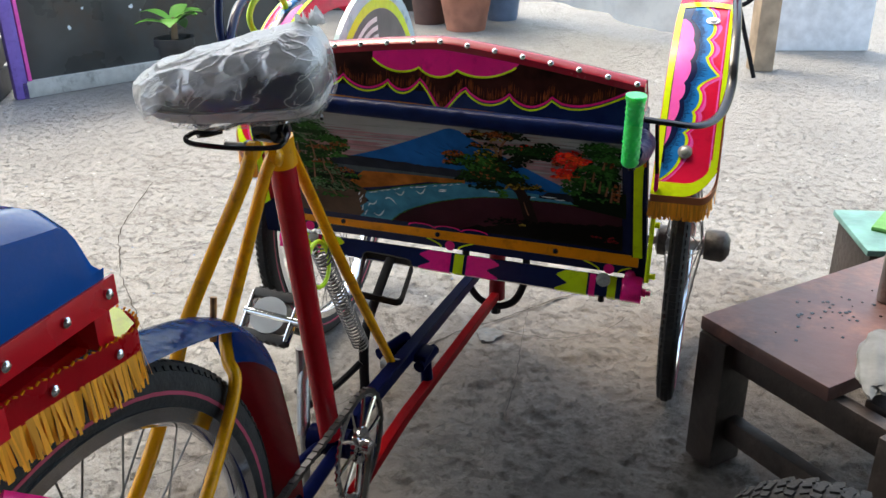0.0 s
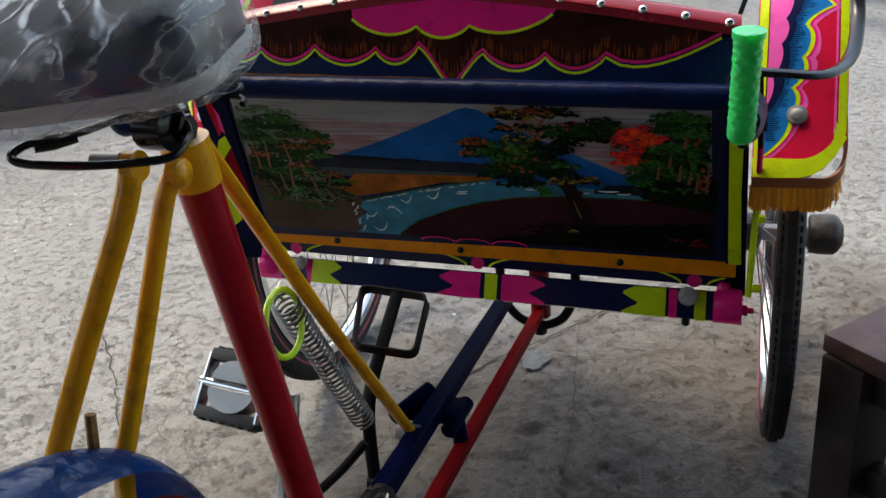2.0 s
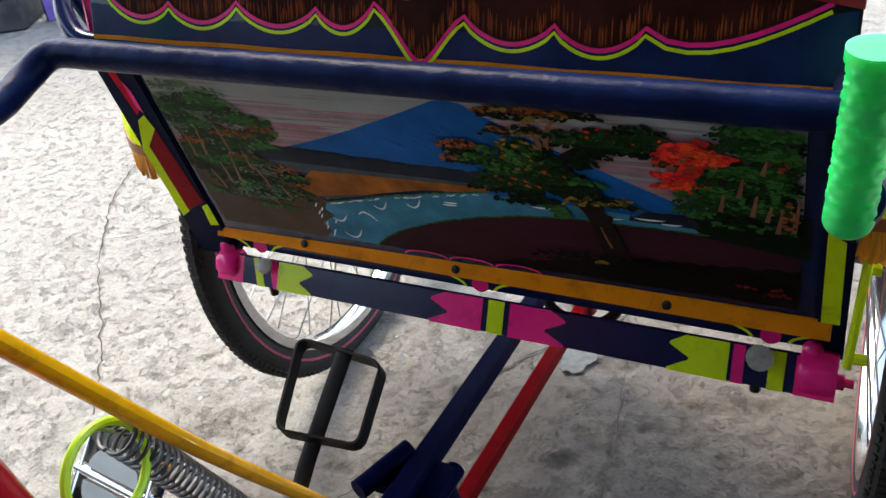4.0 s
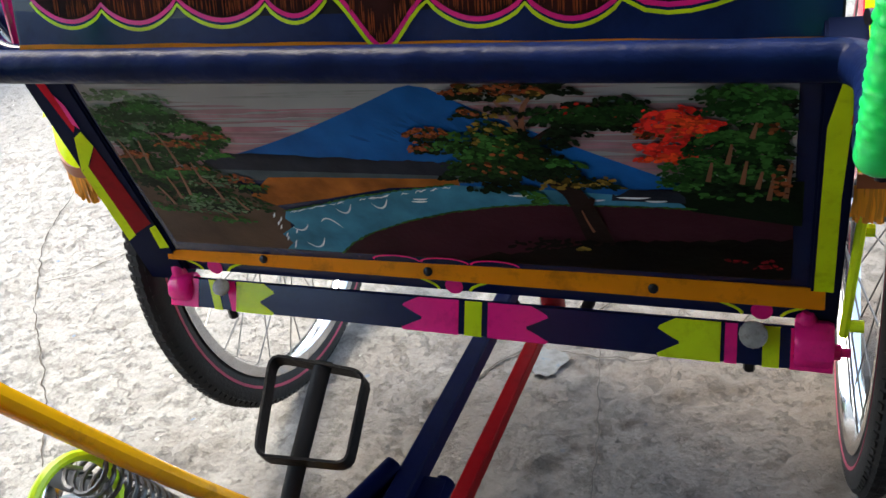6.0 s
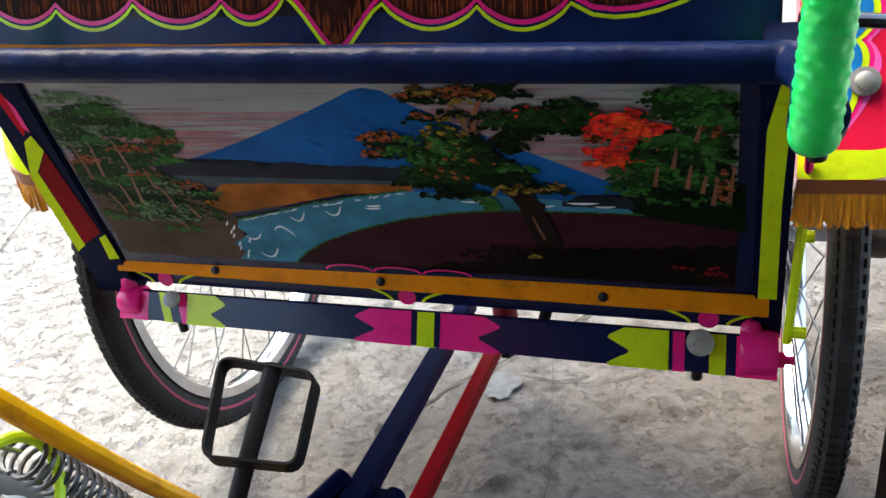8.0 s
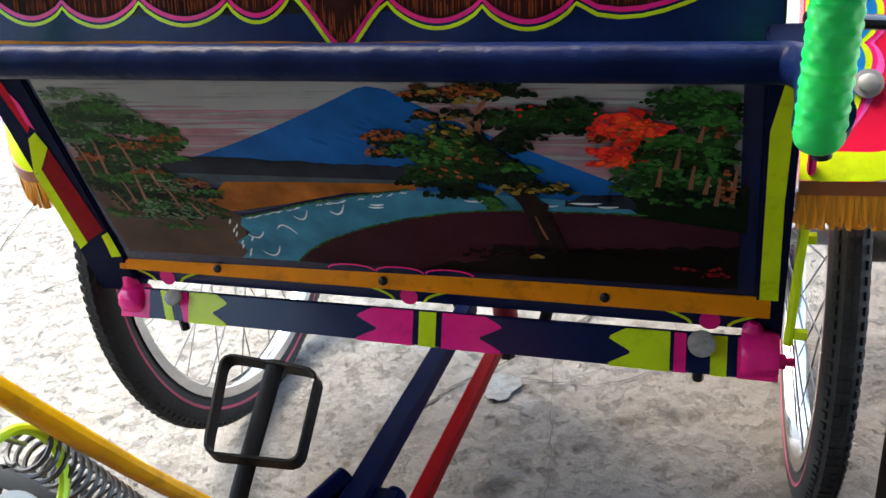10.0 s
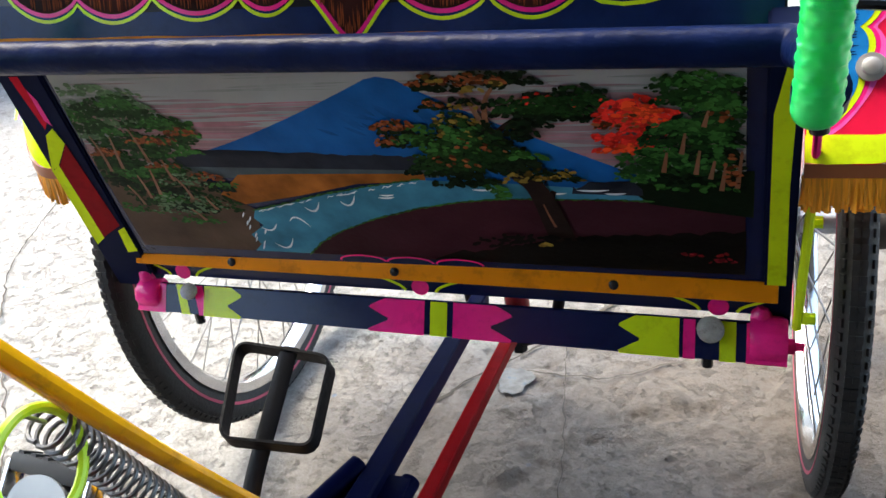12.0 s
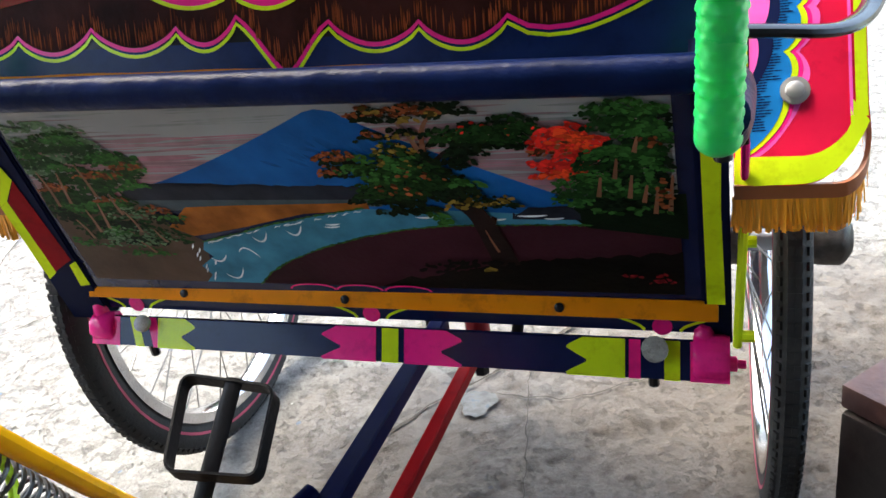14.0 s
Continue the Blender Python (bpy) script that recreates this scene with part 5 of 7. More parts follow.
def fender(side):
    xi, xo = (0.379, 0.489) if side > 0 else (0.412, 0.484)            # inner and outer edge

    def surf(u, s, off=0.0):
        """u: 0 inner edge to 1 outer edge, s: metres along the top from the rear lip."""
        y, z, n = along(s)
        crown = 0.006 * (1 - (2 * u - 1) ** 2)
        return V(side * (xi + (xo - xi) * u), y + n.x * (off + crown), z + n.y * (off + crown))
    u_, bend = (0.45, 0.055) if side > 0 else (0.05, 0.115)

    def corner(u):
        """How far the rounded rear corner is cut back along the fender."""
        return bend * max(0, (u - u_) / (1 - u_)) ** 2.4
    bm = bmesh.new()
    ns, nu = 44, 8
    grid = []
    for i in range(ns + 1):
        s = FLEN[-1] * i / ns
        row = []
        for j in range(nu + 1):
            u = j / nu
            cut = corner(u)
            row.append(bm.verts.new(surf(u, cut + (FLEN[-1] - cut) * (i / ns), 0)))
        y, z, n = along(s)
        cut = bend
        row.append(bm.verts.new(surf(1, cut + (FLEN[-1] - cut) * (i / ns), -0.045)))
        row.insert(0, bm.verts.new(surf(0, s, -0.045)))
        grid.append(row)
    for a, b in zip(grid, grid[1:]):
        for k in range(len(a) - 1):
            bm.faces.new((a[k], a[k + 1], b[k + 1], b[k]))
    bmesh.ops.recalc_face_normals(bm, faces=bm.faces)
    if sum((f.normal.z for f in bm.faces)) < 0:
        bmesh.ops.reverse_faces(bm, faces=bm.faces)
    ob = part("fender", bm, CRIM, becak, "crimson fender painted with pink, blue and lime waves")
    L = 0.46

    def stripe(lo, hi, material, off, s0=0.02, s1=L, n=160):
        b2 = bmesh.new()
        prev = None
        for k in range(n + 1):
            s = s0 + (s1 - s0) * k / n
            ua, ub_ = min(max(lo(s), 0.01), 0.985), min(max(hi(s), 0.012), 0.99)
            row = [b2.verts.new(surf(ua + (ub_ - ua) * q / 8, s, off)) for q in range(9)]
            if prev:
                for q in range(8):
                    b2.faces.new((prev[q], prev[q + 1], row[q + 1], row[q]))
            prev = row
        bmesh.ops.recalc_face_normals(b2, faces=b2.faces)
        part("painted_wave", b2, material, ob, smooth=False)

    def lobed(s, cusps, bulge, peak=None):
        """A row of lobes between cusps (s, u); the two spans at peak run to a point."""
        if s <= cusps[0][0]:
            return cusps[0][1]
        for (sa, ua), (sb, ub) in zip(cusps, cusps[1:]):
            if s <= sb:
                f = (s - sa) / (sb - sa)
                if peak and (sa == peak or sb == peak):
                    f = f ** 1.7 if sb == peak else 1 - (1 - f) ** 1.7
                    return ua + (ub - ua) * f
                return ua + (ub - ua) * f + bulge * math.sin(math.pi * f) ** 0.6
        return cusps[-1][1]

    wave = ((0.028, 0.0), (0.084, 0.29), (0.120, 0.32), (0.160, 0.42), (0.205, 0.46), (0.237, 0.77), (0.277, 0.54), (0.321, 0.50), (0.377, 0.54), (0.44, 0.42))
    petal = ((0.088, 0.06), (0.136, 0.17), (0.180, 0.25), (0.217, 0.29), (0.265, 0.34), (0.317, 0.34), (0.385, 0.18))

    def bound(s):
        return 0.05 + lobed(s, wave, 0.085 if s > 0.08 else 0.12, 0.237)

    e = 0.0005
    stripe(lambda s: 0.0, lambda s: bound(s) + 0.13 + 0.02 * math.sin(s * 90), LPINK, e * 0.6, 0.027)
    stripe(lambda s: 0.0, lambda s: bound(s) + 0.085, PINK, e * 1.0, 0.0275)
    stripe(lambda s: 0.0, lambda s: bound(s) + 0.05, LIME, e * 1.6, 0.028)
    stripe(lambda s: 0.0, lambda s: bound(s), AZURE, e * 2.2, 0.0285)
    stripe(lambda s: 0.0, lambda s: lobed(s, petal, 0.05) + 0.10 + 0.02 * math.sin(s * 60), NAVY, e * 2.8, 0.062)
    stripe(lambda s: 0.0, lambda s: lobed(s, petal, 0.065), LPINK, e * 3.4, 0.088, 0.39)
    stripe(lambda s: 0.0, lambda s: 0.122, BLACKP, e * 4.0, 0.10)
    stripe(lambda s: 0.0, lambda s: 0.11, LIME, e * 4.6, 0.0)
    b2 = bmesh.new()          # fine navy strokes feathering the blue
    for k in range(150):
        s = 0.05 + 0.38 * k / 150
        u0 = lobed(s, petal, 0.05) + 0.08
        u1 = u0 + (bound(s) - u0) * rnd.uniform(0.3, 0.75)
        p = [(u0 + (u1 - u0) * q / 3, s) for q in range(4)]
        for a, b in zip(p, p[1:]):
            fill(b2, [surf(a[0], a[1] - 0.0007, e * 3), surf(b[0], b[1] - 0.0003, e * 3), surf(b[0], b[1] + 0.0003, e * 3), surf(a[0], a[1] + 0.0007, e * 3)])
    tagged(part("painted_feathering", b2, NAVY, ob, smooth=False), kind="stuff")
    # lime rim round the rear lip and outer edge
    b2 = bmesh.new()
    prev = None
    for j in range(25):
        u = j / 24
        cut = corner(u)
        a, b = b2.verts.new(surf(u, cut + 0.0005, e * 5)), b2.verts.new(surf(min(u, 0.86), cut + 0.027 - 0.004 * u, e * 5))
        if prev:
            b2.faces.new((prev[0], prev[1], b, a))
        prev = (a, b)
    bmesh.ops.remove_doubles(b2, verts=b2.verts, dist=1e-6)
    bmesh.ops.recalc_face_normals(b2, faces=b2.faces)
    part("painted_rim", b2, LIME, ob, smooth=False)
    stripe(lambda s: 0.0, lambda s: 0.99, LIME, e * 5.4, 0.445, 0.475, 8)
    stripe(lambda s: 0.90, lambda s: 0.99, LIME, e * 5, 0.06)
    stripe(lambda s: 0.855, lambda s: 0.88, LPINK, e * 5, 0.06)
    for s, ub in ((0.084, 0.46), (0.381, 0.63)):
        y, z, n = along(s)
        b2 = bmesh.new()
        c = surf(ub, s, 0.001)
        nn = V(0, n.x, n.y)
        tube(b2, [c, c + nn * 0.002, c + nn * 0.0022, c + nn * 0.005, c + nn * 0.0062], [0.0125, 0.0125, 0.008, 0.0075, 0.004], 18)
        part("fender_bolt", b2, WASHER, ob, "chrome bolt and washer")
    # red-brown lip band below the rear edge, with the fringe
    b2, fr = bmesh.new(), bmesh.new()
    prev = None
    ring = []
    for j in range(31):
        u = j / 30
        t0_, lift = (0.75, 0.035) if side > 0 else (0.15, 0.075)
        if u < t0_:
            p = V(side * (xi + (xo - xi) * u), along(0)[0] - 0.002, along(0)[1] + 0.004)
        else:
            q = (u - t0_) / (1 - t0_)
            p = V(side * (xi + (xo - xi) * (t0_ + (1 - t0_) * math.sin(q * math.pi / 2)) + side * 0.001), along(0)[0] - 0.002 + lift * (1 - math.cos(q * math.pi / 2)) + 0.01 * q * q, along(0)[1] + 0.004 + lift * q * q)
        ring.append(p)
    for k in range(1, 9):
        ring.append(ring[30] + V(0, 0.018 * k, 0.012 * k))
    for k, p in enumerate(ring):
        t_ = (ring[min(k + 1, len(ring) - 1)] - ring[max(k - 1, 0)]).normalized()
        o_ = t_.cross(V(0, 0, 1)).normalized() * side * 0.002
        row = [b2.verts.new(q_) for q_ in (p + o_, p + o_ - V(0, 0, 0.013), p - o_ - V(0, 0, 0.013), p - o_)]
        if prev:
            for m_ in range(4):
                b2.faces.new((prev[m_], prev[(m_ + 1) % 4], row[(m_ + 1) % 4], row[m_]))
        prev = row
    bmesh.ops.recalc_face_normals(b2, faces=b2.faces)
    part("lip_band", b2, mat("brown_lip_vinyl", (0.34, 0.10, 0.03), rough=0.4), ob)
    for p, q in zip(ring, ring[1:]):
        for k in range(6):
            c = p.lerp(q, k / 6) - V(0, 0, 0.011)
            w = 0.0011 + rnd.random() * 0.0008
            l = rnd.uniform(0.026, 0.036)
            sw = rnd.uniform(-0.003, 0.003)
            d = (q - p).normalized() * w
            fill(fr, [c - d, c + d, c + d + V(sw, rnd.uniform(-0.003, 0.003), -l), c - d + V(sw, 0, -l)])
    tagged(part("fringe", fr, FRINGE, ob, "orange-yellow strip fringe", smooth=False), kind="stuff")
    return ob


fender(1)
fender(-1)
# side arm of flat iron with chain guard rods beside the fender
part("arm_rail", T(smooth_path([V(0.366, 1.86, 0.762), V(0.40, 1.868, 0.757), V(0.452, 1.90, 0.747), V(0.482, 1.97, 0.75), V(0.494, 2.05, 0.775), V(0.494, 2.10, 0.815), V(0.492, 2.18, 0.862), V(0.487, 2.31, 0.895)], 7), 0.0085, 10, flat=0.6), BLACKP, becak, "black flat-iron arm rail")
for s in (1,):
    sr = part("side_rod", T([V(s * 0.384, 1.99, 0.41), V(s * 0.388, 1.968, 0.56)], 0.0045, 8), LIME, becak, "slim upright rod painted lime, pink and black")
    part("rod_sleeve", T([V(s * 0.388, 1.968, 0.56), V(s * 0.388, 1.955, 0.64)], 0.0038, 8), PINK, sr)
    part("rod_sleeve", T([V(s * 0.388, 1.955, 0.64), V(s * 0.382, 1.925, 0.745)], 0.0036, 8), BLACKP, sr)
    for z in (0.425, 0.53):
        bm = bmesh.new()
        disc(bm, V(s * 0.388, 1.985, z), V(s, 0, 0), 0.006, 0.012, 8)
        part("side_nut", bm, LIME, sr)


def side_panel(s):
    """Half-round cabin side with a painted inner face."""
    cy, cz, R = 2.44, 0.58, 0.30

    def at(r, a, off):
        return V(s * (0.335 - off), cy + r * 1.02 * math.cos(a), cz + r * math.sin(a))

    def arc(r, a0=0.0, a1=math.pi, n=30, off=0.0):
        return [at(r, a0 + (a1 - a0) * k / n, off) for k in range(n + 1)]
    bm = bmesh.new()
    inner, outer = [bm.verts.new(p) for p in arc(R)], [bm.verts.new(p) for p in arc(R, off=-0.012)]
    bm.faces.new(inner)
    bm.faces.new(outer[::-1])
    n = len(inner)
    for k in range(n):
        bm.faces.new((inner[k], inner[(k + 1) % n], outer[(k + 1) % n], outer[k]))
    bmesh.ops.recalc_face_normals(bm, faces=bm.faces)
    ob = part("side_panel", bm, mat("pale_blue_enamel", (0.42, 0.62, 0.66), rough=0.3, coat=0.3), becak, "half-round cabin side with painted feathers inside", smooth=False)

    def band_(r0, r1, material, off, a0=0.0, a1=math.pi):
        b2 = bmesh.new()
        lo, hi = [b2.verts.new(p) for p in arc(r0, a0, a1, off=off)], [b2.verts.new(p) for p in arc(r1, a0, a1, off=off)]
        for k in range(len(lo) - 1):
            b2.faces.new((lo[k], lo[k + 1], hi[k + 1], hi[k]))
        part("painted_band", b2, material, ob, smooth=False)
    band_(0.245, 0.27, LIME, 0.0008)
    band_(0.01, 0.245, mat("smoky_grey_enamel", (0.10, 0.10, 0.095), rough=0.35, var=0.4, scale=12), 0.0008)
    for k in range(6):
        band_(0.11 + 0.021 * k, 0.122 + 0.021 * k, WHITEP, 0.0016, 1.45 + 0.02 * k, 2.55 - 0.05 * k)
    band_(0.0, 0.085, LIME, 0.0016, 0.3, 1.6)
    band_(0.0, 0.072, LPINK, 0.0022, 0.3, 1.6)
    return ob


part("pink_rod", T([V(0.487, 2.31, 0.888), V(0.484, 2.33, 1.03)], 0.0065, 10), LPINK, becak, "pink upright rod of the arm")
part("lime_rod", T([V(0.405, 2.385, 0.868), V(0.409, 2.41, 1.0)], 0.006, 10), LIME, becak, "lime upright rod of the arm")
side_panel(-1)
part("seat_box", B(V(0, 2.22, 0.57), (0.66, 0.40, 0.14), None, 0.008), NAVY, becak, "navy bench box")
part("seat_cushion", B(V(0, 2.19, 0.665), (0.655, 0.42, 0.07), None, 0.02), VINYL_RED, becak, "glossy red vinyl bench cushion")
# cradle irons and pivot under the cabin, seen below the rail
for pts in ([V(-0.092, 2.38, 0.26), V(-0.088, 2.38, 0.19), V(-0.079, 2.38, 0.147), V(-0.058, 2.38, 0.118), V(-0.030, 2.38, 0.104), V(-0.014, 2.38, 0.102)], [V(0.066, 2.38, 0.26), V(0.062, 2.38, 0.19), V(0.052, 2.38, 0.150), V(0.034, 2.38, 0.120), V(0.006, 2.38, 0.104), V(-0.014, 2.38, 0.102)]):
    part("under_hook", T(smooth_path(pts, 5), 0.0095, 10, flat=0.75), DARKMETAL, becak)
part("pivot_post", T([V(-0.014, 2.40, 0.44), V(-0.014, 2.40, 0.115)], 0.021, 14), MAROON, becak, "dark red pivot post")
bm = bmesh.new()
disc(bm, V(-0.013, 2.385, 0.104), V(0, 0, -1), 0.013, 0.024, 6)
part("pivot_nut", bm, DARKMETAL, becak)
for x in (-0.33, -0.015, 0.31):
    dd = bmesh.new()
    disc(dd, V(x, 2.0112, 0.4265 - 0.027 * x), V(0, -1, 0), 0.0105, 0.001, 16)
    part("painted_dot", dd, PINK, under, smooth=False)
    for s in (-1, 1):
        bm = bmesh.new()
        ribbon(bm, lambda a, b, o: V(a, 2.0102, b - 0.027 * a), [(x + s * (0.018 + 0.004 * k), 0.4215 + 0.016 * (k / 8) ** 0.6) for k in range(9)], 0.0032, 0)
        part("painted_sprig", bm, LIME, under, smooth=False)

# ---- rear frame ----
BBX = RX + 0.012
BB = V(BBX, 1.505, 0.29)
SEAT = V(-0.046, 1.402, 0.828)
part("seat_tube", T([BB + V(0, -0.012, 0.02), SEAT], 0.0178, 18), RED, becak, "thick red seat tube")
part("seat_collar", T([SEAT + V(0, 0.006, -0.034), SEAT + V(0, 0.0, 0.005)], 0.0200, 18), YEL, becak, "mustard-yellow seat collar")
part("seat_post", T([SEAT, SEAT + V(0.0, -0.012, 0.07)], 0.0125, 14), CHROME, becak)
HUBR = V(RX, 0.958, 0.352)
near = [V(-0.0335, 1.369, 0.820), V(-0.042, 1.358, 0.80), V(-0.060, 1.321, 0.706), V(-0.073, 1.290, 0.634), V(-0.077, 1.279, 0.608), V(-0.058, 1.250, 0.590), V(-0.036, 1.224, 0.570), V(-0.030, 1.14, 0.49), V(-0.018, 0.965, 0.36)]
far = [V(-0.044, 1.336, 0.838), V(-0.052, 1.32, 0.80), V(-0.087, 1.287, 0.71), V(-0.117, 1.259, 0.63), V(-0.120, 1.225, 0.58), V(-0.118, 1.14, 0.49), V(-0.115, 0.965, 0.36)]
for pts in (near, far):
    st = part("seat_stay", T(smooth_path(pts, 6), 0.0092, 12, flat=0.85), YEL, becak, "mustard-yellow seat stay")
    tab = bmesh.new()
    disc(tab, pts[0] - V(0.004, 0, 0.003), V(1, 0, 0), 0.0115, 0.010, 18, 0.002)
    part("stay_lug", tab, YEL, st)
    bm = bmesh.new()
    if pts is near:
        disc(bm, V(-0.034, 1.3645, 0.8175), V(1, -0.2, 0), 0.0080, 0.009, 16, 0.0025)
    else:
        disc(bm, V(-0.086, 1.345, 0.835), V(1, 0, 0), 0.0052, 0.036, 12, 0.001)
        disc(bm, V(-0.058, 1.345, 0.835), V(1, 0, 0), 0.0090, 0.006, 6)
    part("stay_bolt", bm, YEL if pts is near else GREASY, st, "" if pts is near else "greasy iron bolt through the stay")
LUG = V(-0.045, 1.752, 0.288)
fs = smooth_path([V(-0.052, 1.428, 0.826), V(-0.046, 1.58, 0.558), LUG + V(0, -0.008, 0.012)], 6)
fst = part("front_stay", T(fs, 0.0092, 12, flat=0.75), YEL, becak, "mustard-yellow flat front stay")
bm = bmesh.new()
disc(bm, LUG + V(-0.02, -0.004, 0.006), V(1, 0, 0), 0.012, 0.034, 14)
part("stay_bolt", bm, STEEL, fst)
# main tubes to the pivot
BT = V(-0.062, 2.36, 0.193)


def square_tube(pts, w, h=None):
    """A square steel tube along pts with lightly rounded corners, its flat side up."""
    bm = bmesh.new()
    h, c, rings = h or w, 0.18, []
    for k, p in enumerate(pts):
        d = (pts[min(k + 1, len(pts) - 1)] - pts[max(k - 1, 0)]).normalized()
        sx = d.cross(V(0, 0, 1)).normalized()
        su = sx.cross(d)
        rings.append([bm.verts.new(p + sx * w / 2 * a + su * h / 2 * b) for a, b in ((1, 1 - c), (1 - c, 1), (c - 1, 1), (-1, 1 - c), (-1, c - 1), (c - 1, -1), (1 - c, -1), (1, c - 1))])
    for a, b in zip(rings, rings[1:]):
        for k in range(8):
            bm.faces.new((a[k], a[(k + 1) % 8], b[(k + 1) % 8], b[k]))
    bm.faces.new(rings[0][::-1])
    bm.faces.new(rings[-1])
    bmesh.ops.recalc_face_normals(bm, faces=bm.faces)
    return bm


part("main_tube", square_tube([V(-0.030, 1.52, 0.322), V(-0.035, 1.75, 0.292), BT], 0.026), TUBE_BLUE, becak, "dark blue square main tube")
part("lower_tube", square_tube([BB + V(0.034, -0.02, -0.09), V(-0.024, 1.75, 0.183), V(-0.014, 2.39, 0.128)], 0.021), TUBE_RED, becak, "red square lower tube")
for p, q, r in ((V(-0.088, 1.792, 0.282), V(-0.060, 1.866, 0.284), 0.0125), (V(-0.012, 1.80, 0.262), V(-0.006, 1.872, 0.262), 0.0115)):
    part("hinge_sleeve", T([p, q], r, 14), TUBE_BLUE, becak, "short blue hinge sleeve")
part("hinge_clamp", B(V(-0.040, 1.838, 0.270), (0.078, 0.062, 0.014), Matrix.Rotation(radians(-8), 3, "X"), 0.003), TUBE_BLUE, becak, "dark blue welded plate")
part("hinge_strut", T([V(-0.022, 1.862, 0.262), V(-0.028, 1.89, 0.172)], 0.0125, 12), TUBE_BLUE, becak, "short blue strut to the lower tube")
part("bottom_bracket", T([BB - V(0.04, 0, 0), BB + V(0.03, 0, 0)], 0.024, 16), TUBE_BLUE, becak, "blue bottom bracket shell")
for s in (-1, 1):
    part("chain_stay", T([BB + V(s * 0.015, -0.02, 0), V(RX + s * 0.04, 1.25, 0.31), HUBR + V(s * 0.062, 0.01, 0)], 0.011, 10), TUBE_BLUE, becak, "dark blue chain stay")

# chainring, cranks, pedals and chain on the right
CR = V(BBX + 0.045, 1.505, 0.293)
RCH = 0.088
bm = lathe(bmesh.new(), [(RCH - 0.010, -0.0015), (RCH, -0.0015), (RCH, 0.0015), (RCH - 0.010, 0.0015)], CR, seg=64)
for k in range(44):
    rot = Matrix.Rotation(2 * math.pi * k / 44, 3, "X")
    box(bm, CR + rot @ V(0, RCH + 0.002, 0), (0.002, 0.006, 0.005), rot)
for k in range(5):
    a = 2 * math.pi * k / 5 + 0.3
    d = V(0, math.cos(a), math.sin(a))
    t = V(0, -math.sin(a), math.cos(a))
    for s in (-1, 1):
        tube(bm, [CR + d * 0.02 + t * s * 0.008, CR + d * 0.055 + t * s * 0.02, CR + d * (RCH - 0.008) + t * s * 0.026], 0.0035, 6)
lathe(bm, [(0.018, -0.003), (0.03, -0.003), (0.03, 0.004), (0.018, 0.004)], CR, seg=32)
ring = part("chainring", bm, CHROME, becak, "chromed chainring with cut-out pattern")
bm = bmesh.new()
disc(bm, CR - V(0.01, 0, 0), V(1, 0, 0), 0.014, 0.03, 16, 0.003)
part("crank_boss", bm, CHROME, ring)
LP = V(-0.205, 1.607, 0.442)
ldir = (V(0, LP.y, LP.z) - V(0, BB.y, BB.z))
part("crank_arm", T([CR + V(0.016, 0, 0), CR + V(0.02, -ldir.y * 0.5, -ldir.z * 0.5), CR + V(0.022, -ldir.y, -ldir.z)], 0.0095, 10, flat=0.7), CHROME, ring)
part("crank_arm", T([V(BBX - 0.055, BB.y, BB.z), V(BBX - 0.07, LP.y - 0.06, LP.z - 0.085), V(BBX - 0.078, LP.y, LP.z)], 0.011, 10, flat=0.8), STEEL, becak, "grey steel crank arm")


def pedal(c, m, name="pedal"):
    c = Vector(c)
    def at(x, y, z):
        return c + m @ V(x, y, z)
    bm = bmesh.new()
    for s in (-1, 1):
        box(bm, at(0, s * 0.036, 0), (0.094, 0.016, 0.022), m, 0.004)
        for k in range(6):
            box(bm, at(-0.036 + k * 0.0145, s * 0.0445, 0), (0.006, 0.003, 0.02), m)
    ob = part(name, bm, mat("black_pedal_rubber", (0.02, 0.02, 0.02), rough=0.6, bump=0.2), becak, "black rubber pedal with grey reflector plates")
    for s in (-1, 1):
        b2 = bmesh.new()
        pts = [at(0.034 * math.cos(a), s * (0.006 + 0.026 * math.sin(a)), 0.0125) for a in [math.pi * k / 14 for k in range(15)]]
        vs = [b2.verts.new(p) for p in pts]
        lo = [b2.verts.new(p - m @ V(0, 0, 0.025)) for p in pts]
        b2.faces.new(vs)
        b2.faces.new(lo[::-1])
        for k in range(15):
            b2.faces.new((vs[k], lo[k], lo[(k + 1) % 15], vs[(k + 1) % 15]))
        bmesh.ops.recalc_face_normals(b2, faces=b2.faces)
        part("pedal_plate", b2, mat("grey_pedal_plate", (0.34, 0.35, 0.34), rough=0.4, metal=0.5), ob)
    part("pedal_axle", T([at(-0.052, 0, 0.004), at(0.075, 0, 0.004)], 0.0075, 12), CHROME, ob)
    for x in (-0.046, 0.046):
        part("pedal_end", B(at(x, 0, 0.002), (0.006, 0.075, 0.018), m, 0.002), CHROME, ob)
    return ob


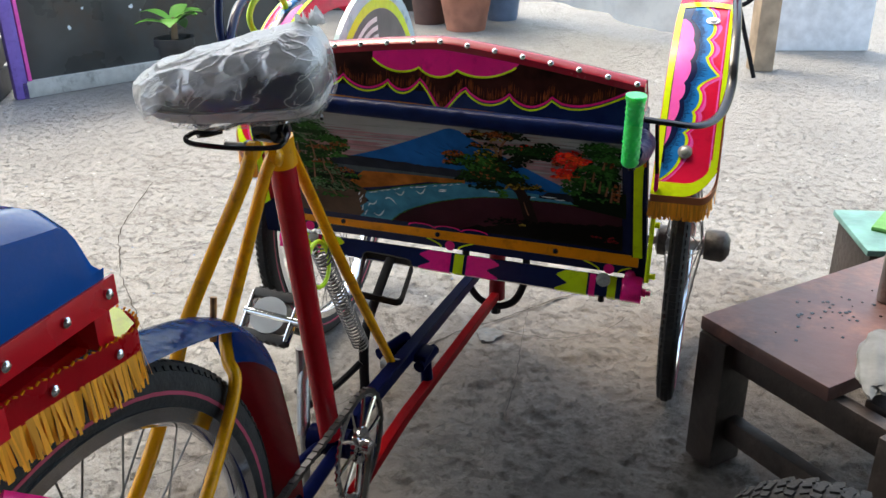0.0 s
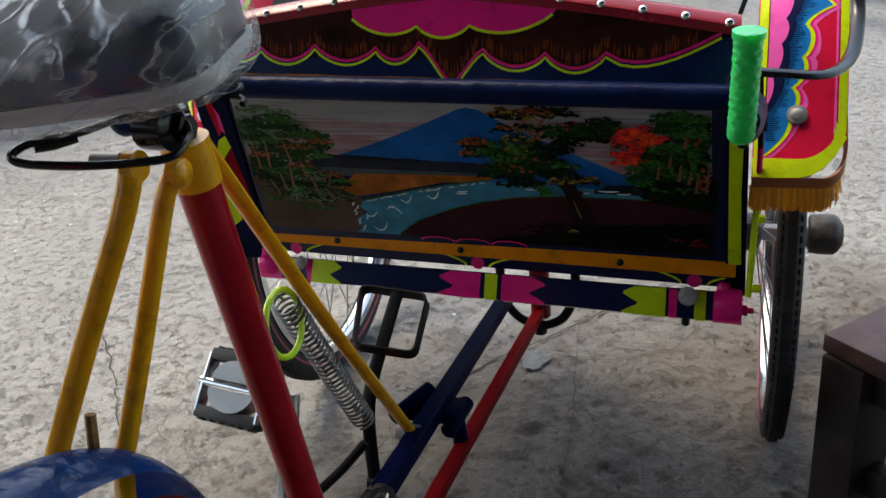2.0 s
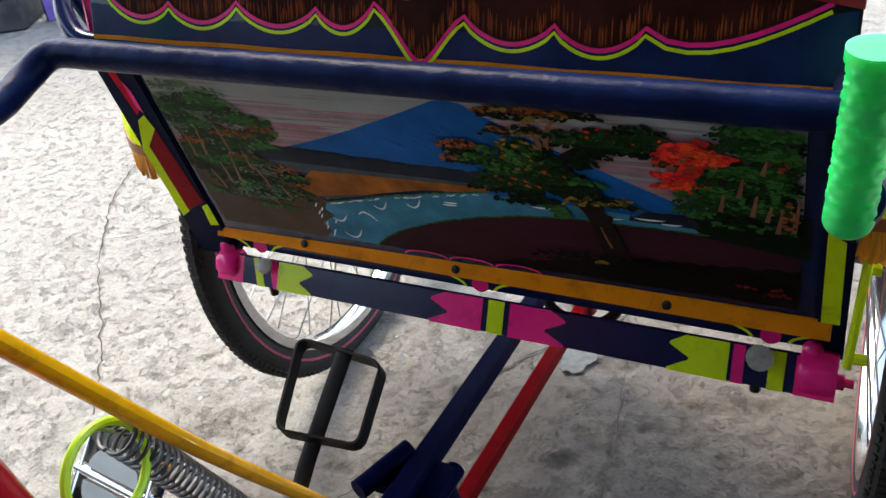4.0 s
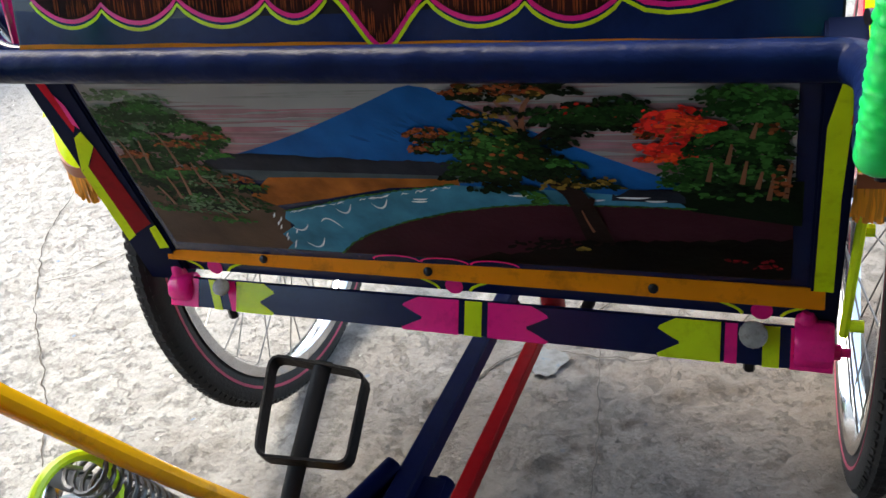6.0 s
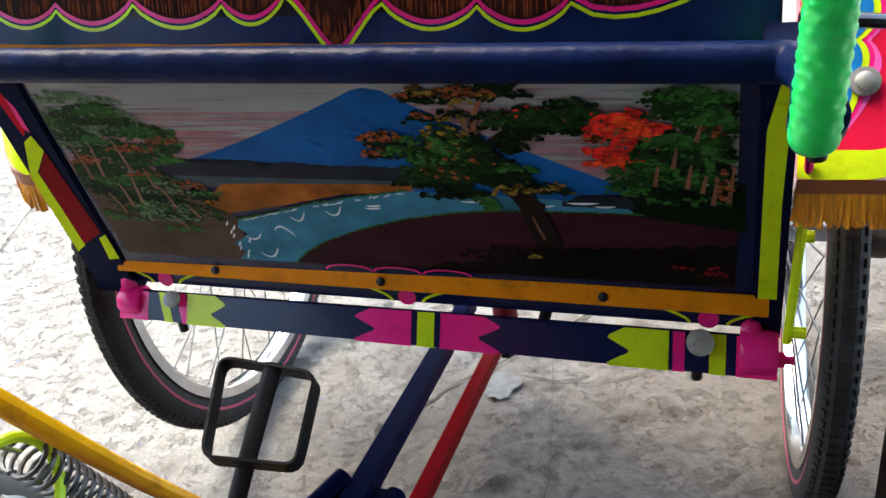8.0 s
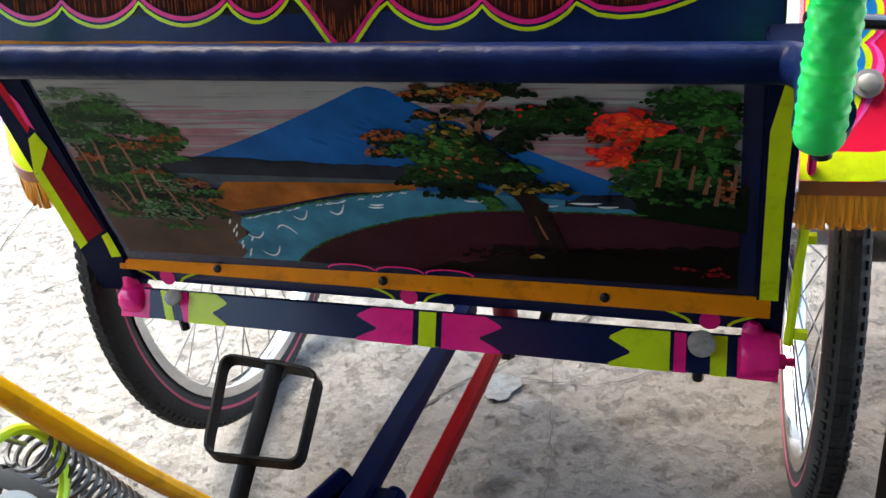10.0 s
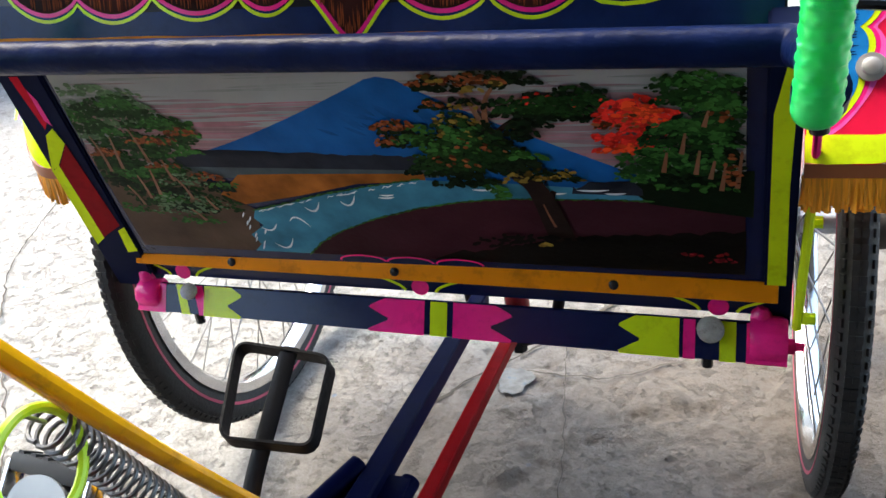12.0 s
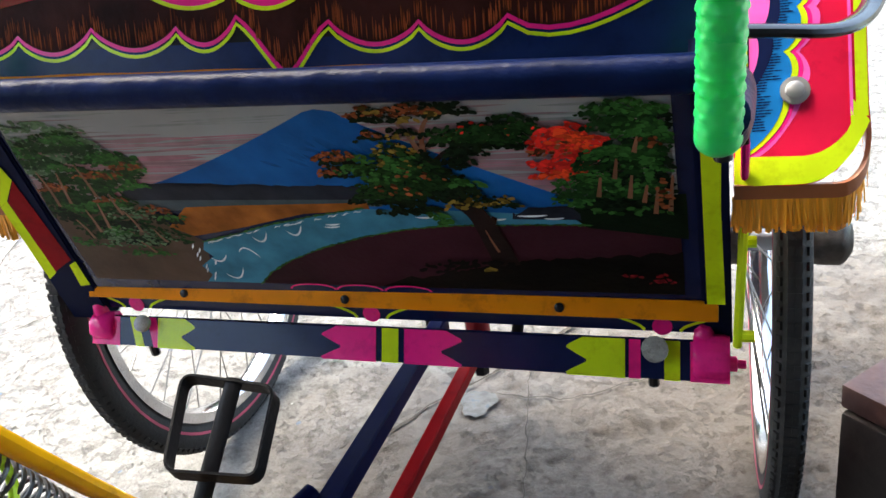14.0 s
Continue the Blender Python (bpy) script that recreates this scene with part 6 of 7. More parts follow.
mP = Matrix.Rotation(radians(-8), 3, "Z") @ Matrix.Rotation(radians(46), 3, "X")
pedal(LP, mP)
pedal(CR + V(0.085, -ldir.y, -ldir.z), Matrix.Rotation(radians(20), 3, "X"))
ch = bmesh.new()
RS = 0.038
SPK = V(CR.x, HUBR.y, HUBR.z)
pts = []
for k in range(60):
    s = k / 59
    pts.append(V(CR.x, CR.y + (SPK.y - CR.y) * s, CR.z + RCH + (SPK.z + RS - CR.z - RCH) * s))
for k in range(1, 12):
    a = math.pi / 2 + math.pi * k / 12
    pts.append(SPK + V(0, RS * math.cos(a), RS * math.sin(a)))
for k in range(60):
    s = k / 59
    pts.append(V(CR.x, SPK.y + (CR.y - SPK.y) * s, SPK.z - RS + (CR.z - RCH - SPK.z + RS) * s))
for k in range(1, 20):
    a = -math.pi / 2 + math.pi * k / 20
    pts.append(CR + V(0, RCH * math.cos(a), RCH * math.sin(a)))
for k, (p, q) in enumerate(zip(pts, pts[1:] + pts[:1])):
    d = (q - p)
    rot = d.to_track_quat("Y", "X").to_matrix()
    box(ch, (p + q) / 2, (0.009 if k % 2 else 0.006, d.length * 0.95, 0.009), rot)
part("chain", ch, mat("oily_chain_steel", (0.10, 0.095, 0.09), rough=0.35, metal=0.9, var=0.4, scale=90), becak, "dark oily bicycle chain")

# rear fender, blue above and maroon towards the front
def arc_sheet(a0, a1, r0, w, mt, name, label, n=26):
    bm = bmesh.new()
    rows = []
    for k in range(n + 1):
        a = a0 + (a1 - a0) * k / n
        r = r0 + 0.036 * math.exp(-((a - 0.76) / 0.30) ** 2)      # stands off the tyre at the front
        rows.append([bm.verts.new(HUBR + V(0, 0.013, -0.014) + V(x * w, (r + 0.012 * (1 - x * x)) * math.cos(a), (r + 0.012 * (1 - x * x)) * math.sin(a))) for x in (-1, -0.8, -0.4, 0, 0.4, 0.8, 1)])
    for a, b in zip(rows, rows[1:]):
        for k in range(6):
            bm.faces.new((a[k], a[k + 1], b[k + 1], b[k]))
    bmesh.ops.solidify(bm, geom=bm.faces[:], thickness=0.0015)
    bmesh.ops.recalc_face_normals(bm, faces=bm.faces)
    return part(name, bm, mt, becak, label)


arc_sheet(radians(31), radians(88), 0.372, 0.040, BLUE_FILM, "rear_fender", "blue rear fender wrapped in clear film")
arc_sheet(radians(-22), radians(31), 0.372, 0.040, MAROON, "rear_fender", "dark maroon front part of the rear fender")
bm = T([V(-0.072, 1.245, 0.618), V(-0.072, 1.258, 0.672)], 0.0042, 8)
disc(bm, V(-0.072, 1.247, 0.630), V(0, 0.25, 1), 0.010, 0.008, 6)
part("fender_bolt", bm, mat("rusty_brass_bolt", (0.28, 0.14, 0.05), rough=0.5, metal=0.7, var=0.4, scale=80), becak, "rusty threaded bolt")

# lime ring and coil spring of the brake
rc = V(-0.057, 1.508, 0.605)
ringp = [rc + V(-0.004 * math.sin(a), 0.033 * math.cos(a), 0.034 * math.sin(a)) for a in [2 * math.pi * k / 36 for k in range(36)]]
bm = tube(bmesh.new(), ringp + ringp[:1], 0.0034, 8, caps=False)
part("lime_ring", bm, PLAST_LIME, becak, "bright lime plastic ring round the spring")
s0, s1 = V(-0.066, 1.530, 0.618), V(-0.052, 1.630, 0.400)
d = (s1 - s0).normalized()
u = d.cross(V(1, 0, 0)).normalized()
w = d.cross(u)
coil = [s0 + (s1 - s0) * (k / 420) + (u * math.cos(k / 420 * 2 * math.pi * 30) + w * math.sin(k / 420 * 2 * math.pi * 30)) * 0.0130 for k in range(421)]
part("coil_spring", T(coil, 0.0017, 6), SPRING, becak, "steel coil spring")
part("spring_hook", T([s0 - d * 0.0, s0 - d * 0.02 + u * 0.005], 0.0016, 6), STEEL, becak)

# foot brake: flat stem with a bracket pedal
PTL, PTR, PBR, PBL = V(-0.104, 1.781, 0.498), V(-0.007, 1.773, 0.495), V(-0.012, 1.716, 0.442), V(-0.084, 1.695, 0.461)
LN = (PTR - PTL).cross(PBL - PTL).normalized()
stem = smooth_path([V(-0.050, 1.778, 0.502), V(-0.054, 1.73, 0.464), V(-0.059, 1.686, 0.424), V(-0.060, 1.662, 0.392), V(-0.056, 1.645, 0.352), V(-0.05, 1.630, 0.30)], 6)
bp_ = part("brake_pedal", T(stem, 0.0092, 10, flat=0.3, up=LN), DARKMETAL, becak, "black flat-iron foot brake pedal")
loop = [PTL, PTR, PBR, PBL]
lp2 = []
for i in range(4):
    a, b, c = loop[i - 1], loop[i], loop[(i + 1) % 4]
    for k in range(5):
        s = k / 4
        p0, p1 = b.lerp(a, 0.14), b.lerp(c, 0.14)
        lp2.append((1 - s) ** 2 * p0 + 2 * s * (1 - s) * b + s * s * p1)
lb = bmesh.new()
rings = []
for k, p in enumerate(lp2):
    d = (lp2[(k + 1) % len(lp2)] - lp2[k - 1]).normalized()
    wv = (LN - d * LN.dot(d)).normalized()
    tv = d.cross(wv)
    rings.append([lb.verts.new(p + wv * a * 0.0078 + tv * b * 0.0013) for a, b in ((-1, -1), (1, -1), (1, 1), (-1, 1))])
for a, b in zip(rings, rings[1:] + rings[:1]):
    for k in range(4):
        lb.faces.new((a[k], a[(k + 1) % 4], b[(k + 1) % 4], b[k]))
bmesh.ops.recalc_face_normals(lb, faces=lb.faces)
part("pedal_loop", lb, DARKMETAL, bp_)
part("brake_rod", T(smooth_path([V(-0.055, 1.63, 0.365), V(-0.085, 1.60, 0.335), V(-0.12, 1.55, 0.315)], 5), 0.006, 8), DARKMETAL, becak)
part("brake_link", T([V(-0.05, 1.628, 0.31), V(-0.05, 1.60, 0.24)], 0.010, 8), DARKMETAL, becak)
part("prop_bar", T([V(-0.13, 1.56, 0.42), V(-0.14, 1.55, 0.05)], 0.008, 8), STEEL, becak)

# ---- saddle in clear film ----
SA, SB = V(-0.138, 1.270, 0.910), V(0.061, 1.341, 0.928)
SD = (SB - SA).normalized()
SN = V(-SD.y, SD.x, 0).normalized()
SU = SD.cross(SN)
if SU.z < 0:
    SU, SN = -SU, SN


def saddle_shell(bm, grow=0.0, lo=-1.0, hi=1.0, crinkle=0.0, n=30, m=28, skirt=0.0):
    """A broad-tailed saddle; crinkle folds the skin, skirt lets its lower edge hang."""
    rings = []
    for i in range(n + 1):
        s = i / n
        t = -1 + 2 * s
        endr = (1 - abs(t) ** (3.2 if t < 0 else 7.0)) ** 0.5 if abs(t) < 1 else 0.0
        half = (0.042 + 0.046 * s) * max(endr, 0.03) + grow
        hup = (0.032 + 0.029 * s ** 1.6) * max(endr, 0.05) + grow
        hdn = (0.030 + 0.001 * s) * max(endr, 0.25) + grow + skirt
        c = SA.lerp(SB, s) + SD * (grow * t) + SU * 0.002
        ring = []
        for k in range(m):
            a = 2 * math.pi * k / m
            ca, sa = math.cos(a), math.sin(a)
            sa = max(min(sa, hi), lo)
            h = hup * abs(sa) ** 0.8 if sa > 0 else -hdn * abs(sa) ** 0.55
            p = c + SN * half * (abs(ca) ** (0.8 if sa > 0 else 0.6)) * (1 if ca > 0 else -1) + SU * h
            if crinkle:
                q = p - SA
                u, v, w = q.dot(SD), q.dot(SN), q.dot(SU)
                sweep = V(u * 9 + w * 10, v * 20 - u * 7, w * 24 + u * 9)
                fold = (1 - abs(noise.noise(sweep))) ** 3 - 0.45 + 0.7 * ((1 - abs(noise.noise(sweep * 2.1 + V(7, 0, 3)))) ** 4 - 0.4)
                p = p + (p - c).normalized() * crinkle * (fold + 0.8 * noise.noise(q * 24))
            ring.append(bm.verts.new(p))
        rings.append(ring)
    for a, b in zip(rings, rings[1:]):
        for k in range(m):
            bm.faces.new((a[k], a[(k + 1) % m], b[(k + 1) % m], b[k]))
    bm.faces.new(rings[0][::-1])
    bm.faces.new(rings[-1])
    bmesh.ops.recalc_face_normals(bm, faces=bm.faces)
    return bm


sad = part("saddle", saddle_shell(bmesh.new(), 0, lo=-0.25), FOAM, becak, "navy padded saddle still wrapped in clear film")
part("saddle_base", saddle_shell(bmesh.new(), 0.003, lo=-0.98, hi=-0.22), SADBASE, sad, "pale grey underside rim")
HC = SA.dot(SU) + 0.002
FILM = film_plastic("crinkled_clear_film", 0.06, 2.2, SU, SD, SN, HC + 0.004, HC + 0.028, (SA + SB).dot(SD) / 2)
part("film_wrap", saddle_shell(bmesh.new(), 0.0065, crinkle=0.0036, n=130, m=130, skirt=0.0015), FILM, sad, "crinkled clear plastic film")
knot = bmesh.new()
kc = SB + SU * 0.060 - SD * 0.014
for i in range(26):
    a = rnd.uniform(0, 6.28)
    dirv = (SU * rnd.uniform(0.2, 1) + SD * math.cos(a) * 0.9 + SN * math.sin(a) * 0.9).normalized()
    p1 = kc + dirv * rnd.uniform(0.010, 0.022)
    sdv = dirv.cross(V(rnd.random(), rnd.random(), 0.3)).normalized() * 0.008
    fill(knot, [kc, p1 - sdv, p1 + sdv * rnd.uniform(0.5, 1.2)])
part("film_knot", knot, FILM, sad, smooth=False)
# saddle wire frame and clamp
cl = V(-0.026, 1.366, 0.855)
clamp = bmesh.new()
box(clamp, cl + V(-0.008, 0.008, -0.002), (0.026, 0.026, 0.026), None, 0.006)
disc(clamp, cl - V(0.022, 0, 0.001), V(1, -0.15, 0), 0.0165, 0.026, 20, 0.003)
disc(clamp, cl + V(0.004, 0, -0.001), V(1, -0.15, 0), 0.0105, 0.011, 6)
part("saddle_clamp", clamp, BLACKP, sad, "black saddle clamp on the seat post")
for q, r in ((cl + V(-0.026, -0.004, 0.006), 0.0085), (cl + V(-0.034, 0.004, 0.016), 0.010)):
    loop = [q + V(r * math.cos(k * 0.42), 0.004 * math.sin(k * 0.84), r * math.sin(k * 0.42)) for k in range(16)]
    part("saddle_wire", T(loop, 0.0024, 8), BLACKP, sad, "curled end of the wire")
wire = smooth_path([cl + V(0.006, -0.002, 0.016), V(-0.0096, 1.3616, 0.8532), V(-0.004, 1.340, 0.8465), V(-0.012, 1.327, 0.8435), V(-0.05, 1.302, 0.8475), V(-0.090, 1.289, 0.8525), V(-0.1032, 1.290, 0.8564), V(-0.1030, 1.297, 0.860), V(-0.094, 1.305, 0.863), V(-0.0776, 1.330, 0.8615), V(-0.0664, 1.360, 0.862), V(-0.050, 1.385, 0.860), cl + V(-0.010, 0.016, 0.006)], 7)
part("saddle_wire", T(wire, 0.0031, 8), BLACKP, sad, "black wire saddle frame")
part("wire_plate", T([V(-0.096, 1.304, 0.8585), V(-0.088, 1.314, 0.8575), V(-0.079, 1.327, 0.8585)], 0.0062, 10, flat=0.55), BLACKP, sad)
for q in (V(0.02, 1.37, 0.882), V(-0.045, 1.360, 0.880)):
    cc = [q + V(0.013 * math.cos(k * 0.6), 0.013 * math.sin(k * 0.6), -0.012 + 0.0009 * k) for k in range(45)]
    part("saddle_spring", T(cc, 0.0022, 6), DARKMETAL, sad)

# ---- rear seat box over the wheel ----
CX0, CX1 = -0.125, -0.022
carrier = part("rear_seat_box", B(V((CX0 + CX1) / 2, 0.60, 0.803), (CX1 - CX0 - 0.008, 0.85, 0.022), None, 0.004), VINYL_RED, becak, "red vinyl rear box with studs and orange fringe")
part("end_panel", B(V((CX0 + CX1) / 2, 1.018, 0.772), (CX1 - CX0 - 0.004, 0.022, 0.05), None, 0.003), VINYL_RED, carrier)
part("inner_board", B(V(CX0 + 0.012, 0.60, 0.772), (0.012, 0.81, 0.05), None, 0.002), VINYL_RED, carrier)
part("lower_shelf", B(V((CX0 + CX1) / 2 - 0.012, 0.60, 0.742), (CX1 - CX0 - 0.03, 0.84, 0.012), None, 0.002), VINYL_RED, carrier)
bm = bmesh.new()
rows = []
for y, zt in ((1.024, 0.822), (1.019, 0.842), (1.006, 0.872), (0.998, 0.885), (0.988, 0.890), (0.96, 0.894), (0.93, 0.899), (0.89, 0.905), (0.84, 0.911), (0.78, 0.915), (0.70, 0.917), (0.55, 0.916), (0.38, 0.912), (0.18, 0.908)):
    rows.append([bm.verts.new(V(x, y, z)) for x, z in ((CX0, 0.80), (CX0 - 0.004, 0.825), (CX0 + 0.006, zt - 0.012), (CX0 + 0.03, zt), (CX1 - 0.03, zt), (CX1 - 0.004, zt - 0.014), (CX1 + 0.004, 0.825), (CX1, 0.803))])
for a, b in zip(rows, rows[1:]):
    for k in range(7):
        bm.faces.new((a[k], a[k + 1], b[k + 1], b[k]))
bm.faces.new(rows[0])
bm.faces.new(rows[-1][::-1])
bmesh.ops.recalc_face_normals(bm, faces=bm.faces)
part("blue_cushion", bm, VINYL_BLUE, carrier, "glossy blue vinyl cushion")
part("red_band", B(V(CX1 + 0.0025, 0.602, 0.799), (0.004, 0.866, 0.030), None, 0.001), VINYL_RED, carrier)
lipb = bmesh.new()
path = [V(CX1 + 0.004, 0.18, 0.764), V(CX1 + 0.004, 0.5, 0.762), V(CX1 + 0.004, 0.86, 0.757), V(CX1 + 0.004, 1.03, 0.738)]
edge = path + [V(CX1 - 0.004, 1.062, 0.735), V(CX1 - 0.03, 1.078, 0.737), V(CX0 + 0.02, 1.078, 0.737), V(CX0, 1.05, 0.738)]
edge = smooth_path(edge, 5)
prev = None
for p in edge:
    a, b = lipb.verts.new(p + V(0, 0, 0.013)), lipb.verts.new(p - V(0, 0, 0.014))
    if prev:
        lipb.faces.new((prev[0], prev[1], b, a))
    prev = (a, b)
bmesh.ops.solidify(lipb, geom=lipb.faces[:], thickness=0.003)
part("lower_band", lipb, VINYL_RED, carrier, "red vinyl band with stitched yellow edge")
part("lower_board", B(V(CX1 + 0.0098, 0.508, 0.7608), (0.003, 0.75, 0.028), Matrix.Rotation(radians(-0.5), 3, "X"), 0.0008), VINYL_RED, carrier)
st = bmesh.new()
for i, (p, q) in enumerate(zip(edge, edge[1:])):
    n = max(1, int((q - p).length / 0.007))
    for k in range(n):
        c = p.lerp(q, k / n) + V(0.001, 0, 0.014)
        box(st, c, (0.0016, 0.0045, 0.0016), Matrix.Rotation(0.5 * (-1) ** k, 3, "X"))
part("stitching", st, STRIP, carrier)
fill_b = bmesh.new()
fill(fill_b, [V(CX1 + 0.003, 1.031, 0.75), V(CX1, 1.055, 0.752), V(CX1 - 0.03, 1.074, 0.754), V(CX0 + 0.01, 1.074, 0.754), V(CX0 + 0.01, 1.031, 0.752)])
part("lime_ledge", fill_b, LIME, carrier, smooth=False)
for y, z in ((1.022, 0.8), (0.967, 0.8), (0.898, 0.798), (0.82, 0.798), (0.74, 0.798)):
    bm = bmesh.new()
    disc(bm, V(CX1 + 0.004, y, z), V(1, 0, 0), 0.005, 0.003, 12, 0.002)
    part("stud", bm, CHROME, carrier)
for y, z in ((1.02, 0.739), (0.938, 0.751), (0.863, 0.758), (0.78, 0.76)):
    bm = bmesh.new()
    disc(bm, V(CX1 + (0.005 if y > 0.885 else 0.0112), y, z), V(1, 0, 0), 0.005, 0.003, 12, 0.002)
    part("stud", bm, CHROME, carrier)
fr = bmesh.new()
for p, q in zip(edge, edge[1:]):
    n = max(1, int((q - p).length / 0.0016))
    d = (q - p).normalized()
    for k in range(n):
        c = p.lerp(q, k / n) - V(0, 0, 0.012)
        w_, l = d * rnd.uniform(0.0013, 0.0022), rnd.uniform(0.030, 0.041)
        o = V(rnd.uniform(-0.003, 0.006), rnd.uniform(-0.004, 0.004), -l)
        fill(fr, [c - w_, c + w_, c + w_ + o, c - w_ + o])
tagged(part("fringe", fr, FRINGE, carrier, "orange-yellow strip fringe", smooth=False), kind="stuff")
part("pink_pad", T([V(-0.015, 0.855, 0.69), V(0.012, 0.875, 0.672)], 0.02, 10), PINK, becak, "pink wrapped pad on the stay")
part("pink_pad", T([V(-0.002, 0.87, 0.655), V(0.015, 0.885, 0.64)], 0.014, 10), LIME, becak, "lime end of the wrapped pad")


# ---- low work bench ----
BA = V(0.68, 0.73, 0).normalized()
BB_ = V(BA.y, -BA.x, 0)
MB = Matrix((BA, BB_, V(0, 0, 1))).transposed()
C0 = V(0.492, 2.052, 0)


def bench_at(a, b, z):
    return C0 + BA * a + BB_ * b + V(0, 0, z)


bench = thing("work_bench", bench_at(0.3, 0.2, 0), "low worn wooden bench with a scuffed red-brown top", "bench")
topb = part("bench_top", B(bench_at(0.33, 0.15, 0.308), (0.66, 0.30, 0.03), MB, 0.004), WOOD_RED, bench, "scuffed red-brown tabletop")
part("bench_plank", B(bench_at(0.36, 0.41, 0.285), (0.60, 0.16, 0.025), MB, 0.004), WOOD_OLD, bench, "dark worn plank")
for a, b in ((0.035, 0.04), (0.60, 0.04), (0.035, 0.44), (0.60, 0.44)):
    part("leg", B(bench_at(a, b, 0.146), (0.082, 0.07, 0.292), MB, 0.005), WOOD_OLD, bench)
part("rail", B(bench_at(0.32, 0.035, 0.262), (0.52, 0.03, 0.06), MB, 0.003), WOOD_OLD, bench)
part("rail", B(bench_at(0.035, 0.24, 0.262), (0.03, 0.34, 0.06), MB, 0.003), WOOD_OLD, bench)
part("rail", B(bench_at(0.04, 0.24, 0.09), (0.03, 0.34, 0.05), MB, 0.003), WOOD_OLD, bench)
for i in range(34):
    sp = bmesh.new()
    disc(sp, bench_at(rnd.gauss(0.22, 0.07), rnd.gauss(0.13, 0.045), 0.3235), V(0, 0, 1), rnd.uniform(0.002, 0.0045), 0.0008, 7)
    part("paint_spot", sp, BLACKP, topb)

boxt = thing("green_box", (0.93, 2.66, 0), "teal-painted wooden box with a green cloth on top", "box")
mg = Matrix.Rotation(radians(12), 3, "Z")
part("box_body", B(V(0.95, 2.70, 0.14), (0.24, 0.24, 0.28), mg, 0.006), WOOD_OLD, boxt, "dark worn wooden body")
part("box_lid", B(V(0.95, 2.70, 0.288), (0.265, 0.265, 0.016), mg, 0.004), mat("teal_wood_paint", (0.12, 0.27, 0.25), rough=0.5, var=0.3, bump=0.3, dirt=(0.07, 0.08, 0.08), dirt_amt=0.6), boxt, "teal-painted lid")
part("box_cloth", B(V(0.99, 2.73, 0.302), (0.19, 0.19, 0.012), Matrix.Rotation(radians(-20), 3, "Z"), 0.004), mat("green_cloth", (0.10, 0.30, 0.08), rough=0.7, var=0.3, bump=0.4), boxt, "green folded cloth")
can = thing("metal_tube", bench_at(0.10, 0.30, 0.323), "grey metal tube standing on the bench", "metal tube")
cb = V(0.845, 2.22, 0.324)
part("tube_body", lathe_open(bmesh.new(), [(0.0, 0.0), (0.018, 0.0), (0.020, 0.004), (0.020, 0.12), (0.022, 0.122), (0.022, 0.135), (0.015, 0.137), (0.0, 0.137)], cb, "z", 24), STEEL, can)
can.location = cb
for c in can.children:
    c.matrix_parent_inverse = Matrix.Translation(-cb)

# spare motorcycle tyre leaning at the bench
tc = V(0.71, 1.49, 0.188)
tyre = thing("spare_tyre", (0.70, 1.50, 0), "black spare tyre with coarse block tread", "tyre")
bm = lathe(bmesh.new(), [(0.125, -0.033), (0.15, -0.041), (0.172, -0.036), (0.183, -0.02), (0.185, 0.0), (0.183, 0.02), (0.172, 0.036), (0.15, 0.041), (0.125, 0.033)], V(0, 0, 0), seg=80)
for k in range(66):
    rot = Matrix.Rotation(2 * math.pi * k / 66, 3, "X")
    for s in (-2, -1, 0, 1, 2):
        box(bm, rot @ V(s * 0.0135 + (0.003 if k % 2 else -0.003), 0.1855 - 0.0022 * s * s, 0), (0.0105, 0.006, 0.0125), rot @ Matrix.Rotation(0.3 * (1 if k % 2 else -1), 3, "Y"))
bmesh.ops.transform(bm, matrix=Matrix.Translation(tc) @ pose(0, 0, 0, 0, 0, 70), verts=bm.verts)
part("tyre_body", bm, RUBBER, tyre)

# ---- background ----
# mural board in a frame
b0, b1 = V(-3.14, 4.16, 0), V(-2.2, 5.75, 0)
bd = (b1 - b0).normalized()
bn = V(bd.y, -bd.x, 0)
MBD = Matrix((bd, bn, V(0, 0, 1))).transposed()
mural = thing("mural_board", (b0 + b1) / 2, "dark painted board with orange fish in a white and purple frame", "board")
L = (b1 - b0).length
part("board_panel", B((b0 + b1) / 2 + V(0, 0, 0.72), (L, 0.03, 1.3), MBD, 0.004), BOARDPAINT, mural)
part("board_frame", B((b0 + b1) / 2 + V(0, 0, 0.045) + bn * 0.02, (L, 0.06, 0.09), MBD, 0.006), mat("chipped_white_frame", (0.5, 0.5, 0.47), rough=0.6, var=0.2, dirt=(0.14, 0.12, 0.1), dirt_amt=0.8, dscale=8), mural, "chipped white bottom rail")
part("board_frame", B(b0 + V(0, 0, 0.72) + bn * 0.02, (0.07, 0.06, 1.44), MBD, 0.006), PURPLE, mural, "purple upright")
part("board_frame", B(b0 + bd * 0.05 + V(0, 0, 0.74) + bn * 0.022, (0.02, 0.05, 1.30), MBD, 0.003), LPINK, mural, "pink upright strip")
FISH = art("painted_orange_fish", (0.30, 0.085, 0.03), objvar=0.4)
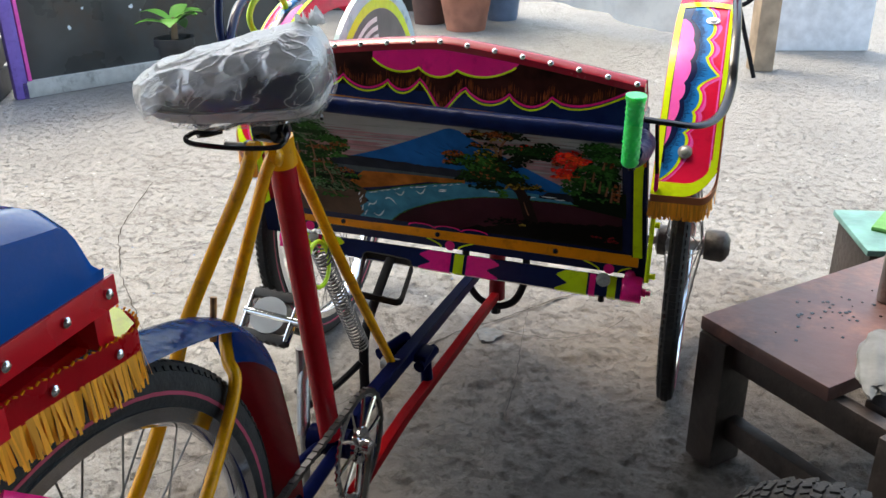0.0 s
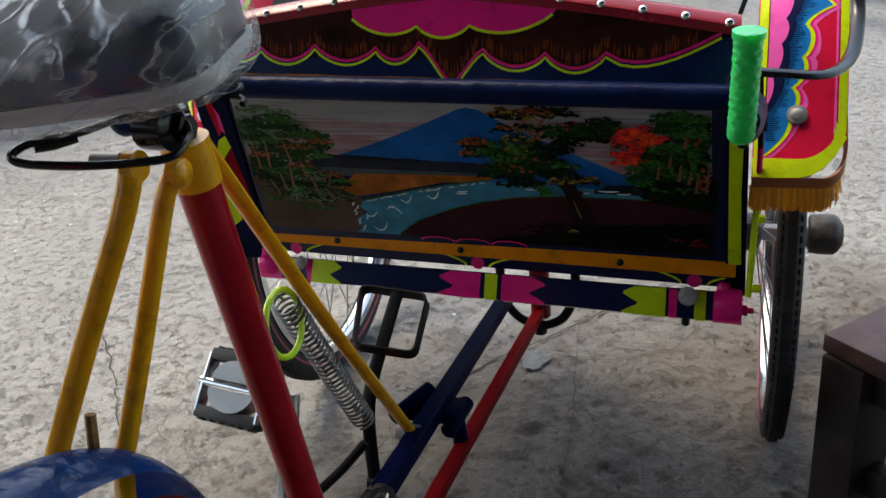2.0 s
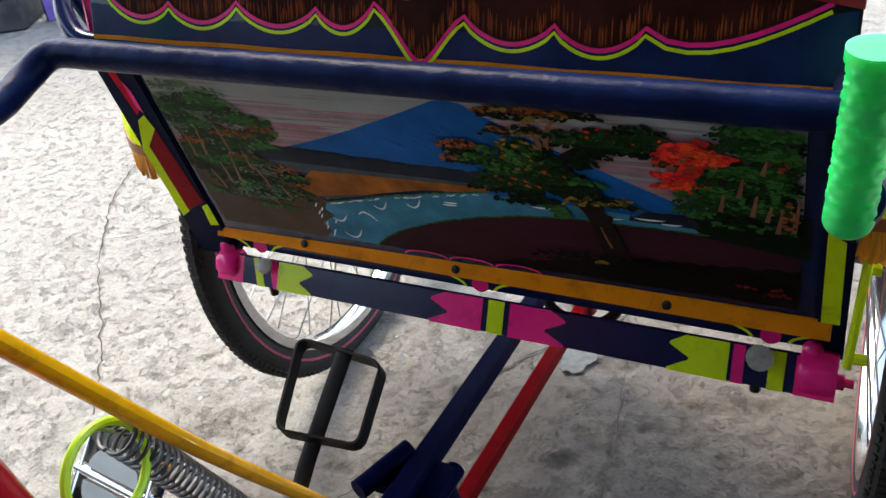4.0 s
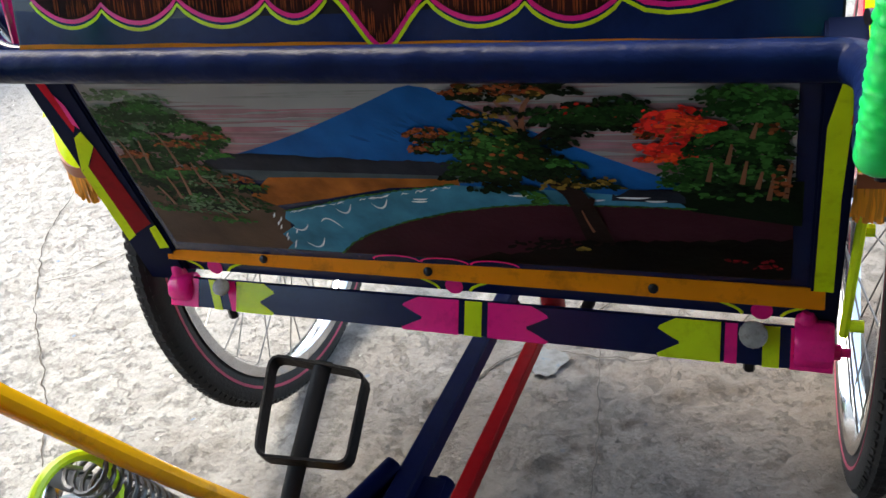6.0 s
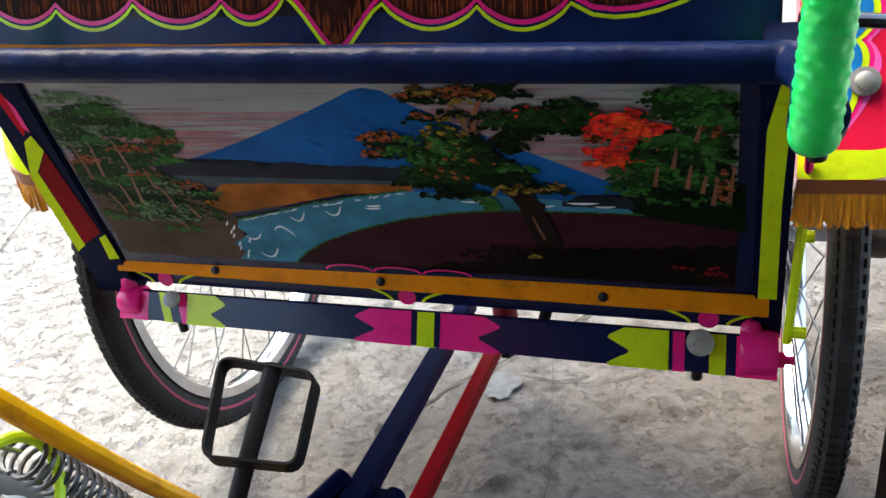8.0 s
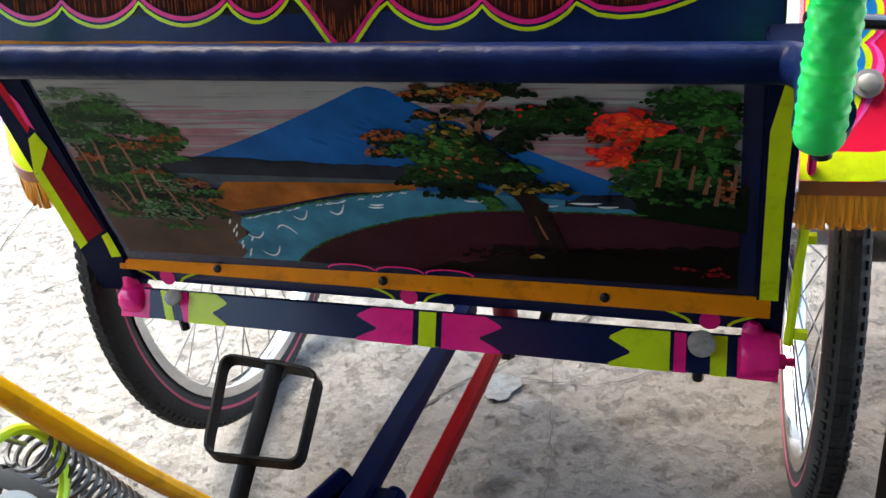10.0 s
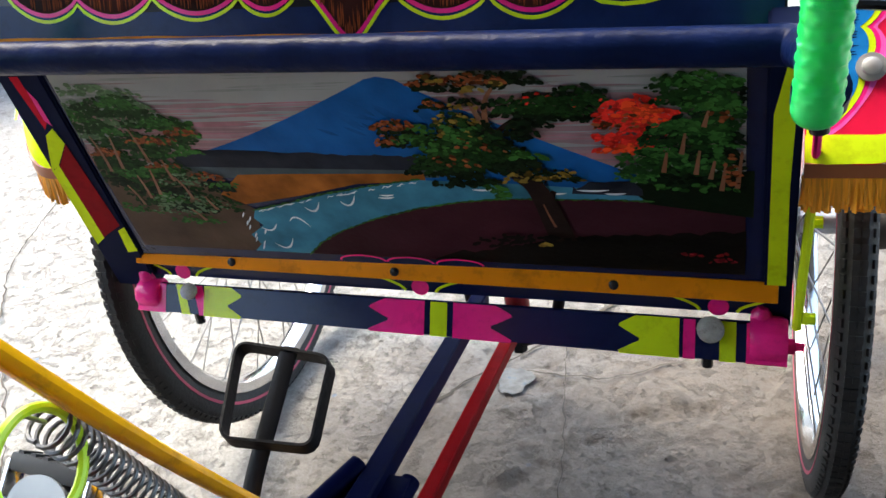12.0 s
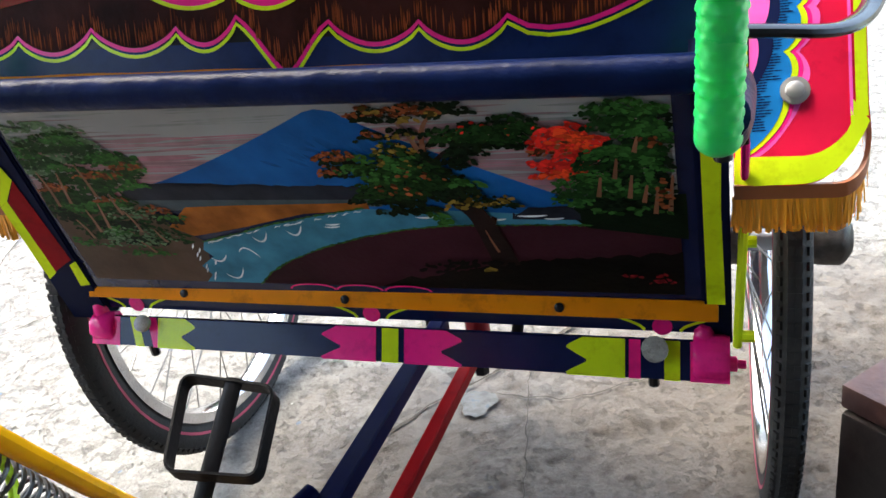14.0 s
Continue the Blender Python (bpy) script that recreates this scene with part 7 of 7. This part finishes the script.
for i in range(6):
    fish = bmesh.new()
    a, z = rnd.uniform(0.45, 1.0), rnd.uniform(0.55, 0.95)
    c = b0 + bd * a + bn * 0.017 + V(0, 0, z)
    n = 14
    fill(fish, [c + bd * 0.10 * math.cos(2 * math.pi * k / n) + V(0, 0, 0.035 * math.sin(2 * math.pi * k / n)) for k in range(n)])
    fill(fish, [c + bd * 0.09, c + bd * 0.15 + V(0, 0, 0.04), c + bd * 0.15 - V(0, 0, 0.04)])
    part("painted_fish", fish, FISH, mural, smooth=False)
for i in range(14):
    dots = bmesh.new()
    c = b0 + bd * rnd.uniform(0.2, 0.75) + bn * 0.018 + V(0, 0, rnd.uniform(0.3, 0.75))
    r_ = rnd.uniform(0.004, 0.014)
    fill(dots, [c + (bd * math.cos(k * 0.7) + V(0, 0, math.sin(k * 0.7))) * r_ * rnd.uniform(0.6, 1.2) for k in range(9)])
    part("painted_bubble", dots, A_FOAM, mural, smooth=False)
stack = thing("board_stack", (-3.42, 4.02, 0), "stack of dark grey boards standing beside the mural board", "board stack")
STACKM = mat("dark_stacked_wood", (0.035, 0.035, 0.04), rough=0.7, var=0.5, objvar=0.4)
for k in range(9):
    part("board", B(V(-3.42, 4.02, 0.075 + 0.15 * k), (0.46, 0.34 + 0.02 * (k % 2), 0.138), Matrix.Rotation(radians(30 + 1.5 * (k % 3)), 3, "Z"), 0.006), STACKM, stack)


def potted(name, c, r, h, material, label, leaves, stem_h, leaf_len, seed):
    rr = random.Random(seed)
    ob = thing(name, c, label, "plant")
    c = Vector(c)
    part("pot", lathe_open(bmesh.new(), [(0.0, 0.0), (r * 0.68, 0.0), (r * 0.92, h * 0.86), (r * 1.06, h * 0.86), (r * 1.06, h), (r * 0.9, h), (r * 0.88, h * 0.9), (0.0, h * 0.9)], c, "z", 28), material, ob)
    part("stem", T([c + V(0, 0, h * 0.85), c + V(0.01, 0, h + stem_h * 0.5), c + V(0, 0.02, h + stem_h)], [0.03 * r / 0.15, 0.024 * r / 0.15, 0.016 * r / 0.15], 10), BARK, ob)
    lb = bmesh.new()
    for k in range(leaves):
        a = rr.uniform(0, 6.28)
        el = rr.uniform(0.1, 1.0)
        dirv = V(math.cos(a) * math.cos(el), math.sin(a) * math.cos(el), math.sin(el))
        base = c + V(0, 0, h + stem_h * rr.uniform(0.5, 1.0))
        sidev = dirv.cross(V(0, 0, 1)).normalized()
        prev = None
        for q in range(7):
            s = q / 6
            p = base + dirv * leaf_len * s - V(0, 0, leaf_len * 0.5 * s * s)
            wv = sidev * leaf_len * 0.2 * math.sin(math.pi * min(1, s * 0.95 + 0.05)) ** 0.8
            x, y, z = lb.verts.new(p - wv), lb.verts.new(p - V(0, 0, 0.004)), lb.verts.new(p + wv)
            if prev:
                lb.faces.new((prev[0], prev[1], y, x))
                lb.faces.new((prev[1], prev[2], z, y))
            prev = (x, y, z)
    part("leaves", lb, LEAF, ob)
    return ob


potted("potted_plant", (-2.36, 4.50, 0), 0.10, 0.30, mat("black_pot_plastic", (0.02, 0.022, 0.025), rough=0.5), "small green plant in a black pot", 9, 0.10, 0.24, 3)
potted("potted_plant", (-1.40, 6.75, 0), 0.21, 0.30, TERRA, "plant with a pale stem in a terracotta pot", 12, 0.9, 0.4, 4)
potted("potted_plant", (-1.75, 6.95, 0), 0.17, 0.40, mat("dark_brown_pot", (0.10, 0.05, 0.04), rough=0.8), "plant in a dark brown pot", 8, 0.5, 0.35, 5)
potted("potted_plant", (-1.25, 7.25, 0), 0.17, 0.36, mat("grey_blue_pot", (0.12, 0.17, 0.26), rough=0.7), "plant in a grey-blue pot", 8, 0.6, 0.35, 6)

# hanging tarpaulin wall with folds
t0, t1 = V(-1.42, 7.55, 0), V(0.36, 6.45, 0)
bm = bmesh.new()
rows = []
for i in range(60):
    s = i / 59
    row = []
    for j in range(20):
        z = 0.10 + 2.3 * j / 19
        p = t0.lerp(t1, s) + V(0.55, 0.85, 0).normalized() * (0.13 * noise.noise(V(s * 6 + z * 2.2, z * 1.3, 0)) + 0.05 * noise.noise(V(s * 15, z * 4, 2))) + V(0, 0, z + 0.05 * math.sin(s * 5))
        row.append(bm.verts.new(p))
    rows.append(row)
for a, b in zip(rows, rows[1:]):
    for k in range(19):
        bm.faces.new((a[k], a[k + 1], b[k + 1], b[k]))
bmesh.ops.solidify(bm, geom=bm.faces[:], thickness=0.006)
single("tarpaulin", bm, TARP, "grey weathered tarpaulin hung as a wall", "tarpaulin")
single("wall_dark", B(V(-2.6, 7.4, 1.0), (2.2, 0.1, 2.0), Matrix.Rotation(radians(8), 3, "Z"), 0.01), mat("dark_timber_wall", (0.06, 0.052, 0.045), rough=0.85, var=0.4, scale=3), "dark timber wall behind the pots", "wall", kind="structure")
single("wooden_post", B(V(0.66, 5.88, 1.35), (0.12, 0.12, 2.7), Matrix.Rotation(radians(20), 3, "Z"), 0.008), WOOD_POST, "weathered wooden roof post", "post")
single("metal_sheet", B(V(1.02, 6.55, 0.9), (0.62, 0.02, 1.8), Matrix.Rotation(radians(14), 3, "Z"), 0.004), mat("pale_metal_sheet", (0.74, 0.75, 0.78), rough=0.5, var=0.15, bump=0.2), "pale upright metal sheet", "sheet")
bm = bmesh.new()
disc(bm, V(0.02, 5.2, 0.0), V(0, 0, 1), 0.05, 0.05, 10, 0.01)
single("floor_stone", bm, mat("grey_stone", (0.3, 0.29, 0.27), rough=0.9, bump=0.5), "small grey stone lying on the floor", "stone")

# treadle wheel on a small iron stand by the post
tw = thing("treadle_wheel", (0.46, 5.6, 0), "black spoked iron wheel on a stand", "wheel")
wc = V(0.46, 5.6, 0.54)
part("wheel_rim", tube(bmesh.new(), [wc + V(0.15 * math.cos(a), 0.03 * math.cos(a), 0.15 * math.sin(a)) for a in [2 * math.pi * k / 40 for k in range(41)]], 0.012, 8, caps=False), DARKMETAL, tw)
for k in range(6):
    a = math.pi * k / 3 + 0.2
    part("spoke", T([wc, wc + V(0.145 * math.cos(a), 0.03 * math.cos(a), 0.145 * math.sin(a))], 0.007, 8), DARKMETAL, tw)
for s in (-1, 1):
    part("stand_leg", T([wc + V(0, s * 0.03, 0.0), wc + V(s * 0.17, s * 0.05, -0.538)], 0.012, 8), DARKMETAL, tw)
rag = bmesh.new()
bmesh.ops.create_icosphere(rag, subdivisions=4, radius=1.0)
for v in rag.verts:
    k = 1 + 0.22 * noise.noise(v.co * 2.0) + 0.07 * noise.noise(v.co * 6)
    v.co = V(0.80 + 0.02 * v.co.y, 1.96, 0.325) + V(v.co.x * 0.035, v.co.y * 0.12, max(-0.1, v.co.z) * 0.018) * k
single("work_rag", rag, mat("pale_grey_rag", (0.17, 0.175, 0.175), rough=0.85, var=0.3, bump=0.6, bscale=40), "crumpled pale grey rag lying on the bench", "rag")

# hairline cracks and a pour joint in the floor
CRACK = mat("dark_crack_dirt", (0.050, 0.042, 0.034), rough=0.95, var=0.35, scale=40)
CRACKS = (
    (((-1.62, 3.18), (-1.53, 2.95), (-1.44, 2.74), (-1.32, 2.57), (-1.19, 2.41), (-1.04, 2.26), (-0.92, 2.13), (-0.80, 1.98)), 0.0045),
    (((-1.28, 2.53), (-1.21, 2.57), (-1.14, 2.66), (-1.08, 2.72)), 0.0050),
    (((0.03, 2.60), (0.043, 2.48), (0.057, 2.386), (0.08, 2.231), (0.10, 2.05)), 0.0022),
    (((-0.02, 2.43), (0.057, 2.424), (0.134, 2.43), (0.188, 2.457), (0.25, 2.50), (0.30, 2.60)), 0.0045),
    (((-0.20, 2.27), (-0.15, 2.336), (-0.10, 2.41), (-0.02, 2.50), (0.117, 2.675), (0.263, 2.814)), 0.0075),
    (((-0.55, 1.62), (-0.42, 1.80), (-0.30, 1.95), (-0.24, 2.10)), 0.0030),
)
for line, wide in CRACKS:
    cb_ = bmesh.new()
    path = smooth_path([V(x, y, 0) for x, y in line], 14)
    shake = [V(noise.noise(p * 31), noise.noise(p * 31 + V(9, 4, 0)), 0) * 0.007 + V(noise.noise(p * 95), noise.noise(p * 95 + V(3, 8, 0)), 0) * 0.003 for p in path]
    pts2 = [((p + q).x, (p + q).y) for p, q in zip(path, shake)]
    ribbon(cb_, lambda a, b, o: V(a, b, o), pts2, [1.1 * wide * (0.35 + 0.65 * abs(noise.noise(p * 17)) * 2) for p in path], 0.0026)
    single("floor_crack", cb_, CRACK, "thin dark crack running across the concrete floor", "crack", "cracks in the floor", smooth=False)

pp = bmesh.new()
fill(pp, [V(-0.035 + 0.030 * math.cos(a) * (1 + 0.22 * math.sin(3 * a) + 0.08 * math.sin(7 * a)), 2.40 + 0.042 * math.sin(a) * (1 + 0.15 * math.cos(2 * a) + 0.07 * math.cos(9 * a)), 0.0018) for a in [2 * math.pi * k / 40 for k in range(40)]])
single("paint_spill", pp, mat("pale_paint_spill", (0.150, 0.152, 0.150), rough=0.8, spec=0.08, var=0.3, scale=60, dirt=(0.08, 0.11, 0.15), dirt_amt=0.8, dscale=60, bump=0.6, bscale=80), "dried pale paint spill on the floor", "paint spill", smooth=False)
